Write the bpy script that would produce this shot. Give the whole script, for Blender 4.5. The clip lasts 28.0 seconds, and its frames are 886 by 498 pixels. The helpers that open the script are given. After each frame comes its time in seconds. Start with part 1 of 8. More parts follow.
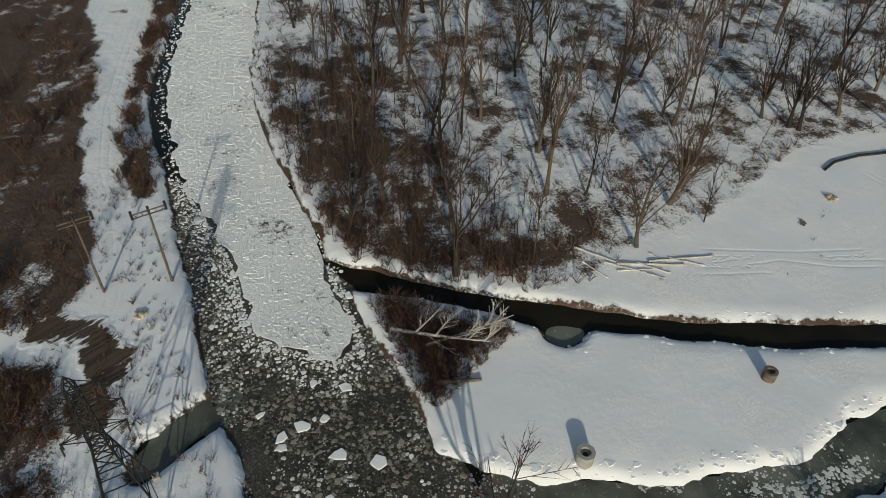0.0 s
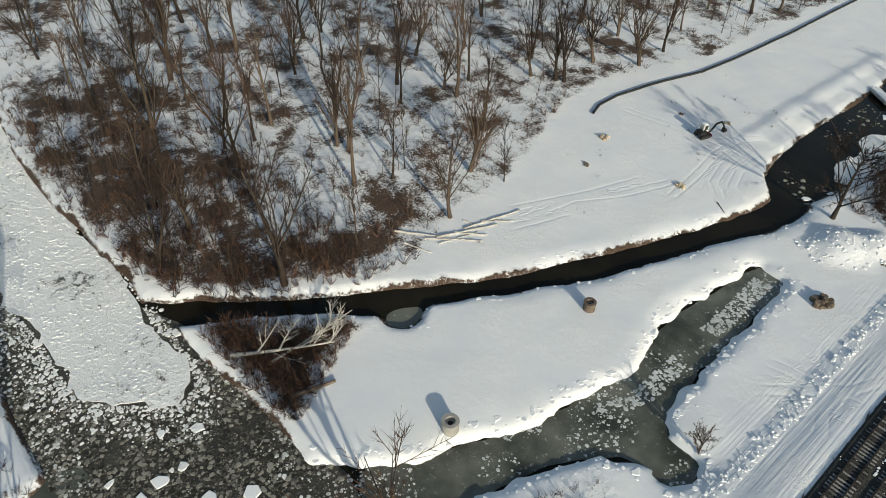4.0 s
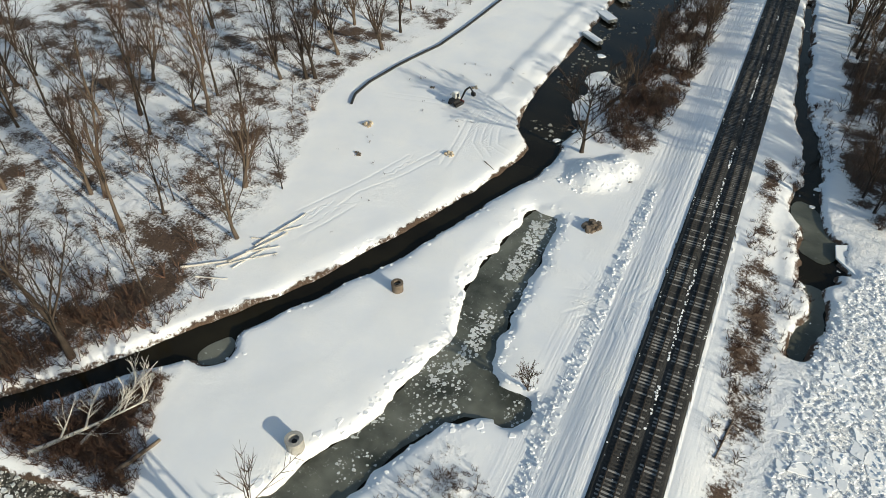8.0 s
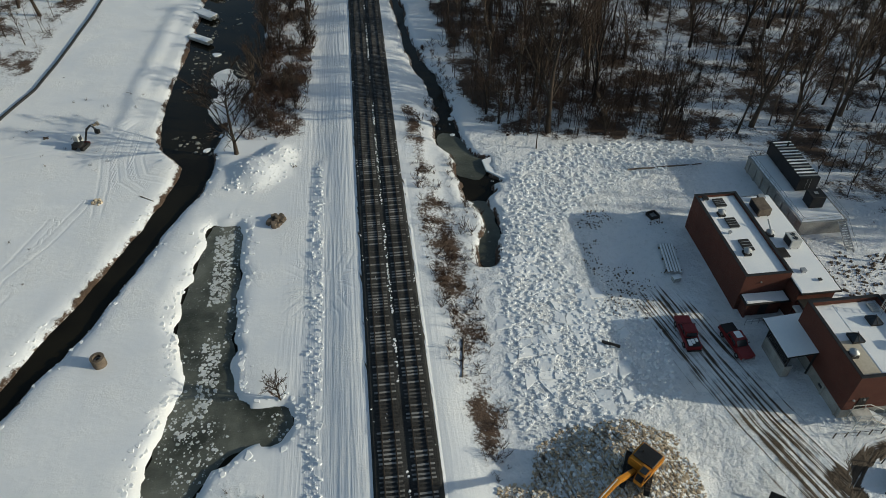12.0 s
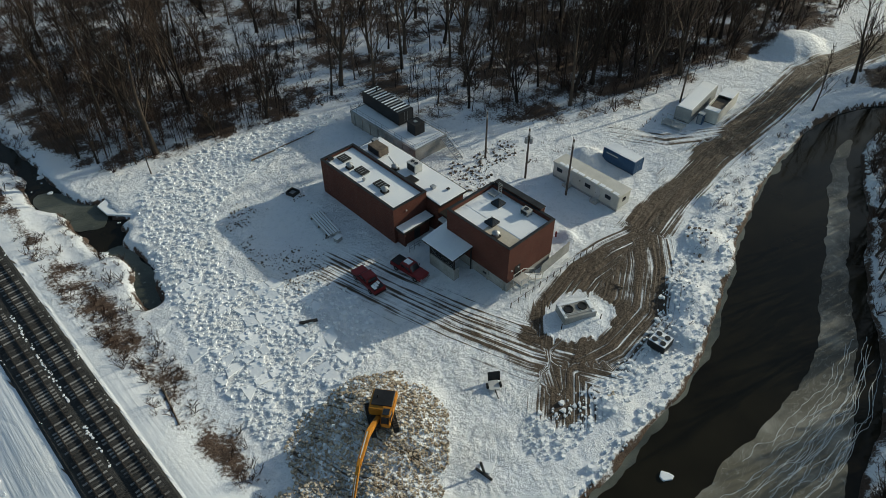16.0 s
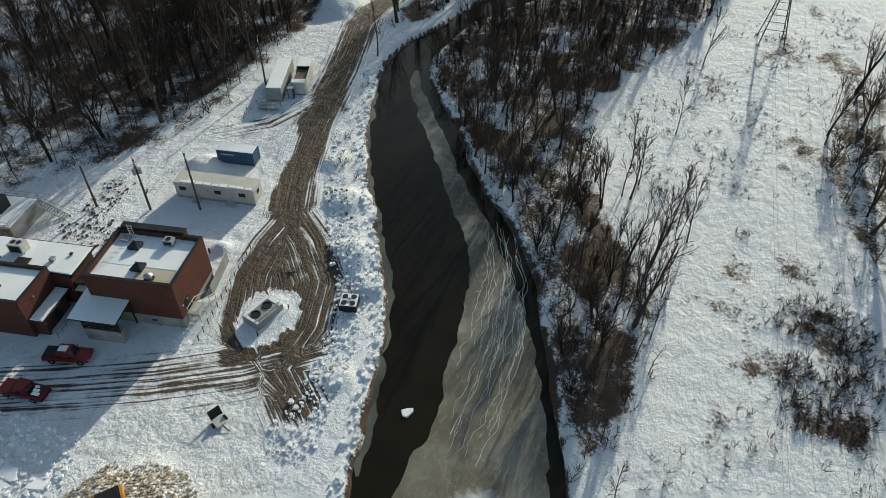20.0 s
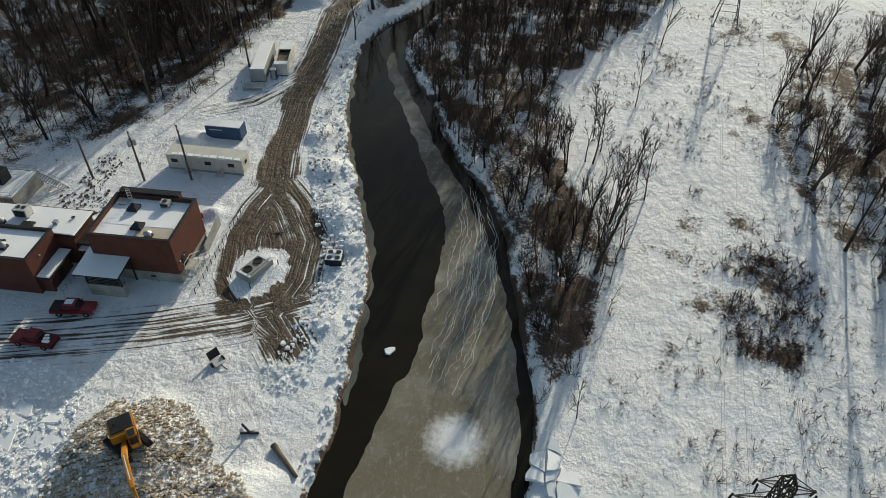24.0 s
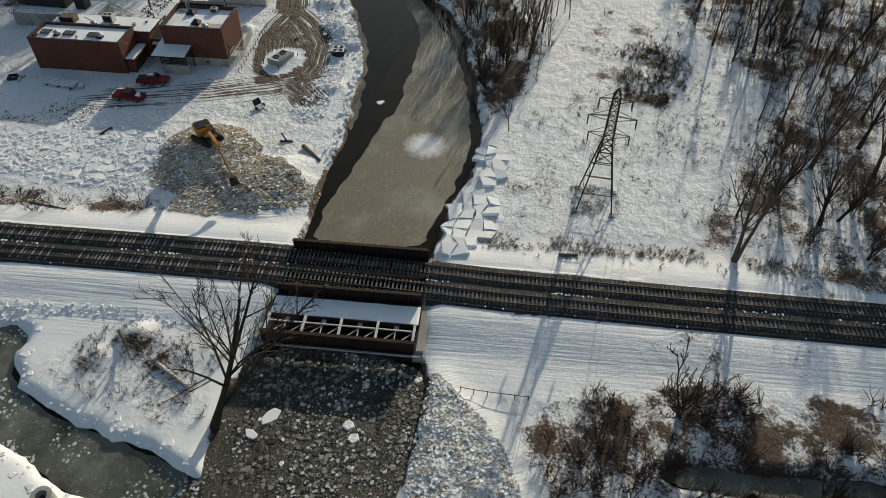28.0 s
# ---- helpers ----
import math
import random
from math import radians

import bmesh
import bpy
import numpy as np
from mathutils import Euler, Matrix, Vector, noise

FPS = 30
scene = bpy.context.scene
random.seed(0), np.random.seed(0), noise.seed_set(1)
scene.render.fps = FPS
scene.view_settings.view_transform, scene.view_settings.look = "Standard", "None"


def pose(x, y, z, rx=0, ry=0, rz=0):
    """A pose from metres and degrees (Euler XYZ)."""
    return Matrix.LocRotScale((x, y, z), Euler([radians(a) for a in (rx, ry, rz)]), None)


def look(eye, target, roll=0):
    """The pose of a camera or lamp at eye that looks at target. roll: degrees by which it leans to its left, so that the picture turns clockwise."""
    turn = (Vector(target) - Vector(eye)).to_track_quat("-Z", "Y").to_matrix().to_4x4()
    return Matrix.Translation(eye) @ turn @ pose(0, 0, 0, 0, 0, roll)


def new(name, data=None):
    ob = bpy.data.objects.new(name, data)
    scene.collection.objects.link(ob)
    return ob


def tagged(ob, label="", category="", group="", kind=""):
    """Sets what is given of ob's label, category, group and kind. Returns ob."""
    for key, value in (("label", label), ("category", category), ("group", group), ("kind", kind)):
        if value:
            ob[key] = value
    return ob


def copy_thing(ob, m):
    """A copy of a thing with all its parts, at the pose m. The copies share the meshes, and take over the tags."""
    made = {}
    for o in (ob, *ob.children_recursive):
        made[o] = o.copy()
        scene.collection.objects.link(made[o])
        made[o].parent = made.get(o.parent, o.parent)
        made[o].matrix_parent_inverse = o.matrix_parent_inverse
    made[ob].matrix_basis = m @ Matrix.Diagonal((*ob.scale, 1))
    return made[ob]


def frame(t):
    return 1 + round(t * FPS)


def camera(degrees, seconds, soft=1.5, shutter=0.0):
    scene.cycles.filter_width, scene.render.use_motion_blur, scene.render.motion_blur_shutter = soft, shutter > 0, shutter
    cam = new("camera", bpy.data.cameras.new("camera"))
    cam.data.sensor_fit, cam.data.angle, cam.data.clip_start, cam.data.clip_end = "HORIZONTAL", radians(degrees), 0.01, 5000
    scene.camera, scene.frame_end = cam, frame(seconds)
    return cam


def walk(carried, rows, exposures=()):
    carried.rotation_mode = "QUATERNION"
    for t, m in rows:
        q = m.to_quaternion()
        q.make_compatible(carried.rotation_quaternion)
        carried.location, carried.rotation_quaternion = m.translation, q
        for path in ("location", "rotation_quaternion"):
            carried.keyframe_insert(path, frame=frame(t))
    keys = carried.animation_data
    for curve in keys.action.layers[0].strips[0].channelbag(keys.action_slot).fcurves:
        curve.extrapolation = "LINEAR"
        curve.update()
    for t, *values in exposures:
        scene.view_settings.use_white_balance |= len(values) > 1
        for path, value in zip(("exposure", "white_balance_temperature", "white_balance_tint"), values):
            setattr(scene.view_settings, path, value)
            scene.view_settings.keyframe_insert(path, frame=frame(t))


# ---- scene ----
cam = camera(65.57, 28.0, soft=0.6)
# seconds, place, yaw to the left from +y, pitch and roll in degrees
ROWS = [
    (0, -0.13, 1.19, 67.97, 68.78, -40.42, 0.51),
    (0.5, -0.14, 1.01, 68.04, 65.09, -40.53, 0.52),
    (1, -0.18, 0.76, 68.24, 61.66, -40.64, 0.60),
    (1.5, -0.22, 0.63, 68.51, 58.58, -40.83, 0.49),
    (2, -0.23, 0.54, 68.77, 55.76, -40.99, 0.46),
    (2.5, -0.29, 0.47, 68.92, 53.11, -41.13, 0.45),
    (3, -0.36, 0.40, 69.03, 50.89, -41.23, 0.53),
    (3.5, -0.40, 0.30, 69.10, 49.85, -41.26, 0.60),
    (5.5, -0.38, 0.16, 68.94, 44.88, -41.19, 0.55),
    (6, -0.32, 0.12, 68.93, 43.44, -41.16, 0.58),
    (6.5, -0.21, 0.11, 68.98, 39.46, -41.20, 0.47),
    (7, -0.30, 0.09, 69.03, 35.61, -41.27, 0.42),
    (7.5, -0.26, 0.02, 69.07, 34.62, -41.27, 0.36),
    (8, -0.14, -0.10, 69.17, 26.48, -41.41, 0.13),
    (8.5, -0.20, -0.14, 69.30, 24.47, -41.49, 0.14),
    (9, -0.17, -0.02, 69.28, 22.22, -41.54, 0.17),
    (9.5, -0.23, -0.00, 69.36, 17.67, -41.67, 0.14),
    (10, -0.21, 0.01, 69.45, 12.63, -41.85, -0.00),
    (10.5, -0.19, 0.03, 69.48, 7.52, -41.98, -0.04),
    (11, -0.20, -0.00, 69.50, 2.45, -42.10, -0.06),
    (11.5, -0.20, -0.06, 69.50, -2.45, -42.22, -0.09),
    (12, -0.16, -0.13, 69.47, -6.72, -42.28, -0.15),
    (12.5, -0.11, -0.27, 69.28, -10.90, -42.28, -0.21),
    (14.5, -0.31, -1.32, 67.88, -27.99, -41.82, -0.11),
    (15, -0.41, -1.46, 67.72, -32.74, -41.81, -0.10),
    (15.5, -0.59, -1.51, 67.71, -38.12, -41.89, -0.02),
    (16, -0.75, -1.55, 67.72, -43.49, -42.00, 0.06),
    (16.5, -0.91, -1.57, 67.72, -49.12, -42.06, 0.11),
    (17, -1.07, -1.52, 67.78, -54.42, -42.15, 0.15),
    (17.5, -1.15, -1.43, 67.87, -59.56, -42.25, 0.22),
    (18, -1.16, -1.37, 67.96, -64.60, -42.36, 0.26),
    (18.5, -1.22, -1.33, 68.01, -69.86, -42.47, 0.28),
    (19, -1.25, -1.17, 68.01, -75.21, -42.57, 0.28),
    (19.5, -1.41, -0.96, 67.97, -79.72, -42.59, 0.41),
    (20, -1.55, -0.93, 68.01, -81.29, -42.55, 0.57),
    (20.5, -1.59, -0.96, 68.01, -82.08, -42.53, 0.64),
    (21, -1.68, -1.02, 68.02, -82.59, -42.51, 0.71),
    (21.5, -1.87, -1.17, 68.03, -82.96, -42.43, 0.82),
    (23.5, -7.60, -2.20, 68.25, -83.47, -42.10, 0.86),
    (24, -11.61, -3.00, 68.69, -83.44, -42.39, 0.84),
    (24.5, -16.43, -3.81, 69.05, -83.48, -42.77, 0.76),
    (25, -22.06, -4.70, 69.24, -83.57, -43.13, 0.77),
    (25.5, -28.28, -5.72, 69.29, -83.69, -43.46, 0.79),
    (26, -34.82, -6.79, 69.25, -83.79, -43.82, 0.77),
    (26.5, -41.67, -7.95, 69.30, -83.87, -44.20, 0.73),
    (27, -48.80, -9.16, 69.44, -83.95, -44.61, 0.69),
    (27.5, -55.94, -10.40, 69.34, -84.12, -45.04, 0.83),
    (28, -62.38, -11.51, 69.40, -84.75, -45.06, 0.79),
]
# seconds, stops, kelvin, tint
EXPOSURES = [(0, -0.17, 7050, 3), (3, 0.12, 7050, 3), (6, 0.64, 7150, 3), (8, 0.64, 7150, 3), (10, 0.24, 6900, 1), (11, 0.1, 6850, 1), (12.5, -0.02, 6800, 0),
             (15, 0.02, 6850, -1), (17, 0.18, 6650, -2), (18.5, 0.28, 6700, -2), (20, 0.38, 6850, 0), (24, 0.3, 7150, 2), (26, 0.18, 7250, 3), (28, 0.2, 7350, 4)]
walk(cam, [(t, pose(x, y, z) @ pose(0, 0, 0, 0, 0, yaw) @ pose(0, 0, 0, 90 + pitch) @ pose(0, 0, 0, 0, 0, roll))
           for t, x, y, z, yaw, pitch, roll in ROWS], EXPOSURES)

# ---- world and sun: a low winter sun over the river's far bend ----
SUN_WAY, SUN_UP = math.atan2(-0.27, 0.96), radians(18.5)
world = bpy.data.worlds.new("sky")
scene.world = world
world.use_nodes = True
sky = world.node_tree.nodes.new("ShaderNodeTexSky")
sky.sky_type, sky.sun_disc, sky.sun_elevation = "NISHITA", False, SUN_UP
sky.sun_rotation = math.pi / 2 - SUN_WAY
sky.air_density, sky.dust_density = 1.0, 1.0
world.node_tree.nodes["Background"].inputs[1].default_value = 0.105
world.node_tree.links.new(sky.outputs[0], world.node_tree.nodes["Background"].inputs[0])
sun = new("sun", bpy.data.lights.new("sun", "SUN"))
sun.data.energy, sun.data.angle, sun.data.color = 3.2, radians(0.6), (1.0, 0.93, 0.82)
sun.matrix_world = look((0, 0, 0), (-math.cos(SUN_WAY) * math.cos(SUN_UP), -math.sin(SUN_WAY) * math.cos(SUN_UP), -math.sin(SUN_UP)))

# ---- materials ----
def material(name, rough=0.8, metal=0.0, spec=0.3):
    m = bpy.data.materials.new(name)
    m.use_nodes = True
    b = m.node_tree.nodes["Principled BSDF"]
    b.inputs["Roughness"].default_value, b.inputs["Metallic"].default_value = rough, metal
    b.inputs["Specular IOR Level"].default_value = spec
    return m, m.node_tree, b


def noise_node(nt, scale, detail=4.0, rough=0.55, space="Object"):
    tc, n = nt.nodes.new("ShaderNodeTexCoord"), nt.nodes.new("ShaderNodeTexNoise")
    n.inputs["Scale"].default_value, n.inputs["Detail"].default_value, n.inputs["Roughness"].default_value = scale, detail, rough
    nt.links.new(tc.outputs[space], n.inputs["Vector"])
    return n.outputs["Fac"]


def ramp(nt, fac, stops):
    r = nt.nodes.new("ShaderNodeValToRGB")
    while len(r.color_ramp.elements) < len(stops):
        r.color_ramp.elements.new(0.5)
    for e, (p, c) in zip(r.color_ramp.elements, stops):
        e.position, e.color = p, (*c, 1) if len(c) == 3 else c
    nt.links.new(fac, r.inputs[0])
    return r.outputs[0]


def mixed(nt, fac, a, b, mode="MIX"):
    n = nt.nodes.new("ShaderNodeMix")
    n.data_type, n.blend_type = "RGBA", mode
    for socket, v in ((n.inputs[0], fac), (n.inputs[6], a), (n.inputs[7], b)):
        if isinstance(v, (int, float)):
            socket.default_value = v
        elif isinstance(v, tuple):
            socket.default_value = (*v, 1)
        else:
            nt.links.new(v, socket)
    return n.outputs[2]


def calc(nt, op, a, b=0.0, clamp=False):
    n = nt.nodes.new("ShaderNodeMath")
    n.operation, n.use_clamp = op, clamp
    for socket, v in zip(n.inputs, (a, b)):
        if isinstance(v, (int, float)):
            socket.default_value = v
        else:
            nt.links.new(v, socket)
    return n.outputs[0]


def bump(nt, b, height, strength=0.4, distance=0.05):
    n = nt.nodes.new("ShaderNodeBump")
    n.inputs["Strength"].default_value, n.inputs["Distance"].default_value = strength, distance
    nt.links.new(height, n.inputs["Height"])
    nt.links.new(n.outputs[0], b.inputs["Normal"])


def simple(name, dark, light, rough=0.8, metal=0.0, scale=3.0, relief=0.3, spec=0.3, vary=0.0, islands=0.0):
    """A surface whose colour wanders between two tones at two scales, with a fine relief."""
    m, nt, b = material(name, rough, metal, spec)
    wide, fine = noise_node(nt, scale * 0.25, 3), noise_node(nt, scale * 4, 5)
    fac = calc(nt, "ADD", calc(nt, "MULTIPLY", wide, 0.6), calc(nt, "MULTIPLY", fine, 0.4))
    if vary:
        info = nt.nodes.new("ShaderNodeObjectInfo")
        fac = calc(nt, "ADD", fac, calc(nt, "MULTIPLY", calc(nt, "SUBTRACT", info.outputs["Random"], 0.5), vary))
    if islands:
        geo = nt.nodes.new("ShaderNodeNewGeometry")
        fac = calc(nt, "ADD", fac, calc(nt, "MULTIPLY", calc(nt, "SUBTRACT", geo.outputs["Random Per Island"], 0.5), islands))
    nt.links.new(ramp(nt, fac, [(0.35, dark), (0.65, light)]), b.inputs["Base Color"])
    bump(nt, b, fine, relief, 0.03)
    return m


def ground_material():
    """Snow over earth: red of 'mask' is mud, green litter and dead weeds, blue churned snow."""
    m, nt, b = material("snowy_ground", 0.75, 0, 0.25)
    at = nt.nodes.new("ShaderNodeAttribute")
    at.attribute_name = "mask"
    sep = nt.nodes.new("ShaderNodeSeparateColor")
    nt.links.new(at.outputs["Color"], sep.inputs[0])
    mud, litter, churn = sep.outputs
    n1, n2, n3, n4 = noise_node(nt, 0.12, 5), noise_node(nt, 1.1, 6, 0.65), noise_node(nt, 6, 5, 0.7), noise_node(nt, 0.4, 5, 0.6)
    snow = ramp(nt, n1, [(0.3, (0.74, 0.76, 0.80)), (0.7, (0.83, 0.83, 0.83))])
    snow = mixed(nt, calc(nt, "MULTIPLY", churn, calc(nt, "GREATER_THAN", n2, 0.56)), snow, (0.70, 0.72, 0.74))
    grit = calc(nt, "MULTIPLY", calc(nt, "SUBTRACT", noise_node(nt, 1.9, 7, 0.82), 0.60), 9.0, True)
    snow = mixed(nt, calc(nt, "MULTIPLY", grit, churn), snow, (0.20, 0.175, 0.15))
    weed = ramp(nt, n3, [(0.3, (0.035, 0.022, 0.016)), (0.7, (0.13, 0.086, 0.062))])
    nf = noise_node(nt, 2.6, 6, 0.75)
    fl = calc(nt, "SUBTRACT", calc(nt, "ADD", calc(nt, "ADD", calc(nt, "MULTIPLY", nf, 0.6), calc(nt, "ADD", calc(nt, "MULTIPLY", n4, 0.42), calc(nt, "MULTIPLY", n1, 0.7))), calc(nt, "MULTIPLY", litter, 0.62)), 1.085)
    fl = calc(nt, "MULTIPLY", calc(nt, "MULTIPLY", fl, 9.0, True), calc(nt, "MULTIPLY", litter, 8.0, True))
    col = mixed(nt, fl, snow, weed)
    earth = ramp(nt, n3, [(0.25, (0.036, 0.025, 0.017)), (0.75, (0.105, 0.075, 0.052))])
    way, wmap, ruts = nt.nodes.new("ShaderNodeAttribute"), nt.nodes.new("ShaderNodeMapping"), nt.nodes.new("ShaderNodeTexNoise")
    way.attribute_name = "rut"
    wmap.inputs["Scale"].default_value = (2.5, 0.05, 1)
    nt.links.new(way.outputs["Vector"], wmap.inputs[0])
    nt.links.new(wmap.outputs[0], ruts.inputs["Vector"])
    ruts.inputs["Scale"].default_value, ruts.inputs["Detail"].default_value, ruts.inputs["Roughness"].default_value = 1.0, 3, 0.5
    fm = calc(nt, "ADD", calc(nt, "MULTIPLY", calc(nt, "SUBTRACT", ruts.outputs["Fac"], 0.5), 1.9), calc(nt, "MULTIPLY", calc(nt, "SUBTRACT", n4, 0.5), 0.5))
    fm = calc(nt, "MULTIPLY", calc(nt, "SUBTRACT", calc(nt, "ADD", fm, mud), 0.5), 5.0, True)
    fm = calc(nt, "MULTIPLY", fm, calc(nt, "MULTIPLY", mud, 12.0, True))
    earth = mixed(nt, 0.7, earth, ramp(nt, ruts.outputs["Fac"], [(0.36, (0.024, 0.017, 0.011)), (0.62, (0.10, 0.070, 0.047))]))
    col = mixed(nt, fm, col, earth)
    nt.links.new(col, b.inputs["Base Color"])
    rough = calc(nt, "SUBTRACT", 0.8, calc(nt, "MULTIPLY", fm, 0.2))
    nt.links.new(rough, b.inputs["Roughness"])
    tc, mp, long = nt.nodes.new("ShaderNodeTexCoord"), nt.nodes.new("ShaderNodeMapping"), nt.nodes.new("ShaderNodeTexNoise")
    mp.inputs["Scale"].default_value = (1.6, 0.07, 1)
    nt.links.new(tc.outputs["Object"], mp.inputs[0])
    nt.links.new(mp.outputs[0], long.inputs["Vector"])
    long.inputs["Scale"].default_value, long.inputs["Detail"].default_value = 1.5, 5
    lines = calc(nt, "MULTIPLY", calc(nt, "MULTIPLY", long.outputs["Fac"], at.outputs["Alpha"]), 0.34)
    trail, ts = nt.nodes.new("ShaderNodeAttribute"), nt.nodes.new("ShaderNodeSeparateXYZ")
    trail.attribute_name = "trail"
    nt.links.new(trail.outputs["Vector"], ts.inputs[0])
    side = calc(nt, "ADD", ts.outputs[0], calc(nt, "MULTIPLY", calc(nt, "SUBTRACT", n4, 0.5), 0.5))
    groove = calc(nt, "ABSOLUTE", calc(nt, "SUBTRACT", calc(nt, "ABSOLUTE", side), 0.75))
    groove = calc(nt, "SUBTRACT", 1.0, calc(nt, "MULTIPLY", groove, 2.6), True)
    groove = calc(nt, "MULTIPLY", groove, calc(nt, "ADD", calc(nt, "MULTIPLY", n2, 0.9), 0.3))
    lines = calc(nt, "SUBTRACT", lines, calc(nt, "MULTIPLY", calc(nt, "MULTIPLY", groove, ts.outputs[2]), 0.13))
    lines = calc(nt, "ADD", lines, calc(nt, "MULTIPLY", calc(nt, "MULTIPLY", ruts.outputs["Fac"], calc(nt, "MULTIPLY", mud, 3.0, True)), 0.6))
    warp, push, crust = nt.nodes.new("ShaderNodeVectorMath"), nt.nodes.new("ShaderNodeCombineXYZ"), nt.nodes.new("ShaderNodeTexVoronoi")
    warp.operation = "ADD"
    nt.links.new(calc(nt, "MULTIPLY", n2, 2.6), push.inputs[0])
    nt.links.new(calc(nt, "MULTIPLY", n4, 3.0), push.inputs[1])
    nt.links.new(tc.outputs["Object"], warp.inputs[0])
    nt.links.new(push.outputs[0], warp.inputs[1])
    nt.links.new(warp.outputs[0], crust.inputs["Vector"])
    crust.inputs["Scale"].default_value = 0.42
    plates = calc(nt, "MULTIPLY", crust.outputs["Color"], calc(nt, "SUBTRACT", calc(nt, "MULTIPLY", churn, 1.3), 0.45, True))
    rubbly = calc(nt, "MULTIPLY", calc(nt, "MULTIPLY", churn, calc(nt, "SUBTRACT", calc(nt, "MULTIPLY", n4, 4.0), 1.5, True)), 1.3)
    hgt = calc(nt, "ADD", calc(nt, "MULTIPLY", nf, calc(nt, "MULTIPLY", rubbly, 0.75)), calc(nt, "MULTIPLY", n2, calc(nt, "ADD", calc(nt, "MULTIPLY", rubbly, 0.3), 0.05)))
    hgt = calc(nt, "ADD", hgt, calc(nt, "MULTIPLY", n4, calc(nt, "ADD", calc(nt, "MULTIPLY", churn, 0.18), 0.10)))
    hgt = calc(nt, "ADD", hgt, calc(nt, "MULTIPLY", n3, calc(nt, "ADD", calc(nt, "MULTIPLY", churn, 0.22), 0.02)))
    hgt = calc(nt, "ADD", hgt, calc(nt, "MULTIPLY", plates, 0.65))
    crusty = calc(nt, "SUBTRACT", calc(nt, "MULTIPLY", n1, 5.0), 2.3, True)
    hgt = calc(nt, "ADD", hgt, calc(nt, "MULTIPLY", calc(nt, "MULTIPLY", nf, crusty), 0.24))
    bump(nt, b, calc(nt, "ADD", hgt, lines), 0.9, 0.4)
    return m


def water_material():
    m, nt, b = material("dark_water", 0.08, 0, 0.12)
    nt.links.new(ramp(nt, noise_node(nt, 0.08, 4), [(0.35, (0.009, 0.0075, 0.0045)), (0.7, (0.020, 0.017, 0.010))]), b.inputs["Base Color"])
    bump(nt, b, noise_node(nt, 0.7, 3), 0.05, 0.1)
    return m


def ice_material(name, dark, light, spots, level=0.6, scale=1.2, rough=0.45, relief=0.5):
    """Ice: a wandering tone with frosted, snowy spots above a noise level."""
    m, nt, b = material(name, rough, 0, 0.4)
    wide, fine = noise_node(nt, scale * 0.1, 4), noise_node(nt, scale, 6, 0.7)
    col = ramp(nt, wide, [(0.35, dark), (0.65, light)])
    fac = calc(nt, "MULTIPLY", calc(nt, "SUBTRACT", fine, level), 8.0, True)
    nt.links.new(mixed(nt, fac, col, spots), b.inputs["Base Color"])
    bump(nt, b, calc(nt, "ADD", fine, calc(nt, "MULTIPLY", noise_node(nt, scale * 5, 4), 0.3)), relief, 0.25)
    return m


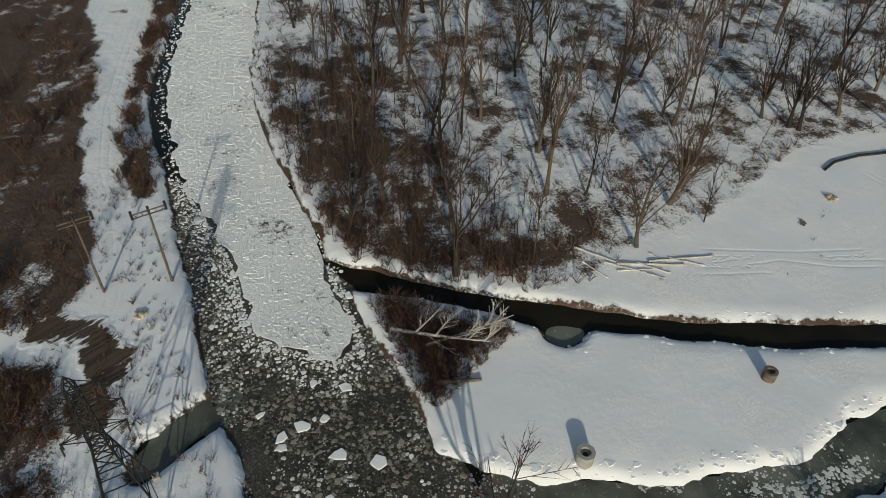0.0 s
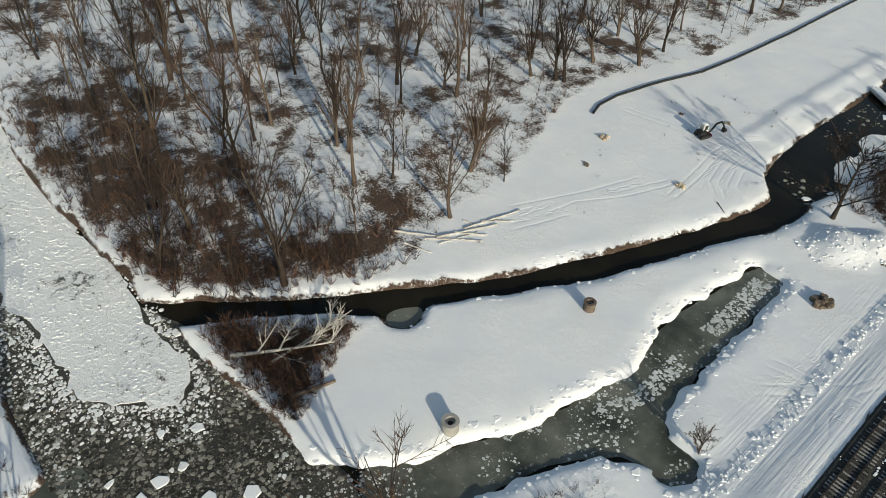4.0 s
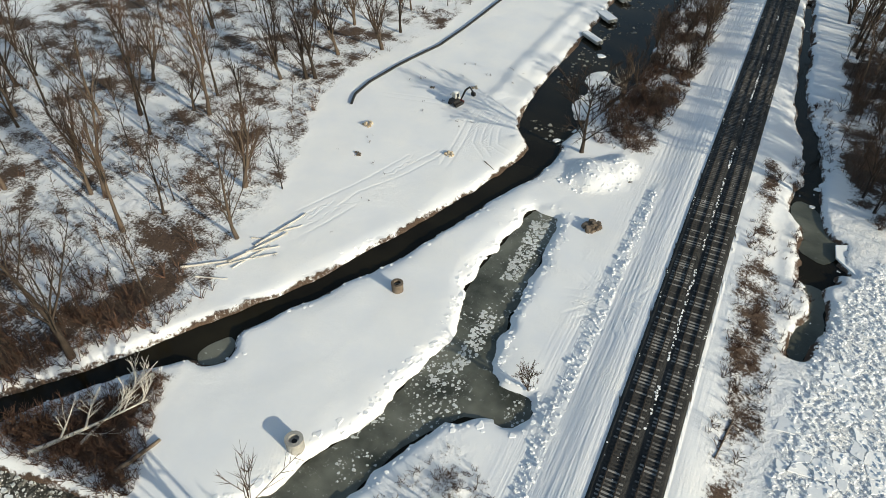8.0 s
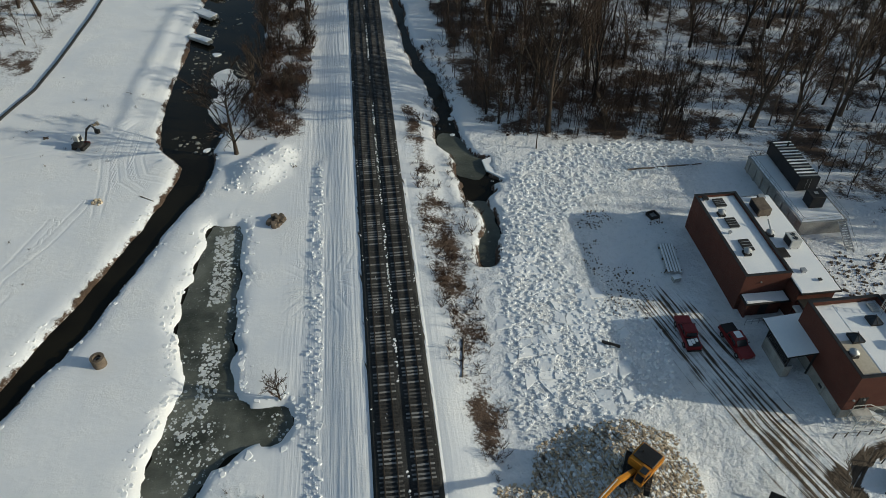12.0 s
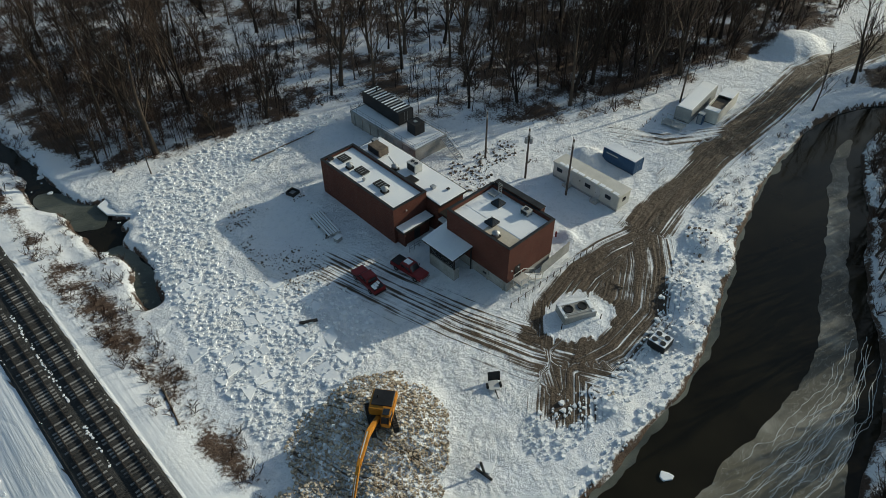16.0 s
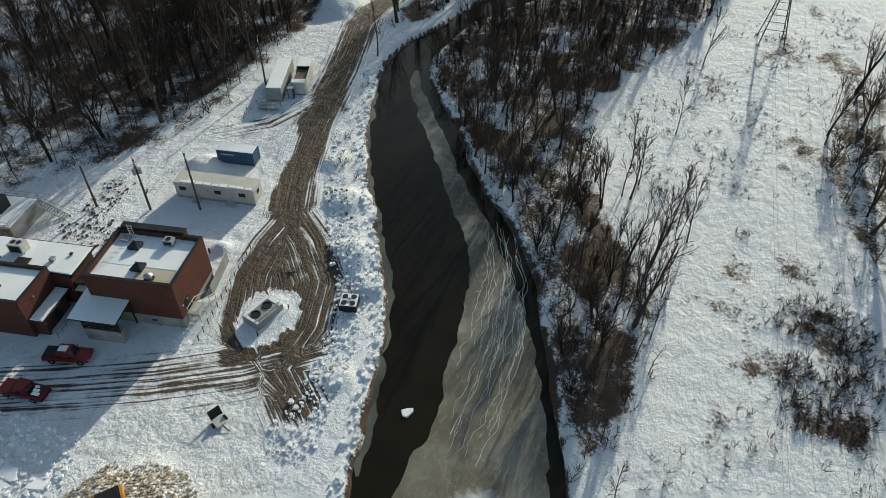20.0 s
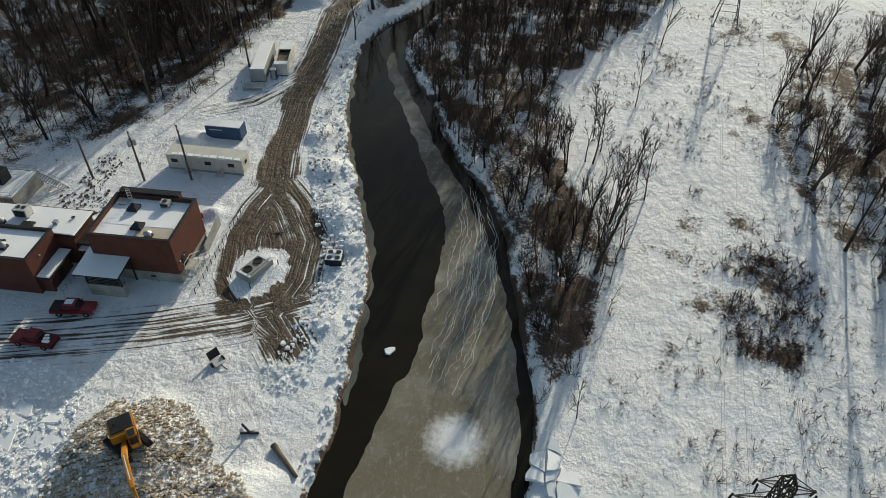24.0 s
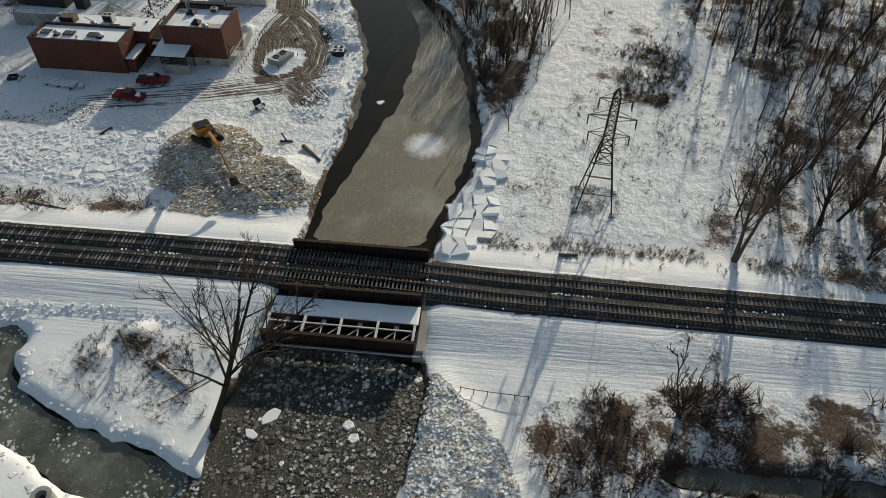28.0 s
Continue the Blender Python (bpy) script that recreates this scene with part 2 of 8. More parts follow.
def cracked_ice(name, near, far, pale, west, east):
    """River ice: tan to the west, darker to the east, with pale frosted cracks and drifts."""
    m, nt, b = material(name, 0.38, 0, 0.4)
    tc, sep = nt.nodes.new("ShaderNodeTexCoord"), nt.nodes.new("ShaderNodeSeparateXYZ")
    nt.links.new(tc.outputs["Object"], sep.inputs[0])
    wide, fine = noise_node(nt, 0.09, 5, 0.6), noise_node(nt, 1.3, 6, 0.7)
    go = calc(nt, "DIVIDE", calc(nt, "SUBTRACT", calc(nt, "ADD", sep.outputs[0], calc(nt, "MULTIPLY", wide, 30.0)), west + 15), east - west, True)
    col = mixed(nt, go, near, far)
    col = mixed(nt, calc(nt, "MULTIPLY", calc(nt, "SUBTRACT", wide, 0.50), 5.0, True), col, tuple(0.5 * (a + c) for a, c in zip(near, pale)))
    mp, vor = nt.nodes.new("ShaderNodeMapping"), nt.nodes.new("ShaderNodeTexVoronoi")
    mp.inputs["Scale"].default_value, mp.inputs["Rotation"].default_value = (0.20, 1.15, 1), (0, 0, -0.15)
    warp = nt.nodes.new("ShaderNodeVectorMath")
    warp.operation = "ADD"
    push = nt.nodes.new("ShaderNodeCombineXYZ")
    nt.links.new(calc(nt, "MULTIPLY", noise_node(nt, 0.25, 4), 5.0), push.inputs[1])
    nt.links.new(tc.outputs["Object"], warp.inputs[0])
    nt.links.new(push.outputs[0], warp.inputs[1])
    nt.links.new(warp.outputs[0], mp.inputs[0])
    nt.links.new(mp.outputs[0], vor.inputs["Vector"])
    vor.feature = "DISTANCE_TO_EDGE"
    vor.inputs["Scale"].default_value = 1.0
    crack = calc(nt, "SUBTRACT", 1.0, calc(nt, "MULTIPLY", vor.outputs["Distance"], 20.0, True))
    crack = calc(nt, "MULTIPLY", crack, calc(nt, "MULTIPLY", calc(nt, "SUBTRACT", fine, 0.38), 3.0, True))
    col = mixed(nt, calc(nt, "MULTIPLY", crack, 0.55), col, pale)
    col = mixed(nt, calc(nt, "MULTIPLY", calc(nt, "SUBTRACT", fine, 0.60), 5.0, True), col, pale)
    drift = nt.nodes.new("ShaderNodeVectorMath")
    drift.operation = "DISTANCE"
    nt.links.new(tc.outputs["Object"], drift.inputs[0])
    drift.inputs[1].default_value = (32, 0.4, WATER_LEVEL)
    snowy = calc(nt, "SUBTRACT", 1.0, calc(nt, "DIVIDE", calc(nt, "ADD", drift.outputs["Value"], calc(nt, "MULTIPLY", fine, 4.0)), 6.0), True)
    col = mixed(nt, calc(nt, "MULTIPLY", snowy, 2.5, True), col, (0.72, 0.73, 0.74))
    nt.links.new(col, b.inputs["Base Color"])
    bump(nt, b, calc(nt, "ADD", fine, calc(nt, "MULTIPLY", crack, 0.2)), 0.25, 0.15)
    return m


def crusted_ice(name):
    """Snow-covered ice with a lumpy crust and small dark wet holes."""
    m, nt, b = material(name, 0.75, 0, 0.25)
    wide, mid, fine = noise_node(nt, 0.1, 5), noise_node(nt, 2.4, 5, 0.7), noise_node(nt, 6, 4, 0.7)
    col = ramp(nt, wide, [(0.3, (0.78, 0.80, 0.82)), (0.7, (0.87, 0.87, 0.87))])
    col = mixed(nt, calc(nt, "MULTIPLY", calc(nt, "SUBTRACT", mid, 0.5), 5.0, True), col, (0.89, 0.89, 0.89))
    hole = calc(nt, "ADD", calc(nt, "MULTIPLY", noise_node(nt, 0.9, 7, 0.8), 0.75), calc(nt, "MULTIPLY", noise_node(nt, 0.07, 3), 0.45))
    col = mixed(nt, calc(nt, "MULTIPLY", calc(nt, "SUBTRACT", hole, 0.675), 14.0, True), col, (0.07, 0.075, 0.068))
    nt.links.new(col, b.inputs["Base Color"])
    bump(nt, b, calc(nt, "ADD", mid, calc(nt, "MULTIPLY", fine, 0.6)), 0.55, 0.5)
    return m


WATER_LEVEL = -1.0


def brick_material():
    m, nt, b = material("red_brick", 0.85)
    tc, br = nt.nodes.new("ShaderNodeTexCoord"), nt.nodes.new("ShaderNodeTexBrick")
    sep, com = nt.nodes.new("ShaderNodeSeparateXYZ"), nt.nodes.new("ShaderNodeCombineXYZ")
    nt.links.new(tc.outputs["Object"], sep.inputs[0])
    nt.links.new(calc(nt, "ADD", sep.outputs[0], sep.outputs[1]), com.inputs[0])
    nt.links.new(sep.outputs[2], com.inputs[1])
    nt.links.new(com.outputs[0], br.inputs["Vector"])
    br.inputs["Scale"].default_value, br.inputs["Mortar Size"].default_value = 1.0, 0.006
    br.inputs["Brick Width"].default_value, br.inputs["Row Height"].default_value = 0.21, 0.075
    br.inputs["Color1"].default_value, br.inputs["Color2"].default_value = (0.090, 0.028, 0.019, 1), (0.122, 0.037, 0.025, 1)
    br.inputs["Mortar"].default_value = (0.13, 0.075, 0.06, 1)
    stain = ramp(nt, noise_node(nt, 0.5, 5), [(0.3, (0.75, 0.72, 0.7)), (0.7, (1, 1, 1))])
    nt.links.new(mixed(nt, 1.0, br.outputs["Color"], stain, "MULTIPLY"), b.inputs["Base Color"])
    bump(nt, b, calc(nt, "SUBTRACT", 1.0, br.outputs["Fac"]), 0.4, 0.01)
    return m


M_GROUND, M_WATER, M_BRICK = ground_material(), water_material(), brick_material()
M_WHITE_ICE = crusted_ice("snowy_ice")
M_GREY_ICE = cracked_ice("grey_ice", (0.165, 0.142, 0.094), (0.028, 0.029, 0.023), (0.36, 0.355, 0.32), 25, 85)
M_SLUSH = ice_material("slush", (0.010, 0.0095, 0.007), (0.036, 0.033, 0.026), (0.22, 0.21, 0.185), 0.55, 3.6, 0.4, 1.0)
M_POND_ICE = ice_material("pond_ice", (0.036, 0.039, 0.029), (0.155, 0.158, 0.130), (0.46, 0.48, 0.46), 0.60, 1.6, 0.35, 0.4)
M_PAN_ICE = simple("pan_ice", (0.34, 0.36, 0.35), (0.66, 0.68, 0.68), 0.6, 0, 1.0, 0.4)
M_DULL_ICE = ice_material("dull_ice", (0.050, 0.054, 0.042), (0.14, 0.145, 0.118), (0.30, 0.31, 0.29), 0.62, 1.0, 0.35, 0.4)
M_SNOW = simple("snow", (0.79, 0.81, 0.84), (0.88, 0.88, 0.88), 0.75, 0, 1.2, 0.4)
M_DIRTY_ICE = simple("dirty_ice", (0.27, 0.205, 0.135), (0.64, 0.55, 0.43), 0.8, 0, 2.0, 0.6, islands=0.25)
M_RUBBLE = simple("snowy_rubble", (0.36, 0.31, 0.25), (0.72, 0.68, 0.61), 0.85, 0, 2.0, 0.5, islands=0.3)
M_FLOE = simple("floe_ice", (0.026, 0.024, 0.018), (0.25, 0.24, 0.21), 0.6, 0, 1.5, 0.8, islands=0.55)
M_BARK = simple("grey_brown_bark", (0.026, 0.019, 0.015), (0.095, 0.071, 0.055), 0.9, 0, 2.5, 0.5, vary=0.5)
M_TWIG = simple("brown_twigs", (0.024, 0.016, 0.012), (0.074, 0.046, 0.033), 0.9, 0, 1.0, 0.2, vary=0.6)
M_BRUSH = simple("red_brown_brush", (0.030, 0.017, 0.012), (0.105, 0.058, 0.040), 0.9, 0, 0.5, 0.2)
M_STRAW = simple("tan_dead_grass", (0.13, 0.090, 0.055), (0.32, 0.235, 0.145), 0.9, 0, 0.8, 0.2)
M_DEADWOOD = simple("bleached_wood", (0.34, 0.32, 0.29), (0.60, 0.58, 0.55), 0.85, 0, 3, 0.5)
M_LOG = simple("dark_log", (0.07, 0.052, 0.04), (0.20, 0.16, 0.125), 0.9, 0, 3, 0.5)
M_BALLAST = ice_material("dark_ballast", (0.020, 0.020, 0.020), (0.050, 0.049, 0.048), (0.35, 0.35, 0.36), 0.68, 4.0, 0.9, 1.0)
M_SLEEPER = simple("weathered_sleeper", (0.05, 0.047, 0.045), (0.27, 0.262, 0.255), 0.9, 0, 4, 0.5, vary=0.9)
M_RAIL = simple("worn_rail_steel", (0.035, 0.028, 0.024), (0.075, 0.06, 0.05), 0.55, 0.6, 4, 0.2)
M_RUST = simple("rusty_girder", (0.014, 0.009, 0.008), (0.042, 0.021, 0.016), 0.8, 0.1, 2, 0.4)
M_DARK_STEEL = simple("dark_steel", (0.018, 0.017, 0.017), (0.05, 0.047, 0.045), 0.6, 0.4, 3, 0.2)
M_PALE_STEEL = simple("pale_painted_steel", (0.42, 0.42, 0.41), (0.62, 0.61, 0.59), 0.6, 0.1, 3, 0.2)
M_GALV = simple("galvanised_steel", (0.28, 0.29, 0.30), (0.46, 0.47, 0.48), 0.5, 0.5, 3, 0.2)
M_CONCRETE = simple("weathered_concrete", (0.22, 0.215, 0.20), (0.40, 0.39, 0.37), 0.9, 0, 1.5, 0.5)
M_POLE = simple("weathered_pole_wood", (0.06, 0.048, 0.04), (0.15, 0.12, 0.10), 0.9, 0, 4, 0.4)
M_BLACK = simple("black_paint", (0.012, 0.012, 0.013), (0.03, 0.03, 0.032), 0.5, 0.1, 2, 0.1)
M_RUBBER = simple("black_rubber", (0.012, 0.012, 0.012), (0.03, 0.03, 0.03), 0.85, 0, 4, 0.3)
M_RED = simple("red_paint", (0.13, 0.007, 0.008), (0.22, 0.013, 0.013), 0.35, 0.1, 1.5, 0.05, 0.5)
M_YELLOW = simple("worn_yellow_paint", (0.38, 0.145, 0.016), (0.58, 0.25, 0.03), 0.5, 0.1, 2, 0.2)
M_BLUE = simple("blue_container_paint", (0.02, 0.055, 0.12), (0.035, 0.085, 0.17), 0.5, 0.1, 1.5, 0.2)
M_CREAM = simple("cream_cladding", (0.48, 0.46, 0.41), (0.64, 0.61, 0.55), 0.6, 0, 1.5, 0.2)
M_GREY = simple("grey_cladding", (0.26, 0.27, 0.27), (0.40, 0.40, 0.39), 0.6, 0.1, 1.5, 0.2)
M_GLASS = simple("dark_window_glass", (0.012, 0.014, 0.016), (0.03, 0.034, 0.038), 0.08, 0, 1, 0.02, 0.6)
M_ROOF = simple("tan_roof_membrane", (0.42, 0.37, 0.29), (0.58, 0.52, 0.43), 0.8, 0, 1, 0.2)

# ---- shapes in code ----
def mesh_of(name, verts, faces, mat, smooth=False):
    me = bpy.data.meshes.new(name)
    me.from_pydata([tuple(v) for v in verts], [], faces)
    me.materials.append(mat)
    if smooth:
        me.polygons.foreach_set("use_smooth", [True] * len(me.polygons))
    me.update()
    return me


def thing(name, x, y, z, label, category, rz=0.0, group="", kind=""):
    """An empty at a thing's base, for its parts."""
    ob = new(name)
    ob.empty_display_size = 0.3
    ob.matrix_world = pose(x, y, z, 0, 0, rz)
    return tagged(ob, label, category, group, kind)


def part(name, data, mat, parent, label="", at=None):
    """Links a bmesh or mesh as one part under a thing or a part."""
    if isinstance(data, bmesh.types.BMesh):
        me = bpy.data.meshes.new(name)
        data.to_mesh(me)
        data.free()
        me.materials.append(mat)
    else:
        me = data
    ob = new(name, me)
    ob.parent = parent
    if at is not None:
        ob.matrix_basis = at
    return tagged(ob, label)


def solo(name, data, mat, label, category, at=None, group="", kind=""):
    """A thing that is one mesh."""
    ob = part(name, data, mat, None, label, at)
    return tagged(ob, "", category, group, kind)


def box(bm, x0, x1, y0, y1, z0, z1, bevel=0.0, m=None):
    """Adds a box with softened edges to bm."""
    made = bmesh.ops.create_cube(bm, size=1.0)["verts"]
    bmesh.ops.scale(bm, vec=(x1 - x0, y1 - y0, z1 - z0), verts=made)
    bmesh.ops.translate(bm, vec=((x0 + x1) / 2, (y0 + y1) / 2, (z0 + z1) / 2), verts=made)
    if bevel:
        edges = list({e for v in made for e in v.link_edges})
        out = bmesh.ops.bevel(bm, geom=edges, offset=bevel, segments=1, affect="EDGES")
        made = list(set(out["verts"]) | {v for v in made if v.is_valid})
    if m is not None:
        bmesh.ops.transform(bm, matrix=m, verts=[v for v in made if v.is_valid])
    return bm


def boxed(x0, x1, y0, y1, z0, z1, bevel=0.02, m=None):
    return box(bmesh.new(), x0, x1, y0, y1, z0, z1, bevel, m)


def bar(bm, a, b, w, h=None, sides=4):
    """A straight bar of width w from a to b."""
    a, b = Vector(a), Vector(b)
    made = bmesh.ops.create_cone(bm, cap_ends=True, segments=sides, radius1=w * 0.7071 if sides == 4 else w / 2, radius2=w * 0.7071 if sides == 4 else w / 2, depth=(b - a).length)["verts"]
    if sides == 4:
        bmesh.ops.rotate(bm, cent=(0, 0, 0), matrix=Matrix.Rotation(math.pi / 4, 3, "Z"), verts=made)
        if h:
            bmesh.ops.scale(bm, vec=(1, h / w, 1), verts=made)
    turn = (b - a).to_track_quat("Z", "Y").to_matrix().to_4x4()
    bmesh.ops.transform(bm, matrix=Matrix.Translation((a + b) / 2) @ turn, verts=made)
    return bm


def barred(a, b, w, h=None, sides=4):
    return bar(bmesh.new(), a, b, w, h, sides)


def ring(bm, r0, r1, z0, z1, sides=20, m=None):
    """A pipe with wall thickness, from inner radius r0 to outer r1."""
    vs = [[bm.verts.new((r * math.cos(2 * math.pi * k / sides), r * math.sin(2 * math.pi * k / sides), z)) for k in range(sides)] for r, z in ((r0, z0), (r1, z0), (r1, z1), (r0, z1))]
    for j in range(4):
        for k in range(sides):
            bm.faces.new((vs[j][k], vs[j][(k + 1) % sides], vs[(j + 1) % 4][(k + 1) % sides], vs[(j + 1) % 4][k]))
    if m is not None:
        bmesh.ops.transform(bm, matrix=m, verts=[v for row in vs for v in row])
    return bm


def tube(V, F, pts, radii, sides):
    """Adds a tapered tube along pts to the lists V and F."""
    base, n = len(V), len(pts)
    for i, (p, r) in enumerate(zip(pts, radii)):
        d = (pts[min(i + 1, n - 1)] - pts[max(i - 1, 0)]).normalized()
        u = d.orthogonal().normalized()
        w = d.cross(u)
        if r < 1e-4:
            V.append(p.copy())
            last = len(V) - 1
            for k in range(sides):
                F.append((base + (i - 1) * sides + k, base + (i - 1) * sides + (k + 1) % sides, last))
            return
        for k in range(sides):
            a = 2 * math.pi * k / sides
            V.append(p + u * (r * math.cos(a)) + w * (r * math.sin(a)))
        if i:
            for k in range(sides):
                a, b = base + (i - 1) * sides + k, base + (i - 1) * sides + (k + 1) % sides
                F.append((a, b, b + sides, a + sides))


# ---- the lie of the land ----
TABLE = np.random.RandomState(7).rand(256, 256)


def value_noise(x, y):
    x, y = np.asarray(x, float), np.asarray(y, float)
    xi, yi = np.floor(x).astype(int), np.floor(y).astype(int)
    u, v = x - xi, y - yi
    u, v = u * u * (3 - 2 * u), v * v * (3 - 2 * v)
    a, b, c, d = TABLE[xi % 256, yi % 256], TABLE[(xi + 1) % 256, yi % 256], TABLE[xi % 256, (yi + 1) % 256], TABLE[(xi + 1) % 256, (yi + 1) % 256]
    return (a * (1 - u) + b * u) * (1 - v) + (c * (1 - u) + d * u) * v - 0.5


def fbm(x, y, size, octaves=3, seed=0):
    out, amp = 0, 1.0
    for k in range(octaves):
        out = out + amp * value_noise(np.asarray(x) / size + 17.3 * seed + 5.1 * k, np.asarray(y) / size + 9.7 * seed + 3.3 * k)
        size, amp = size / 2.1, amp * 0.5
    return out


def rounded(poly, times=1):
    """A closed outline with its corners cut."""
    p = np.array(poly, float)
    for _ in range(times):
        q = np.roll(p, -1, 0)
        p = np.stack([0.75 * p + 0.25 * q, 0.25 * p + 0.75 * q], 1).reshape(-1, 2)
    return p


def inside_by(x, y, poly):
    """Metres inside (negative) or outside an outline."""
    x, y = np.asarray(x, float), np.asarray(y, float)
    best, odd = np.full(x.shape, 1e9), np.zeros(x.shape, bool)
    for (ax, ay), (bx, by) in zip(poly, np.roll(poly, -1, 0)):
        dx, dy = bx - ax, by - ay
        t = np.clip(((x - ax) * dx + (y - ay) * dy) / (dx * dx + dy * dy + 1e-12), 0, 1)
        best = np.minimum(best, (x - ax - t * dx) ** 2 + (y - ay - t * dy) ** 2)
        if dy:
            odd ^= ((ay > y) != (by > y)) & (x < ax + (y - ay) * dx / dy)
    return np.where(odd, -1, 1) * np.sqrt(best)


def line_gap(x, y, pts):
    """Metres to an open line."""
    best = np.full(np.shape(x), 1e9)
    for (ax, ay), (bx, by) in zip(pts, pts[1:]):
        dx, dy = bx - ax, by - ay
        t = np.clip(((x - ax) * dx + (y - ay) * dy) / (dx * dx + dy * dy + 1e-12), 0, 1)
        best = np.minimum(best, (x - ax - t * dx) ** 2 + (y - ay - t * dy) ** 2)
    return np.sqrt(best)


def step(a, b, v):
    t = np.clip((v - a) / (b - a), 0, 1)
    return t * t * (3 - 2 * t)


RIVER_NORTH = [(-300, 44), (-189, 20.5), (-167, 16.3), (-143.5, 11.3), (-126, 10.2), (-112, 10.6), (-98.6, 12), (-86.7, 13.2), (-77, 13), (-71, 14.5),
               (-64, 14.9), (-57, 16), (-49, 17.1), (-42.5, 17), (-36, 17), (-28.7, 17.8), (-18, 17.9), (-11, 15.8), (4, 15.4), (15, 15), (23, 15.2),
               (35, 13.9), (45.5, 15), (56.4, 15.2), (66.8, 17.8), (81.6, 23.2), (96.5, 28), (118, 31.3), (130, 31), (138, 28), (146, 23), (157, 19), (176, 3), (300, -80)]
RIVER_SOUTH = [(300, -92), (172, -5), (153, 14), (144, 18), (138, 20.3), (130, 22.3), (120, 20.6), (108.7, 14.6), (98, 10.4), (89, 6.9), (80, 1.5), (71.5, -2.8),
               (54.5, -5.8), (44.5, -7.6), (36, -9), (28, -8.6), (17, -5.2), (8.4, -3.6), (-11, -3.6), (-17, -5.6), (-28, -4.1), (-45.6, -3.8), (-54, -5.2),
               (-61.5, -6.3), (-76.5, -6.5), (-90, -7.3), (-113.4, -8.3), (-131, -9.8), (-148, -8.3), (-174, -3), (-196, 1.4), (-300, 24)]
CANAL = [(-42.3, 14), (-42, 16.8), (-39, 20), (-35.2, 25.5), (-33.6, 29.5), (-32.0, 33.6), (-30.2, 37.2), (-28.9, 41), (-29.3, 43.4), (-28.7, 45.4), (-28.1, 48.4), (-27.5, 51.5), (-27.1, 54.5), (-26.9, 57), (-27.5, 60.2),
         (-28.3, 64), (-28.7, 68), (-28.7, 71.1), (-28, 76), (-27.5, 80.2), (-27.0, 85.4), (-26, 86.6), (-21.9, 86.6), (-21.1, 84), (-21.3, 78), (-21.2, 72), (-20.9, 66), (-20.8, 61), (-20.1, 56.7), (-19.5, 53.6),
         (-18, 51.6), (-15.5, 50.9), (-13.4, 51.0), (-12.7, 50.6), (-12.7, 46.2), (-13.3, 45.6), (-17, 45.2), (-19.6, 44.8), (-22.2, 41.8), (-24, 38), (-25.2, 33.4), (-26.4, 28.8), (-28.4, 22.8), (-30.2, 17.7), (-32.6, 13)]
CREEK = [(-80, 13), (-76.6, 15.8), (-75.2, 18.8), (-71.4, 22.4), (-66.4, 29.2), (-62.4, 35.2), (-58.8, 40.3), (-55.1, 46.9), (-50.6, 53.6), (-46.7, 62.8), (-42.3, 73.4), (-37.6, 86.3), (-35.4, 95.2), (-33.6, 102.5), (-35.3, 105.2),
         (-39.3, 109.8), (-40.3, 121), (-40, 138), (-39.5, 155), (-39.2, 180), (-42, 300), (-14, 300), (-24, 180), (-24, 164), (-22.4, 142), (-23.6, 131), (-26.4, 121), (-28.2, 114), (-29.3, 108), (-28.2, 102.6), (-29.6, 95.4), (-32.4, 89),
         (-35.4, 80.2), (-40, 67.9), (-44.4, 58.1), (-48.7, 50.2), (-51, 45.6), (-52.6, 42.6), (-51.2, 40.2), (-51.4, 38), (-53.2, 36.8), (-55.2, 37.6), (-58.2, 33.8), (-63.7, 27.4), (-68, 20.8), (-71.4, 15), (-74, 11)]
DITCH = [(5.5, 200), (8, 150), (8.9, 137), (11.6, 126), (12.4, 116.3), (11.2, 108.3), (11.7, 104), (13.6, 100.2), (13.6, 96.9), (14.9, 92.6), (13.4, 91), (13.6, 87.6), (16.2, 84.2), (15.4, 79.1), (14.4, 77.6), (14.2, 72.3), (15.6, 72.2),
         (16.9, 74.6), (18.2, 78.5), (18, 84.8), (17.7, 87.7), (20.6, 89.6), (18.6, 91.2), (22, 92.2), (18.2, 95), (20.5, 99), (17.3, 100.4), (15.3, 107.4), (15.7, 117), (13.8, 127.2), (13.4, 133), (10.8, 138.5), (9.6, 150), (7.5, 200)]
BOG = [(-79, -26), (-79, -21.7), (-76.6, -18.3), (-74.2, -17.1), (-71.4, -15.5), (-66.8, -15.1), (-64.4, -16.4), (-62.2, -17.7), (-58, -19), (-56.9, -21.6), (-62, -22.4), (-66.4, -20.8), (-70.2, -20.9), (-73.4, -20.4), (-74.2, -23), (-76, -27)]
SLOT = [(-60, -3), (-58.5, -9.5), (-56, -13), (-52, -16.5), (-49.5, -15), (-52, -11), (-54.5, -6), (-56, -2)]
POOLS = [(-24.3, -31.6), (-23.2, -37), (-23.5, -46), (-22.5, -57), (-25.5, -57), (-25.8, -46), (-26, -34)]
WATERS = [rounded(p) for p in (RIVER_NORTH + RIVER_SOUTH, CANAL, CREEK, DITCH, POOLS, SLOT)]
WATER_Z = -1.0
GRID = {}


def track_mid(y):
    """The line midway between the two tracks, with a slight bend at the bridge."""
    return np.interp(y, [-400, -200, -100, -62, -38, -14, -4, 8, 20, 40, 70, 100, 400], [-8, -4, -2.3, -1.75, -1.45, -1.0, -0.5, 0.0, 0.4, 0.5, 0.3, 0.1, 0])


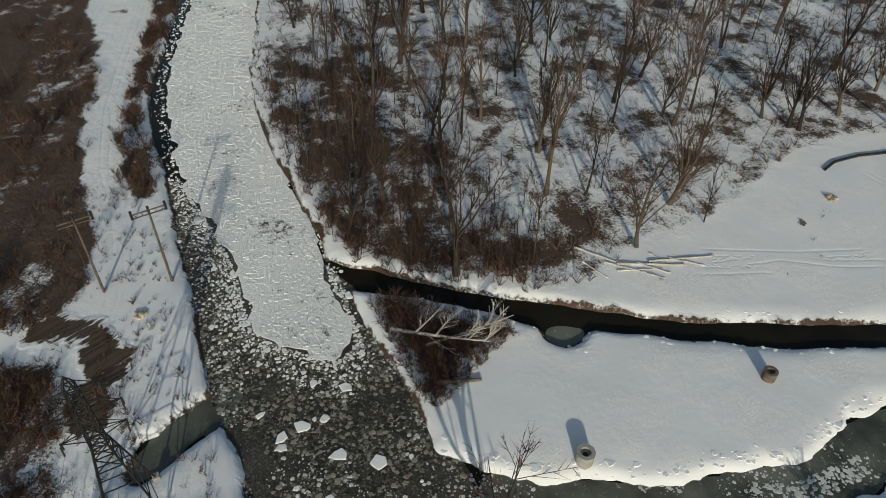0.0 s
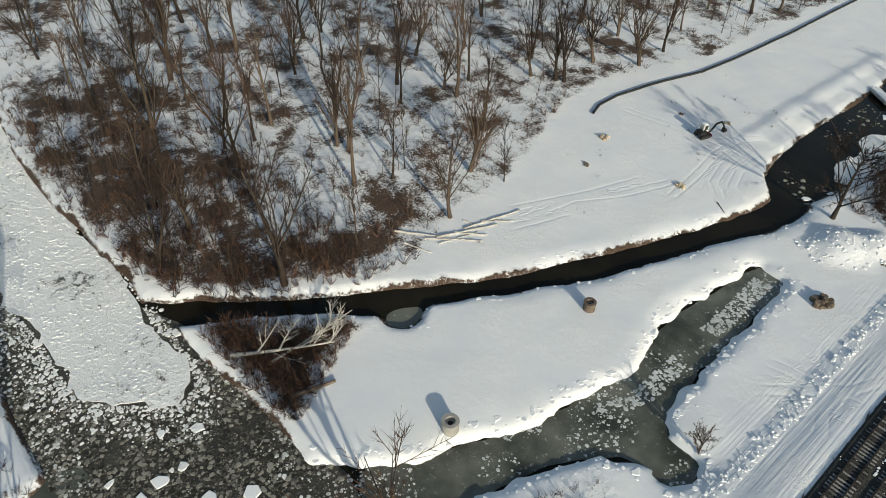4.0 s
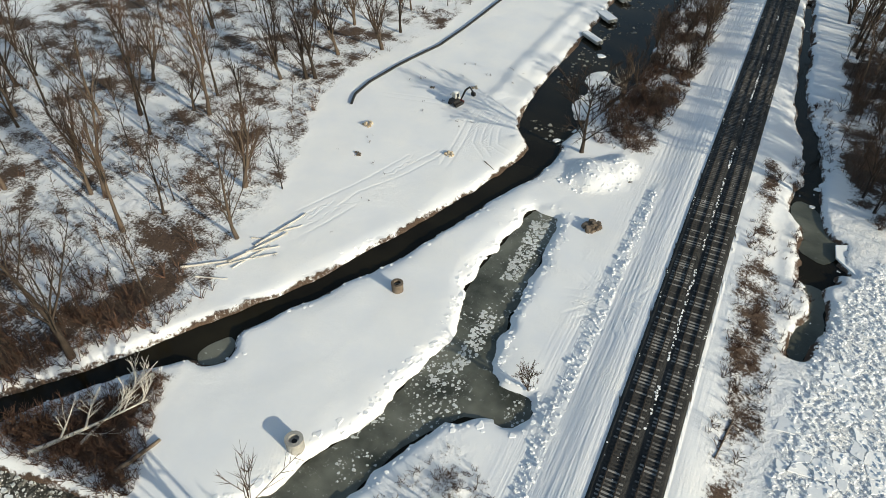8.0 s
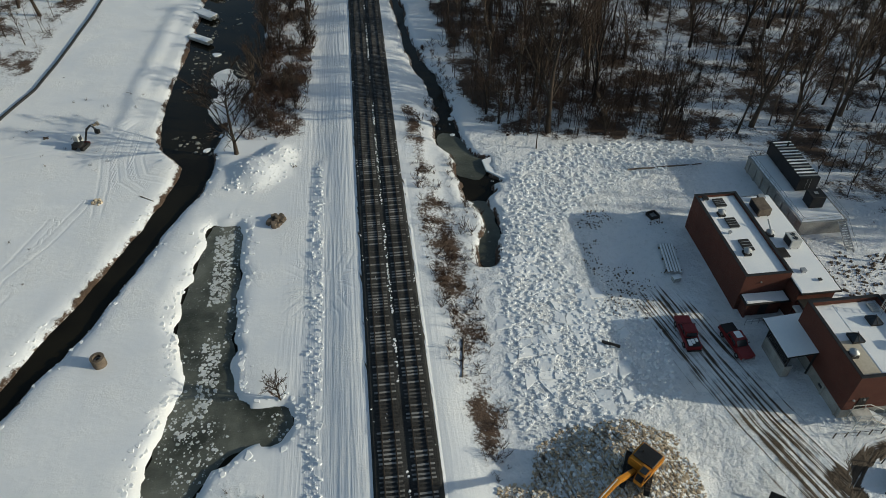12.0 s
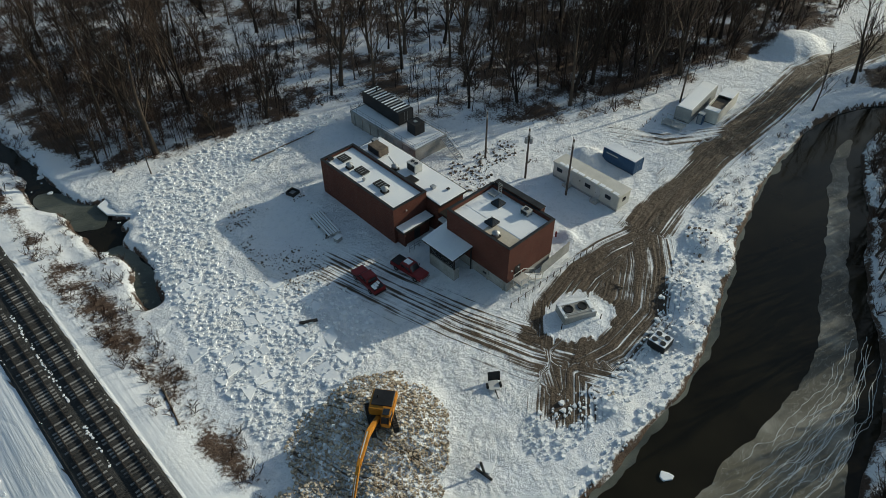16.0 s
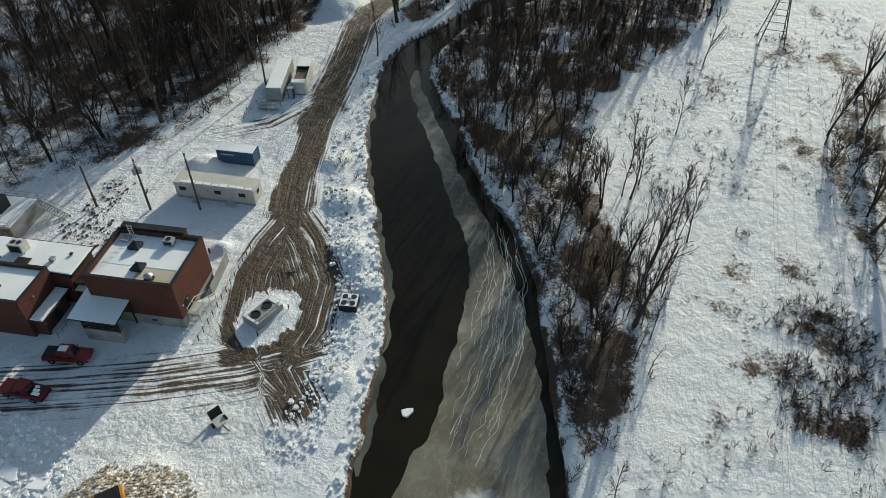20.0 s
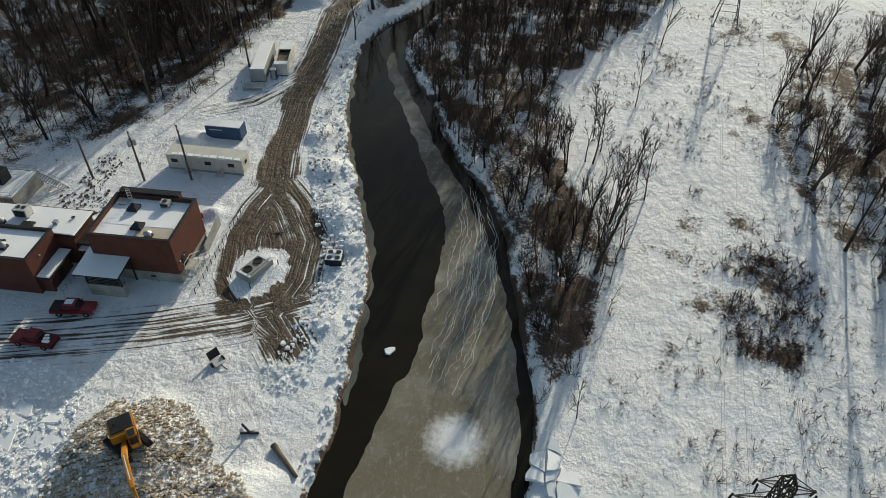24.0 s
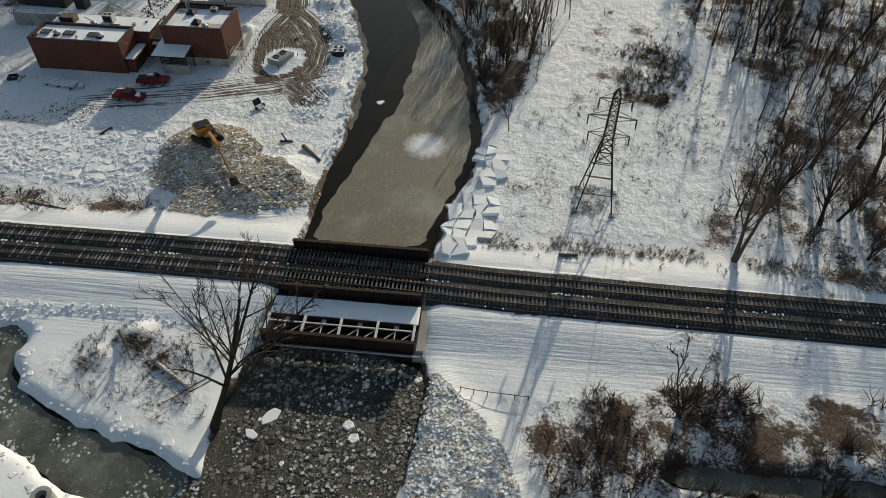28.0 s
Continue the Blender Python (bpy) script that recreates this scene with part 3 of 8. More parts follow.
ROAD = [(320, 60), (193, 30), (165, 36), (143, 40.5), (121, 39), (102, 38.8), (86, 37), (76, 35)]
ROAD_FORK_A = [(76, 35), (68.7, 36.5), (62, 36.8), (54, 35), (47.5, 30), (44, 25)]
ROAD_FORK_B = [(76, 35), (70, 30), (62.2, 25.6), (54, 24.8), (47, 26.5), (42.5, 23)]
ROAD_TAIL = [(49, 25), (46, 31), (42.4, 41), (40, 50), (37.5, 60)]
ROAD_SPUR = [(110, 41), (100, 47), (96, 54)]
RUBBLE_BANK = [(-13, -6), (-18, -10.5), (-22, -14.5), (-30, -18), (-44, -20), (-44, -5), (-28, -4.5), (-18, -5)]
WOOD_NW = [(-78, 14.5), (-70, 24.5), (-60, 38), (-60, 47), (-64, 62), (-70, 85), (-78, 102), (-75, 128), (-69, 150), (-66, 230), (-290, 230), (-290, 44), (-189, 21.5), (-167, 17), (-143, 12.2), (-126, 11), (-112, 11.4), (-98, 12.8), (-87, 14.2)]
WOOD_NE = [(17, 107), (30, 103), (55, 99), (67, 94), (74, 80), (86, 66), (100, 57.5), (118, 55), (141, 52), (175, 45), (260, 60), (260, 230), (14, 230)]
WOOD_SE = [(39, -9.2), (44.5, -7.9), (54.5, -6.1), (71.5, -3.1), (80, 1.2), (89, 6.6), (98, 10.1), (108.7, 14.3), (120, 20.3), (130, 22), (144, 17.6), (153, 13.6), (172, -5.5), (260, -62), (260, -110), (171, -42), (152, -36), (133, -21),
           (113, -10), (91, -13), (81, -15), (70, -22), (58, -19), (49, -19), (41, -14)]
WOOD_S = [(110, -48), (131, -62), (160, -95), (160, -130), (0, -130), (9, -66), (10, -42), (18, -44), (30, -50), (46, -58), (62, -58), (73, -51), (88, -50)]
WOOD_W = [(-100, -20), (-86, -19), (-80, -22), (-76, -34), (-70, -60), (-300, -80), (-300, -30), (-165, -17), (-140, -20), (-115, -21)]
POINT_BRUSH = [(-71, 16), (-61.3, 27.5), (-56, 34.5), (-53, 29), (-49.5, 23), (-46.5, 18), (-56, 17)]
BRUSH_EAST = [(5.5, 116), (9, 116), (9.5, 95), (13, 72), (13, 51), (12.5, 38), (9, 37), (7.5, 49), (6, 62)]
BRUSH_WEST = [(-24.5, 116), (-20, 107), (-11, 112), (-13, 240), (-24, 240), (-27, 165)]
BRUSH_SOUTH = [(-17.4, -17), (-14.9, -22), (-14.2, -32), (-12.4, -39), (-12.2, -49), (-13.2, -60), (-16, -100), (-60, -100), (-46, -23), (-29, -19.3), (-23.9, -17.2)]
BRUSH_RIVER_W = [(-204, -4), (-201, 1.5), (-179, -2), (-159, -7), (-139, -10.4), (-126, -10.8), (-118.6, -9.2), (-106, -9.2), (-102.3, -11.5), (-105.5, -15.8), (-112, -16), (-124, -14.8), (-139, -14.8), (-161, -10.8), (-182, -6.8)]
THICKET = [(66, -33), (71, -41), (64, -50), (46, -43), (49, -31)]
DUG = [(16.3, 41.6), (21, 43.6), (26, 43), (31, 40), (32.5, 36), (30.4, 29.5), (25, 26.5), (22.2, 19.1), (19.6, 15.7), (12, 16), (9.8, 24), (9.8, 33), (13.6, 40)]
WOOD_BEND = [(140, 33), (148, 26), (159, 20.5), (178, 5), (205, -15), (205, 25), (190, 25), (165, 30.5), (150, 35)]
APRON = [(76, 35), (70, 30), (62, 25.6), (54, 24.3), (48, 27.5), (44.5, 33), (46, 36), (54, 37.5), (64, 38.5)]
NW_RIVER = [(-78, 15), (-62, 36), (-64, 44), (-80, 46), (-110, 42), (-150, 38), (-150, 13.5), (-110, 12), (-90, 14)]
MIRE_BRUSH = [(-74, -23), (-60, -22.5), (-48, -21), (-46, -40), (-72, -44)]
PAD = [(29, 62), (46, 57), (46, 80), (31, 84)]
NE_EDGE = [(17, 106), (45, 101), (60, 100), (62, 130), (50, 155), (16, 165)]
NW_BANK = [(-78, 14.5), (-70, 24.5), (-60, 38), (-60, 47), (-70, 50), (-86, 32), (-104, 13)]
POINT_GRASS = [(-27.5, 21), (-15, 20), (-11.5, 36), (-19, 42), (-24, 33)]
ROAD_WOOD = [(100, 62), (118, 58.5), (141, 56), (175, 49), (205, 58), (180, 95), (140, 112), (100, 100)]
YARD = [(16, 72), (13, 50), (12, 28), (24, 20), (44, 18), (48, 40), (46, 57), (46, 78), (58, 92), (70, 96), (40, 104), (24, 100)]
OUTLINES = {k: rounded(v) for k, v in dict(nw=WOOD_NW, ne=WOOD_NE, se=WOOD_SE, s=WOOD_S, w=WOOD_W, point=POINT_BRUSH, east=BRUSH_EAST, west=BRUSH_WEST, south=BRUSH_SOUTH,
                                          river=BRUSH_RIVER_W, thicket=THICKET, yard=YARD, dug=DUG, nwbank=NW_BANK, needge=NE_EDGE, mirebrush=MIRE_BRUSH, pad=PAD, apron=APRON, nwriver=NW_RIVER, bend=WOOD_BEND, rubble=RUBBLE_BANK, bog=BOG, roadwood=ROAD_WOOD, pointgrass=POINT_GRASS).items()}


def bed(x, y):
    """The track bed: how far from its middle line, and the plateau's height share."""
    off = np.abs(x - track_mid(y))
    return off, step(11.5, 4.6, off)


WINDROW = [(-46.3, 117.5), (-46.6, 130), (-45.9, 147), (-45.0, 170)]
PLOUGHED = [(-9.6, 100), (-9.8, 81), (-10, 67), (-9.9, 50), (-9.1, 34), (-9.3, 24)]


def mounds(x, y):
    """Heaps of ploughed snow and dug-out river ice."""
    out = 0
    for cx, cy, r, h in ((24.5, 36, 9.5, 2.3), (17, 25, 8.5, 1.6), (22, 21, 5, 1.2), (-20.5, 99, 6, 1.6), (-17, 104, 4, 1.2), (86, 53, 3.5, 1.2), (152, 49, 9, 3.0), (66.5, 42, 2.4, 1.3), (68, 22.5, 4.5, 1.4),
                        (55.5, 30.5, 4.0, 0.35), (-12.6, 31.5, 2.6, 1.0), (-16.5, 35, 2.4, 0.6), (63, 19, 3, 0.8), (47, 19, 2.5, 0.6), (80, 27, 4, 1.0), (90, 32, 4, 0.9)):
        d = np.hypot(x - cx, y - cy) + 1.5 * fbm(x, y, 4, 2, 5)
        out = out + h * step(r, r * 0.15, d)
    return out


def height(x, y, fine=True):
    x, y = np.asarray(x, float), np.asarray(y, float)
    h = 0.42 * fbm(x, y, 34, 2, 1) + 0.11 * fbm(x, y, 7, 2, 2) + 0.012 * fbm(x, y, 1.7, 2, 4)
    off, plateau = bed(x, y)
    h = h * (1 - plateau) + 0.85 * plateau
    h = h + mounds(x, y) + 0.34 * step(2.8, 0.2, line_gap(x, y, WINDROW) + 0.5 * fbm(x, y, 4, 2, 23)) + 0.15 * step(1.3, 0.2, line_gap(x, y, PLOUGHED) + 0.6 * fbm(x, y, 2.5, 2, 19))
    yard = step(2, -4, inside_by(x, y, OUTLINES["yard"]))
    churn = np.abs(fbm(x, y, 2.2, 3, 6))
    h = h + yard * (churn * 0.13 - 0.03) + 0.8 * step(3, -6, inside_by(x, y, OUTLINES["rubble"]))
    pile = step(1, -2, inside_by(x, y, OUTLINES["dug"])) + step(2, -2, inside_by(x, y, OUTLINES["rubble"]))
    h = h + np.clip(pile, 0, 1) * (np.abs(fbm(x, y, 1.5, 3, 8)) * 0.9)
    d = np.full(x.shape, 1e9)
    for w in WATERS:
        d = np.minimum(d, inside_by(x, y, w))
    d = d + 0.7 * fbm(x, y, 4.5, 4, 3)
    d = d + fbm(x, y, 3.2, 3, 13) * (3.4 * step(-11, -14, y) * step(-50, -56, x) + 1.0 * step(8, 10, x) * step(60, 70, y))
    d = d + 1.1 * fbm(x, y, 2.4, 2, 27) * step(3.0, 1.0, np.abs(inside_by(x, y, WATERS[1])))
    if d.ndim == 2:
        GRID["bank"] = d
    lip = 0.4 * step(3.5, 0.6, d) * (0.35 + np.clip(fbm(x, y, 11, 2, 9), -0.3, 0.5))
    bank = np.clip((d + 0.15) / 0.95, 0, 1) ** 0.7
    h = np.where(d < 0.8, WATER_Z - 0.1 + (np.maximum(h - lip, WATER_Z + 0.3) - WATER_Z + 0.1) * bank, h - lip * step(3.5, 0.8, d)) - 1.4 * step(0, -1.0, d)
    return h


def lie(x, y):
    """The built ground's height at many places, between its grid points."""
    xs, ys, Z = GRID["x"], GRID["y"], GRID["z"]
    x, y = np.asarray(x, float), np.asarray(y, float)
    i, j = np.clip(np.searchsorted(xs, x) - 1, 0, len(xs) - 2), np.clip(np.searchsorted(ys, y) - 1, 0, len(ys) - 2)
    u, v = (x - xs[i]) / (xs[i + 1] - xs[i]), (y - ys[j]) / (ys[j + 1] - ys[j])
    return (Z[i, j] * (1 - u) + Z[i + 1, j] * u) * (1 - v) + (Z[i, j + 1] * (1 - u) + Z[i + 1, j + 1] * u) * v


def put_on(x, y):
    return float(lie(np.array([x]), np.array([y]))[0])


# wheel tracks over fresh snow
TRAILS = [[(-47.3, 115), (-47.2, 106.4), (-45.7, 98), (-45.2, 92.4)], [(-44.6, 112.4), (-44.2, 105), (-42.8, 99.4), (-40.7, 97.4)],
          [(-41.3, 111), (-41.6, 105.6), (-39.8, 100), (-37.6, 99.2)], [(-59.2, 69), (-56.7, 74.6), (-54.5, 80), (-52, 88)], [(-56.7, 68), (-55.1, 77), (-51, 84), (-48, 92)],
          [(-56, 66), (-54, 72)], [(-6.6, 72), (-13.4, 70.4)], [(-6.4, 73), (-12.3, 67)], [(-6, 74), (-9.5, 64.9)], [(-6.6, 69), (-12.6, 73.4)], [(-7, 66), (-11, 75.5)],
          [(-194, -7.7), (-159, -14), (-136, -17.2), (-115, -17.9), (-102.5, -16.2), (-90, -16), (-81.7, -17)], [(-46, 116), (-50, 110.5), (-66, 107.6)],
          [(38, 31), (30, 26), (27, 20)], [(46, 36), (40, 28), (30, 22)]]


def trail_lines(x, y):
    best, out = np.full(x.shape, 1e9), np.zeros((*x.shape, 3))
    for way in TRAILS:
        for (ax, ay), (bx, by) in zip(way, way[1:]):
            dx, dy = bx - ax, by - ay
            size = math.hypot(dx, dy)
            t = ((x - ax) * dx + (y - ay) * dy) / size
            side = ((x - ax) * dy - (y - ay) * dx) / size
            gap = np.hypot(side, np.maximum(np.maximum(-t, t - size), 0))
            near = gap < best
            best = np.where(near, gap, best)
            out[near] = np.stack([side, t, step(3.0, 1.6, gap)], -1)[near]
    return out


WEST_TRAIL = TRAILS[-4]
WAYS = ((ROAD, 5.0, 1.0, 13), (ROAD_FORK_A, 3.6, 0.7, 14), (ROAD_FORK_B, 5.0, 0.85, 15), (ROAD_TAIL, 6.5, 0.58, 16), (ROAD_SPUR, 3.6, 0.5, 17))


def rut_lines(x, y):
    """For every place the metres across and along the nearest way."""
    best, out = np.full(x.shape, 1e9), np.zeros((*x.shape, 3))
    for way, half, _, seed in WAYS:
        run = 0.0
        for (ax, ay), (bx, by) in zip(way, way[1:]):
            dx, dy = bx - ax, by - ay
            size = math.hypot(dx, dy)
            t = ((x - ax) * dx + (y - ay) * dy) / size
            side = ((x - ax) * dy - (y - ay) * dx) / size
            over = np.maximum(np.maximum(-t, t - size), 0)
            gap = np.hypot(side, over) / half
            near = gap < best
            best = np.where(near, gap, best)
            out[near] = np.stack([side, t + run + seed * 40, np.zeros(x.shape)], -1)[near]
            run += size
    return out


def masks(x, y):
    off, _ = bed(x, y)
    litter = np.zeros(x.shape)
    for k, amount in (("nw", 0.41), ("nwriver", 0.52), ("ne", 0.46), ("mirebrush", 0.6), ("needge", 0.52), ("roadwood", 0.62), ("pointgrass", 0.40), ("se", 0.54), ("nwbank", 0.54), ("bend", 0.6), ("s", 0.44), ("w", 0.70), ("point", 0.72), ("east", 0.50), ("west", 0.50), ("south", 0.45), ("river", 0.68), ("thicket", 0.50)):
        litter = np.maximum(litter, amount * (1 + 0.5 * fbm(x, y, 8, 3, 18)) * step(1.5, -2.5, inside_by(x, y, OUTLINES[k]) + 3 * fbm(x, y, 9, 3, 11)))
    far_field = 0.40 * step(0.0, 0.35, fbm(x, y, 14, 3, 12)) * step(-8, -14, y)
    litter = np.maximum(litter, far_field) * step(1.5, 3.5, line_gap(x, y, WEST_TRAIL))
    shore = GRID["bank"]
    litter = np.maximum(litter, 0.66 * step(-1.0, -0.2, shore) * step(0.8, 0.3, shore + 0.6 * fbm(x, y, 6, 2, 25)) * step(2.5, 4.5, inside_by(x, y, WATERS[1])))
    mud = np.zeros(x.shape)
    for way, half, deep, seed in WAYS:
        mud = np.maximum(mud, deep * step(half + 1.2, half * 0.2, line_gap(x, y, way) + 1.2 * fbm(x, y, 6, 3, seed)))
    mud = np.maximum(mud, 0.92 * step(1.0, -1.5, inside_by(x, y, OUTLINES["apron"]) + 1.5 * fbm(x, y, 5, 3, 21)))
    mud = np.maximum(mud, 0.48 * step(1, -2.5, inside_by(x, y, OUTLINES["dug"]) + 2.5 * fbm(x, y, 4, 3, 16)))
    mud = np.maximum(mud, 0.4 * step(2, -2, inside_by(x, y, OUTLINES["rubble"])))
    mud = np.maximum(mud, step(1.2, -0.6, inside_by(x, y, OUTLINES["bog"]) + 3.0 * fbm(x, y, 3.5, 4, 24)))
    mud = np.maximum(mud, 0.95 * step(3.9, 3.4, off + 0.35 * fbm(x, y, 2, 2, 17)))
    mud = np.where(np.hypot((x - 55) / 1.2, (y - 31) / 0.95) + 0.8 * fbm(x, y, 3, 2, 22) < 4.2, 0.12, mud)
    churn = np.maximum((1.05 - 0.8 * step(1, -3, inside_by(x, y, OUTLINES["pad"]))) * step(2, -3, inside_by(x, y, OUTLINES["yard"])), 0.6 * step(6, 2, line_gap(x, y, ROAD_FORK_B)))
    churn = np.maximum(churn, np.clip(litter, 0, 0.7))
    churn = np.maximum(churn, np.maximum(0.6 * step(9, 13, x) * step(112, 104, y), 0.10 * step(-6, -12, y) * step(-75, -60, x)))
    churn = np.maximum(churn, 0.35 * step(-80, -100, x))
    churn = np.maximum(churn, 0.8 * step(13, 9, np.hypot(x - 22, y - 31)))
    streak = step(3.6, 4.6, off) * step(17, 10, off) * (x < track_mid(y)) + 0.4 * step(3.6, 4.6, off) * step(9, 7, off)
    return np.stack([np.clip(mud, 0, 1), litter, churn, np.clip(streak, 0, 1)], -1)


def build_ground():
    def axis(lo, hi, cell):
        core, out, gap = list(np.arange(lo, hi + cell / 2, cell)), [], cell
        a, b = lo, hi
        low, high = [], []
        while a > -2600:
            gap *= 1.3
            a, b = a - gap, b + gap
            low.append(a), high.append(b)
        return np.array(low[::-1] + core + high)

    xs, ys = axis(-215, 205, 0.72), axis(-98, 200, 0.72)
    X, Y = np.meshgrid(xs, ys, indexing="ij")
    Z = height(X, Y)
    GRID.update(x=xs, y=ys, z=Z)
    nx, ny = X.shape
    me = bpy.data.meshes.new("ground")
    idx = np.arange(nx * ny).reshape(nx, ny)
    quads = np.stack([idx[:-1, :-1], idx[1:, :-1], idx[1:, 1:], idx[:-1, 1:]], -1).reshape(-1, 4)
    me.vertices.add(nx * ny), me.loops.add(quads.size), me.polygons.add(len(quads))
    me.vertices.foreach_set("co", np.stack([X, Y, Z], -1).ravel())
    me.loops.foreach_set("vertex_index", quads.ravel())
    me.polygons.foreach_set("loop_start", np.arange(0, quads.size, 4))
    me.polygons.foreach_set("use_smooth", np.ones(len(quads), bool))
    me.update(calc_edges=True)
    me.attributes.new("mask", "FLOAT_COLOR", "POINT").data.foreach_set("color", masks(X, Y).ravel())
    me.attributes.new("trail", "FLOAT_VECTOR", "POINT").data.foreach_set("vector", trail_lines(X, Y).ravel())
    me.attributes.new("rut", "FLOAT_VECTOR", "POINT").data.foreach_set("vector", rut_lines(X, Y).ravel())
    me.materials.append(M_GROUND)
    tagged(new("ground", me), "snow-covered flood plain with brown weeds and muddy ruts", "ground", kind="structure")


build_ground()
water_mesh = mesh_of("water", [(-420, -300, WATER_Z), (420, -300, WATER_Z), (420, 420, WATER_Z), (-420, 420, WATER_Z)], [(0, 1, 2, 3)], M_WATER)
tagged(new("water", water_mesh), "black still river and creek water", "water", kind="structure")


def ragged(poly, cell=0.6, wobble=0.5, seed=0, times=2):
    """An outline with an uneven, broken edge."""
    p, out = rounded(poly, times), []
    for a, b in zip(p, np.roll(p, -1, 0)):
        n = max(1, int(np.hypot(*(b - a)) / cell))
        out += [a + (b - a) * k / n for k in range(n)]
    out = np.array(out)
    return out + wobble * np.stack([fbm(out[:, 0], out[:, 1], 2.5, 3, seed), fbm(out[:, 0], out[:, 1], 2.5, 3, seed + 1)], -1)


def sheet(name, poly, z, thick, mat, label, category, wobble=0.8, seed=20, cell=0.6, kind="structure"):
    """A flat slab of ice with a broken edge."""
    p = ragged(poly, cell, wobble, seed)
    bm = bmesh.new()
    f = bm.faces.new([bm.verts.new((x, y, z)) for x, y in p])
    if f.normal.z < 0 or f.calc_area() and (f.normal_update() or f.normal.z < 0):
        f.normal_flip()
    out = bmesh.ops.extrude_face_region(bm, geom=[f])
    bmesh.ops.translate(bm, vec=(0, 0, -thick), verts=[e for e in out["geom"] if isinstance(e, bmesh.types.BMVert)])
    bmesh.ops.recalc_face_normals(bm, faces=bm.faces)
    bmesh.ops.triangulate(bm, faces=[q for q in bm.faces if len(q.verts) > 4])
    return solo(name, bm, mat, label, category, kind=kind)


SLUSH = [(-112, -7), (-104, -7.2), (-90, -6.4), (-76, -5.8), (-61, -5.6), (-46, -3.2), (-28, -3.6), (-17, -4.8), (-12.0, -2), (-12.0, 14.5), (-18, 18.4), (-28, 18.4), (-40, 18), (-49, 17.6), (-57, 16.6), (-64, 15.4), (-72, 14), (-80, 11), (-95, 5)]
SLUSH = [(x, y - 1.4 if y < 3 else y + 1.2) for x, y in SLUSH]
WHITE_ICE = [(-300, 28), (-196, 4), (-150, -5.5), (-132, -6.4), (-120, -6), (-112, -6), (-104.8, -4.8), (-92, -1.5), (-81.3, .2), (-71.5, .2), (-67.2, 1.4), (-64.4, 3.7), (-62.6, 6.1), (-60.4, 7.8), (-59.8, 10), (-61.5, 12.2), (-65.2, 12.7), (-70.4, 12.4),
             (-77, 12), (-86, 13), (-97, 12.2), (-112, 11), (-126, 10.8), (-143, 12), (-167, 17), (-189, 21), (-300, 46)]
GREY_ICE = [(7, -2.2), (12, -3), (20, -5.2), (28, -6.8), (36, -7.2), (44, -6.2), (54, -4.6), (62, -2.6), (69, 0), (78, 3.4), (88, 9), (99, 13.6), (109, 17.4), (119, 22.4), (127, 24.5), (124, 25.8), (114, 23), (106, 20), (96, 15.6), (86, 11.8), (77.3, 8), (67.7, 5.4),
            (54.8, 6.2), (44, 6.6), (40.3, 7.3), (36.5, 9), (26.4, 10.6), (18.3, 13.2), (9.5, 14.2), (7, 14)]
sheet("slush_ice", SLUSH, WATER_Z + 0.03, 0.1, M_SLUSH, "dark grey broken slush ice on the river", "ice", 0.8, 21)
sheet("snowy_river_ice", WHITE_ICE, WATER_Z + 0.14, 0.2, M_WHITE_ICE, "white snow-covered river ice with a rough crust", "ice", 1.5, 23, 0.5)
sheet("grey_river_ice", GREY_ICE, WATER_Z + 0.05, 0.1, M_GREY_ICE, "thin grey river ice with frosted cracks", "ice", 0.8, 25)
sheet("creek_ice", [(-29, 116), (-32.5, 122), (-30, 128), (-34, 134), (-30, 141), (-27.5, 134), (-23, 133), (-26.5, 125), (-23.5, 119)], WATER_Z + 0.1, 0.15, M_WHITE_ICE, "white snowy ice along the creek bend", "ice", 1.2, 39)
sheet("pond_ice", CANAL[2:-1], WATER_Z + 0.04, 0.08, M_POND_ICE, "greenish grey pond ice with frosty patches", "ice", 0.8, 27)
sheet("pool_ice", POOLS, WATER_Z + 0.12, 0.1, M_POND_ICE, "pale frozen pool in the brush", "ice", 1.4, 28)
sheet("slot_ice", SLOT, WATER_Z + 0.06, 0.1, M_DULL_ICE, "dull brown-grey ice in a flooded notch of the bank", "ice", 1.0, 29)
sheet("ditch_ice", [(11, 109), (11.4, 103), (13.4, 99), (13.6, 95), (17.4, 93), (21, 99), (17.4, 101), (15.4, 108)], WATER_Z + 0.05, 0.1, M_DULL_ICE, "greenish thin ice on the ditch bend", "ice", 0.8, 31)
sheet("creek_pool_ice", [(-52.8, 42.8), (-50.9, 40.2), (-51.2, 37.8), (-53.2, 36.4), (-55.4, 38), (-54.4, 40.8)], WATER_Z + 0.05, 0.1, M_POND_ICE, "round lens of pale grey ice beside the creek", "ice", 0.3, 32)
sheet("ditch_ice", [(13.4, 88), (16, 84.4), (15.2, 79), (14, 77.4), (13.8, 72), (16.2, 71.8), (18.4, 78.5), (18.2, 85), (17.7, 88)], WATER_Z + 0.05, 0.1, M_DULL_ICE, "greenish thin ice on the ditch pool", "ice", 0.8, 30)


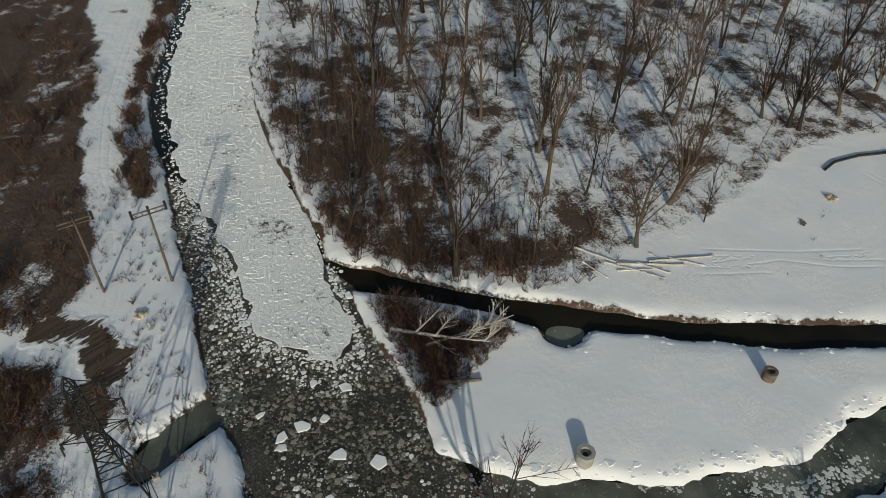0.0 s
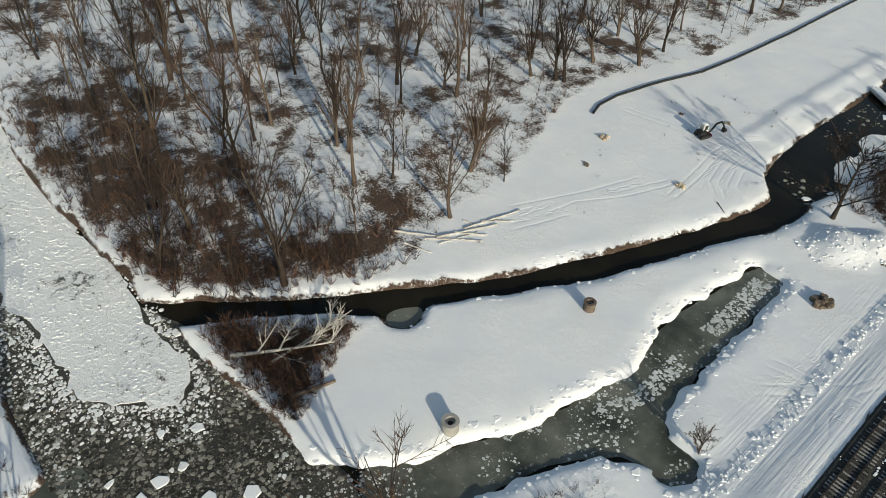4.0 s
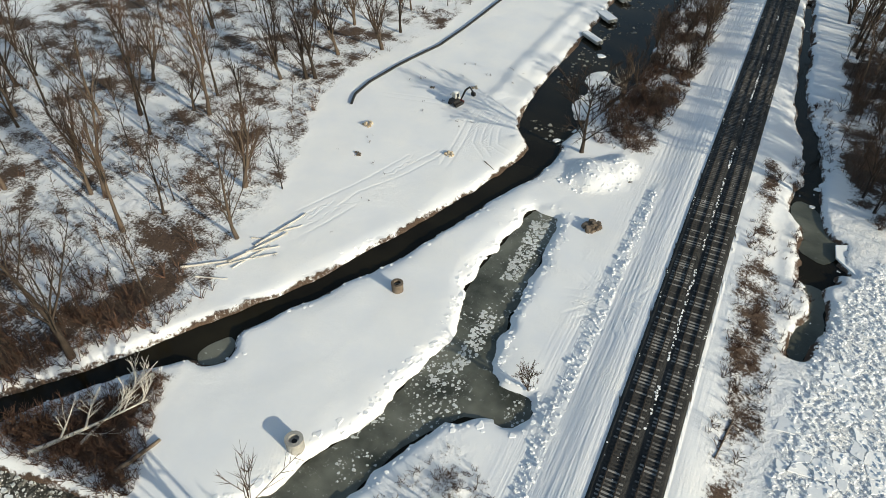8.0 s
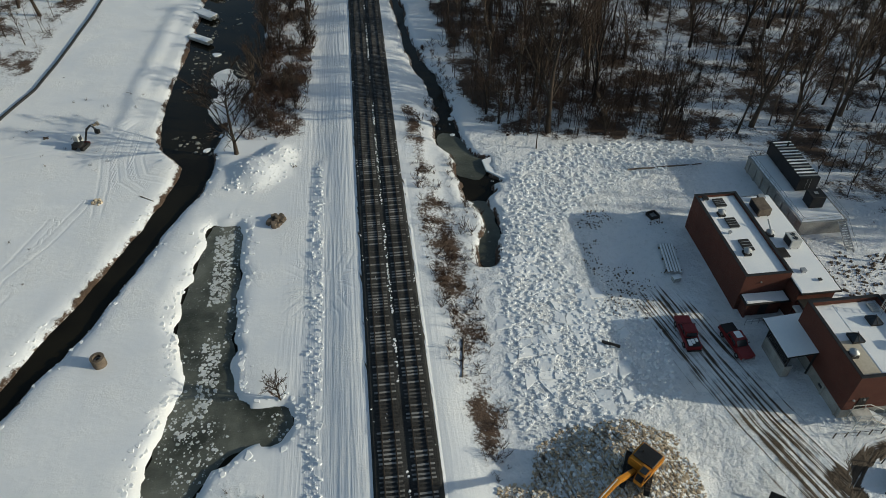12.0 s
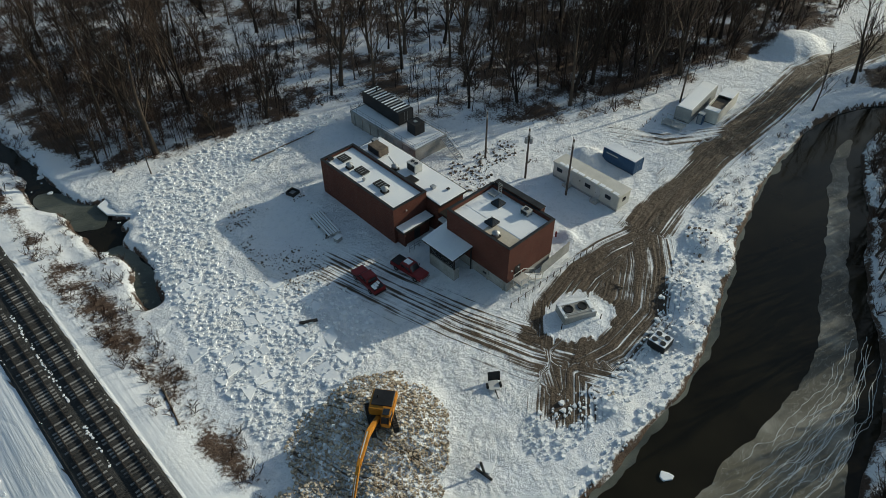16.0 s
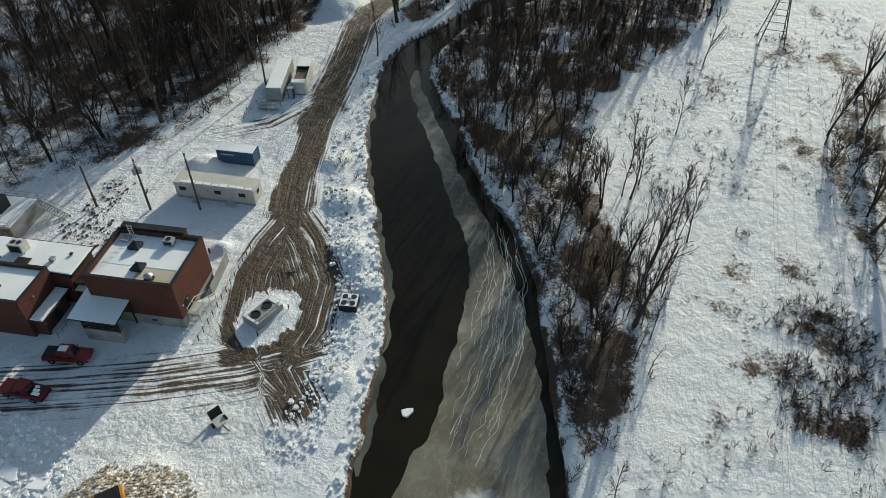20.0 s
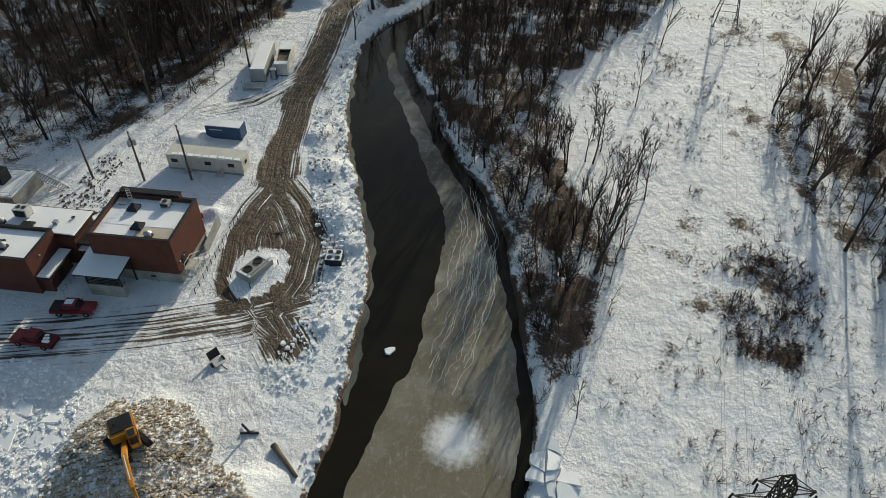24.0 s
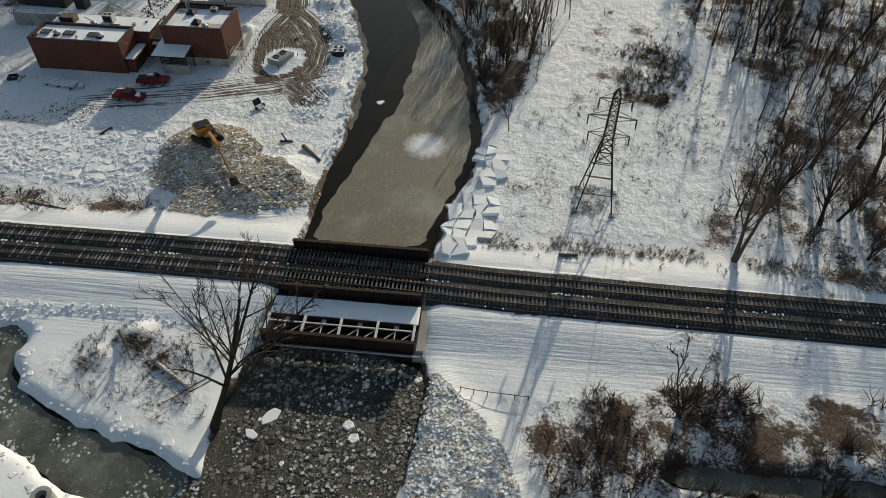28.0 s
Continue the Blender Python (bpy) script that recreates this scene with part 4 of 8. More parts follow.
def blob(V, F, x, y, z, r, thick, rng, sides=6):
    """Adds an irregular flat lump of ice to V and F."""
    base, a0 = len(V), rng.random() * 6.28
    rs = [r * (0.65 + 0.6 * rng.random()) for _ in range(sides)]
    tilt = [(rng.random() - 0.5) * 0.25 * thick for _ in range(2)]
    for zz, shrink in ((z, 1.0), (z + thick, 0.8)):
        for k, rr in enumerate(rs):
            a = a0 + 6.283 * k / sides
            cx, cy = rr * shrink * math.cos(a), rr * shrink * math.sin(a)
            V.append((x + cx, y + cy, zz + (tilt[0] * cx + tilt[1] * cy) / max(r, 0.1) * (zz > z)))
    F.append(tuple(range(base + sides, base + 2 * sides)))
    for k in range(sides):
        F.append((base + k, base + (k + 1) % sides, base + sides + (k + 1) % sides, base + sides + k))


def spread(outline, count, rng, away=0.0):
    """Random places inside an outline."""
    p = np.array(outline)
    (x0, y0), (x1, y1) = p.min(0), p.max(0)
    xy = np.stack([x0 + (x1 - x0) * rng.rand(count), y0 + (y1 - y0) * rng.rand(count)], -1)
    return xy[inside_by(xy[:, 0], xy[:, 1], p) < -away]


def brash(name, outline, count, size, z, thick, mat, label, seed, avoid=None, on_ground=False, rim=None, patchy=None, band=2.0):
    rng, pick = np.random.RandomState(seed), random.Random(seed)
    V, F = [], []
    xy = spread(outline, count, rng, 0.3)
    if rim is not None:
        gap = inside_by(xy[:, 0], xy[:, 1], rim)
        xy = xy[(gap > 0.4) & (gap < 0.6 + band * rng.rand(len(xy)) ** 2)]
    if patchy is not None:
        xy = xy[fbm(xy[:, 0], xy[:, 1], 5, 3, seed) > patchy]
    if avoid is not None:
        xy = xy[inside_by(xy[:, 0], xy[:, 1], avoid) > 0.4]
    zs = lie(xy[:, 0], xy[:, 1]) if on_ground else np.full(len(xy), z)
    for (x, y), zz in zip(xy, zs):
        r = size * (0.35 + 1.3 * pick.random() ** 3)
        blob(V, F, x, y, zz - (0.12 * r if on_ground else 0), r, thick * (0.5 + r / size * (1.0 if on_ground else 0.5)), pick, pick.choice((5, 6, 7)))
    return solo(name, mesh_of(name, V, F, mat), mat, label, "ice", kind="stuff")


WHITE_EDGE = rounded(WHITE_ICE)
brash("ice_crust", rounded([p for p in WHITE_ICE if p[0] > -200]), 9000, 0.2, WATER_Z + 0.12, 0.09, M_WHITE_ICE, "lumpy white crust on the river ice", 34)
brash("ice_chunks", rounded(SLUSH), 90, 0.6, WATER_Z + 0.05, 0.1, M_WHITE_ICE, "larger white ice pieces in the river slush", 33, WHITE_EDGE)
brash("ice_chunks", rounded(SLUSH), 24000, 0.23, WATER_Z + 0.02, 0.07, M_FLOE, "broken grey ice chunks in the river slush", 31, WHITE_EDGE, patchy=-0.25)
brash("ice_chunks", rounded(SLUSH), 9000, 0.17, WATER_Z + 0.06, 0.07, M_PAN_ICE, "small pale ice pieces in the river slush", 37, WHITE_EDGE, patchy=0.0)
brash("ice_chunks", rounded(CANAL), 8000, 0.16, WATER_Z + 0.03, 0.05, M_PAN_ICE, "small white ice chunks on the pond", 32, patchy=0.02)
brash("ice_chunks", np.array([(-205, -12), (-54, -12), (-54, 22), (-205, 30)]), 26000, 0.26, WATER_Z + 0.02, 0.1, M_WHITE_ICE, "white ice pieces broken from the edge of the river ice", 35, rim=WHITE_EDGE)
brash("ice_chunks", np.array([(-110, -8), (-56, -5), (-50, 14), (-76, 14), (-110, 0)]), 16000, 0.2, WATER_Z + 0.02, 0.1, M_WHITE_ICE, "small white ice pieces drifting off the river ice", 40, rim=WHITE_EDGE, band=6.0)
brash("ice_chunks", np.array([(-26, 84.5), (-22.6, 84.5), (-22.2, 66), (-21.8, 54), (-25, 43), (-29.6, 34.5), (-32, 35), (-28.4, 43), (-25, 52), (-25, 60), (-25.4, 72)]), 5200, 0.24, WATER_Z + 0.03, 0.05, M_PAN_ICE, "pale frosted ice pieces frozen into the pond", 53, patchy=-0.08)
brash("ice_chunks", np.array([(-39, 108), (-29, 106), (-24, 126), (-23, 190), (-38, 190)]), 1100, 0.3, WATER_Z + 0.02, 0.06, M_FLOE, "thin grey ice pieces drifting in the creek", 38, patchy=0.05)
brash("ice_chunks", rounded(DITCH), 300, 0.4, WATER_Z + 0.02, 0.14, M_WHITE_ICE, "white ice pieces in the ditch", 36, patchy=0.08)

# ---- pressure ridges on the grey ice, fanning out with the current, and the shelf along the bank ----
RIDGE_WEST = [(88.7, 7.0), (78.8, 5.6), (69.0, 4.3), (58.0, 5.4), (48.5, 7.2), (41.1, 8.4)]
RIDGE_EAST = [(89.2, 4.6), (79.8, 0.6), (67.9, -2.4), (55.6, -2.6), (45.1, -0.9), (36.0, 1.6)]
rng = random.Random(61)
V, F = [], []
for k in range(26):
    share, lo, hi = rng.random(), rng.uniform(0.15, 0.55), rng.uniform(0.6, 1.0)
    pts = []
    for j in range(46):
        u = (lo + (hi - lo) * j / 45) * 4.999
        a, f = int(u), u - int(u)
        w = [RIDGE_WEST[a][c] * (1 - f) + RIDGE_WEST[a + 1][c] * f for c in (0, 1)]
        e = [RIDGE_EAST[a][c] * (1 - f) + RIDGE_EAST[a + 1][c] * f for c in (0, 1)]
        bend = 0.9 * float(value_noise(j * 0.21 + 7 * k, k * 3.7)) + 0.35 * float(value_noise(j * 0.8, k * 5.1))
        pts.append(Vector((w[0] * (1 - share) + e[0] * share + 0.5 * bend, w[1] * (1 - share) + e[1] * share + bend, WATER_Z + 0.05)))
    cut = [j for j in range(46) if rng.random() > 0.06]
    tube(V, F, [pts[j] for j in cut], [rng.uniform(0.02, 0.055) for _ in cut], 4)
solo("ice_ridges", mesh_of("ice_ridges", V, F, M_PAN_ICE), None, "thin pale pressure ridges curving over the river ice", "ice", kind="stuff")
SHELF = [p for p in RIVER_NORTH if 30 < p[0] < 125]
sheet("shore_ice", [(x, y + 0.6) for x, y in SHELF] + [(x + 0.3, y - 0.7 - 0.4 * math.sin(x * 0.3)) for x, y in SHELF[::-1]], WATER_Z + 0.03, 0.08, M_DULL_ICE, "narrow grey ice shelf along the river bank", "ice", 0.9, 33)

# ---- trees ----
def grow(V, F, p, d, length, r, level, top, rng, sides, kids, bend, form):
    """One branch and, below the top level, its children; V and F are lists of mesh data by level. form: limb length share, outward lean, lowest fork."""
    n = (5, 3, 1, 1)[level]
    pts, dirs, q, w = [p.copy()], [d.copy()], p.copy(), d.copy()
    for k in range(n):
        w = (w + Vector((rng.uniform(-1, 1), rng.uniform(-1, 1), rng.uniform(-0.3, 1) * 0.8)) * bend[level]).normalized()
        q = q + w * (length / n)
        pts.append(q.copy()), dirs.append(w.copy())
    tip = 0.0 if level == top else r * 0.24
    radii = [r + (tip - r) * (k / n) ** 1.15 for k in range(n + 1)]
    if level == 0:
        radii[0] *= 1.35
    where = 0 if level < 2 else 1
    tube(V[where], F[where], pts, radii, sides[level])
    if level == top:
        return
    for k in range(kids[level]):
        t = rng.uniform(form[2] if level == 0 else 0.2, 1.0)
        i = min(int(t * n), n - 1)
        a = pts[i].lerp(pts[i + 1], t * n - i)
        axis = dirs[i + 1]
        side = axis.orthogonal().normalized()
        side.rotate(Matrix.Rotation(rng.uniform(0, 6.283), 3, axis))
        out = form[1] * rng.uniform(0.7, 1.3) if level == 0 else rng.uniform(0.45, 1.1)
        dd = (axis + side * out + Vector((0, 0, 0.25))).normalized()
        size = length * ((form[0], 0.46, 0.5)[level]) * rng.uniform(0.65, 1.15) * (1.25 - 0.75 * t)
        rr = max(radii[i] * rng.uniform(0.36, 0.6), (0.058, 0.038, 0.028)[level] * (form[3] if len(form) > 3 else 1))
        grow(V, F, a, dd, size, rr, level + 1, top, rng, sides, kids, bend, form)


def tree_mould(name, label, seed, tall, girth, kids, form, bend=(0.07, 0.14, 0.2, 0.2), stems=1, lean=0.05, mat=None):
    """A leafless tree with a trunk and limbs, and a crown of branches and twigs, kept far below as the pattern of its copies."""
    rng = random.Random(seed)
    V, F = ([], []), ([], [])
    for s in range(stems):
        d = Vector((rng.uniform(-1, 1) * lean * (1 + 3 * (stems > 1)), rng.uniform(-1, 1) * lean * (1 + 3 * (stems > 1)), 1)).normalized()
        grow(V, F, Vector((0.12 * s, 0.1 * (s % 2), -0.35)), d, tall * rng.uniform(0.85, 1.0), girth * rng.uniform(0.8, 1), 0, 3, rng, (6, 3, 3, 3), kids, bend, form)
    root = tagged(new(name), label, "tree")
    part("trunk", mesh_of("trunk", V[0], F[0], mat or M_BARK, True), None, root)
    part("crown", mesh_of("crown", V[1], F[1], M_TWIG), None, root)
    return root


TALL = [tree_mould("tall_tree", "tall bare grey-brown tree with ascending limbs", 40 + k, 17, 0.27, (10, 6, 6), (0.50, 0.50, 0.24), (0.09, 0.17, 0.24, 0.2), 1 + (k == 3)) for k in range(4)]
BROAD = [tree_mould("broad_tree", "bare broad-crowned tree with spreading grey limbs", 50 + k, 15, 0.36, (9, 7, 6), (0.74, 0.62, 0.15), (0.13, 0.17, 0.25, 0.2), 1 + k % 2) for k in range(4)]
SLIM = [tree_mould("slender_tree", "slender bare young tree with thin brown twigs", 60 + k, 12, 0.12, (11, 5, 4), (0.38, 0.55, 0.22), (0.06, 0.16, 0.22, 0.2)) for k in range(4)]
BUSHY = [tree_mould("bushy_tree", "low bushy bare tree with many fine twigs", 70 + k, 6.8, 0.10, (6, 6, 5), (0.58, 0.75, 0.08), (0.14, 0.22, 0.26, 0.2), 4) for k in range(3)]
PLANTED = set()


def plant(kinds, x, y, rng, group, size=(0.8, 1.15)):
    mould = rng.choice(kinds)
    s = rng.uniform(*size)
    m = Matrix.Translation((x, y, put_on(x, y))) @ Matrix.Rotation(rng.uniform(0, 6.283), 4, "Z") @ Matrix.Diagonal((s, s, s * rng.uniform(0.92, 1.1), 1))
    if mould.name not in PLANTED:
        PLANTED.add(mould.name)
        mould.matrix_basis = m
        return tagged(mould, group=group)
    return tagged(copy_thing(mould, m), group=group)


def wood(outline, count, gap, kinds, group, seed, size=(0.8, 1.15), keep=None):
    rng, pick, got = np.random.RandomState(seed), random.Random(seed), []
    for x, y in spread(outline, count * 12, rng, 0.5):
        if len(got) >= count:
            break
        if (keep is None or keep(x, y)) and all((x - a) ** 2 + (y - b) ** 2 > gap * gap for a, b in got):
            got.append((x, y))
            plant(kinds, x, y, pick, group, size)


def seen_from_air(x, y):
    return -215 < x < 190 and -95 < y < 195 and (x > -140 or y < 90) and x - y < 235


LONE = random.Random(5)
for x, y, kinds, s in ((-64.7, 58.1, BROAD, 1.0), (-90.8, 56.6, BROAD, 1.4), (-79, 57.4, TALL, 0.9), (-66.1, 71.6, SLIM, 1.0), (-97, 91.6, TALL, 1.0), (-97.3, 85, BROAD, 0.8), (-95.5, 109, TALL, 1.0), (-85, 105.5, BROAD, 0.9),
                       (-105, 45.4, TALL, 1.0), (-125, 41.8, TALL, 1.0), (-14, 51.6, BUSHY, 0.8), (78.1, -19.5, SLIM, 0.85), (88, -17.2, TALL, 0.8), (108.3, -26, SLIM, 1.0), (136.5, -34, SLIM, 1.1),
                       (129.7, -62.3, BROAD, 0.75), (8.6, -46, TALL, 1.2), (-17.3, -34.6, BUSHY, 1.5), (28.5, 100.3, SLIM, 0.9), (129, 33.4, TALL, 0.75), (36, -13.5, SLIM, 0.55), *((x, y, SLIM, 0.95) for x, y in ((88.4, -15.9), (96.4, -17.6), (77, -20.9), (79.8, -22.3), (82.8, -24.2), (79, -25.1), (91.9, -18.7)))):
    plant(kinds, x, y, LONE, "single bare trees", (s, s))
creek_tree = tree_mould("spreading_tree", "spreading bare dark tree at the creek bend", 59, 12, 0.40, (18, 9, 8), (0.85, 1.25, 0.16, 1.5), (0.07, 0.14, 0.22, 0.2))
creek_tree.matrix_basis = Matrix.Translation((-24.6, 105.2, put_on(-24.6, 105.2))) @ Matrix.Diagonal((1.15, 1.15, 1.0, 1))
great = tree_mould("great_tree", "great bare forked tree leaning over the river bank", 54, 17, 0.40, (13, 8, 8), (0.82, 0.72, 0.16, 0.9), (0.08, 0.15, 0.22, 0.2), 1, 0.05)
great.matrix_basis = Matrix.Translation((-24.2, 17.9, put_on(-24.2, 17.9))) @ Matrix.Rotation(radians(21), 4, "X") @ Matrix.Rotation(0.6, 4, "Z") @ Matrix.Scale(1.3, 4)
wood(OUTLINES["nw"], 125, 4.4, TALL + BROAD + BROAD + SLIM, "trees of the north-west wood", 81, (0.8, 1.25), seen_from_air)
wood(OUTLINES["ne"], 330, 3.2, TALL + TALL + BROAD + SLIM + BUSHY, "trees of the wood behind the yard", 82, (0.85, 1.25), seen_from_air)
wood(OUTLINES["se"], 320, 1.9, TALL + SLIM + BUSHY + BUSHY + BROAD, "trees along the river bank", 83, (0.45, 0.72), seen_from_air)
wood(OUTLINES["roadwood"], 70, 2.6, TALL + SLIM + BROAD, "trees at the wood edge by the road", 80, (0.8, 1.1), lambda x, y: x < 204)
wood(OUTLINES["bend"], 70, 3.4, TALL + SLIM + BROAD, "trees in the river bend", 89, (0.7, 1.0), lambda x, y: x < 204)
wood(OUTLINES["s"], 130, 3.4, TALL + BROAD + SLIM + BUSHY, "trees in the southern field", 84, (0.6, 0.95), seen_from_air)
wood(OUTLINES["w"], 30, 6.0, SLIM + BUSHY, "trees west of the river", 85, (0.6, 0.9), seen_from_air)
wood(OUTLINES["south"], 30, 3.6, BUSHY, "bushy trees below the railway", 87, (0.5, 0.95), seen_from_air)
wood(OUTLINES["river"], 10, 3.0, BUSHY, "bushes on the river edge", 88, (0.4, 0.6), seen_from_air)
wood(OUTLINES["west"], 34, 3.2, SLIM + BUSHY + BROAD, "trees along the creek", 86, (0.6, 0.9), seen_from_air)


def thicket(name, outline, count, tall, mat, label, seed, stems=8, gaps=0.0):
    """Dense leafless brush: thin bent stems from many clumps."""
    rng, pick = np.random.RandomState(seed), random.Random(seed)
    xy = spread(outline, int(count * 0.66), rng)
    xy = xy[(xy[:, 0] > -225) & (xy[:, 0] < 205) & (xy[:, 1] > -98) & (xy[:, 1] < 200)]
    xy = xy[fbm(xy[:, 0], xy[:, 1], 7, 3, seed) > gaps]
    zs = lie(xy[:, 0], xy[:, 1])
    V, F = [], []
    for (x, y), z in zip(xy, zs):
        if z < WATER_Z + 0.1:
            continue
        h = tall * (0.4 + 1.0 * pick.random() ** 1.6)
        girth = 0.016 + 0.013 * h
        lean = Vector((pick.uniform(-.25, .25), pick.uniform(-.25, .25), 0))
        for _ in range(stems):
            p = Vector((x + pick.uniform(-.2, .2), y + pick.uniform(-.2, .2), z - 0.05))
            d = (lean + Vector((pick.uniform(-.85, .85), pick.uniform(-.85, .85), 1))).normalized()
            q = p + d * (h * pick.uniform(0.4, 0.7))
            for fork in range(2):
                e = q + (d + Vector((pick.uniform(-.7, .7), pick.uniform(-.7, .7), pick.uniform(-.3, .3)))).normalized() * (h * pick.uniform(0.3, 0.55))
                tube(V, F, [q, e], [0.75 * girth, 0.0], 3)
            tube(V, F, [p, q], [girth, 0.72 * girth], 3)
    if V:
        solo(name, mesh_of(name, V, F, mat), mat, label, "brush", kind="stuff")


for key, count, tall, gaps, label in (
        ("nwriver", 1300, 2.0, 0.02, "dense brown undergrowth along the river"), ("nw", 5000, 2.2, 0.08, "dense red-brown leafless undergrowth in the snow"), ("mirebrush", 1500, 1.7, -0.05, "dark tangled brush beside the mire"), ("bend", 700, 2.2, -0.1, "dark brush in the river bend"), ("nwbank", 900, 2.4, 0.0, "dense brown brush along the creek mouth"), ("ne", 6000, 2.4, 0.08, "dark leafless undergrowth in the wood"), ("se", 3800, 2.2, -0.12, "dense leafless willow brush on the river bank"),
        ("s", 2600, 1.8, 0.08, "leafless brush between trees in the snow"), ("w", 7500, 2.0, -0.08, "dark leafless scrub west of the river"), ("roadwood", 1500, 2.6, -0.1, "dark leafless undergrowth beside the road"), ("point", 1700, 1.6, -0.3, "dark red brush on the snowy point"),
        ("east", 620, 1.3, -0.1, "dry reddish weeds beside the railway"), ("west", 1900, 2.4, -0.2, "dark brush between creek and railway"), ("south", 6000, 2.1, -0.04, "brown brush below the railway bank"),
        ("river", 3000, 1.6, -0.25, "brown brush on the river edge"), ("thicket", 800, 1.5, -0.15, "round patch of brown brush in a snowy field")):
    thicket("brush", OUTLINES[key], count, tall, M_BRUSH, label, 90 + len(key) + count % 17, 6, gaps)


def saplings(outline, count, tall, label, seed, gaps=-0.1):
    """Young trees and poles between the large ones, too many to count."""
    rng, pick = np.random.RandomState(seed), random.Random(seed)
    xy = spread(outline, count, rng, 0.5)
    xy = xy[[seen_from_air(x, y) for x, y in xy]]
    xy = xy[fbm(xy[:, 0], xy[:, 1], 12, 3, seed) > gaps]
    V, F = [], []
    for (x, y), z in zip(xy, lie(xy[:, 0], xy[:, 1])):
        if z < WATER_Z + 0.15:
            continue
        h = tall * pick.uniform(0.45, 1.2)
        d = Vector((pick.uniform(-.12, .12), pick.uniform(-.12, .12), 1)).normalized()
        p = Vector((x, y, z - 0.1))
        mid, tip = p + d * h * 0.5, p + d * h * 0.5 + (d + Vector((pick.uniform(-.2, .2), pick.uniform(-.2, .2), 0))).normalized() * h * 0.5
        tube(V, F, [p, mid, tip], [0.045 + 0.005 * h, 0.025 + 0.003 * h, 0.0], 3)
        for _ in range(int(9 + h)):
            t = pick.uniform(0.25, 0.97)
            a = p.lerp(mid, t * 2) if t < 0.5 else mid.lerp(tip, t * 2 - 1)
            ang = pick.uniform(0, 6.283)
            w = Vector((math.cos(ang), math.sin(ang), pick.uniform(0.5, 1.5))).normalized()
            b = a + w * h * pick.uniform(0.12, 0.3) * (1.2 - 0.7 * t)
            tube(V, F, [a, b], [0.036, 0.0], 3)
            for _ in range(2):
                c = a.lerp(b, pick.uniform(0.3, 0.8))
                e = c + (w + Vector((pick.uniform(-.8, .8), pick.uniform(-.8, .8), pick.uniform(-.2, .6)))).normalized() * h * pick.uniform(0.06, 0.14)
                tube(V, F, [c, e], [0.03, 0.0], 3)
    solo("saplings", mesh_of("saplings", V, F, M_TWIG), None, label, "saplings", kind="stuff")


saplings(OUTLINES["ne"], 3800, 8.5, "dense leafless saplings in the snowy wood", 101, -0.2)
saplings(OUTLINES["nw"], 1500, 6.0, "leafless saplings in the brown wood", 102, -0.1)
saplings(OUTLINES["needge"], 900, 7.5, "dense dark saplings at the wood edge", 107, -0.2)
saplings(OUTLINES["nwriver"], 500, 6.5, "dense leafless saplings on the river bank", 106, -0.15)
saplings(OUTLINES["se"], 1700, 7.0, "dense leafless saplings along the river", 103, -0.3)
saplings(OUTLINES["s"], 1300, 6.0, "leafless saplings in the southern field", 104, 0.0)
saplings(OUTLINES["west"], 160, 5.0, "leafless saplings along the creek", 105, -0.3)


thicket("brush", np.array([(34, -11), (34, -7.2), (44, -6.2), (54, -4.4), (71, -1.4), (80, 3), (89, 8.2), (98, 11.8), (109, 16), (120, 22), (130, 23.6), (144, 19.6), (172, -2), (172, -8), (144, 15), (120, 17), (98, 7), (80, -1), (60, -9)]), 1900, 2.0, M_BRUSH, "dark willow brush hanging over the river edge", 131, 7, -0.35)
thicket("brush", np.array([(9.5, 150), (9, 120), (12, 104), (11, 92), (12.5, 72), (16, 70), (17, 84), (15, 100), (17, 118), (14, 150)]), 700, 1.4, M_BRUSH, "dark weeds on the ditch banks", 132, 6, 0.0)
thicket("brush", np.array([(-84, -34), (-82, -22), (-72, -13), (-60, -15), (-50, -12), (-46, -20), (-60, -24), (-72, -24), (-74, -34)]), 900, 1.3, M_BRUSH, "brown brush round black puddles", 133, 6, -0.05)


def tufts(outline, count, tall, label, seed, gaps, mat=None):
    thicket("weed_tufts", np.array(outline, float), count, tall, mat or M_BRUSH, label, seed, 5, gaps)


tufts([(6, -10), (30, -14), (50, -20), (80, -20), (110, -14), (150, -40), (180, -60), (150, -90), (20, -70), (4, -60)], 8500, 1.0, "scattered dead weed tufts in the snowy field", 111, 0.06)
tufts([(7.2, -11), (10.8, -12), (10.4, -40), (7, -70), (4, -70), (7.4, -40)], 3000, 0.7, "tan dead grass along the railway bank", 112, -0.12, M_STRAW)
tufts([(-27, 115), (-22, 107), (-19, 120), (-20.5, 180), (-23, 180), (-22, 142)], 700, 2.2, "brown brush overhanging the creek", 120, -0.3)
tufts([(-60, 45), (-46, 70), (-38, 98), (-44, 130), (-66, 140), (-70, 100), (-60, 66)], 240, 0.5, "few dead stalks in smooth snow", 113, 0.05)
tufts([(-110, -10), (-96, -9), (-60, -8), (-48, -6), (-40, -8), (-44, -30), (-70, -34), (-110, -28)], 1300, 1.0, "dead weeds on the western river flat", 114, 0.0)
tufts([(-28, 20), (-13, 18), (-11, 38), (-20, 40)], 900, 0.9, "dead weeds on the point by the canal", 115, -0.05)
tufts([(60, 96), (90, 66), (108, 52), (96, 50), (78, 60), (66, 70)], 420, 0.7, "dead weeds at the wood edge", 116, 0.0)
tufts([(44, 15.6), (60, 16), (84, 25), (100, 30), (125, 33), (124, 36), (98, 34), (80, 30), (60, 22)], 1100, 0.9, "dead weeds along the river bank", 117, -0.05)
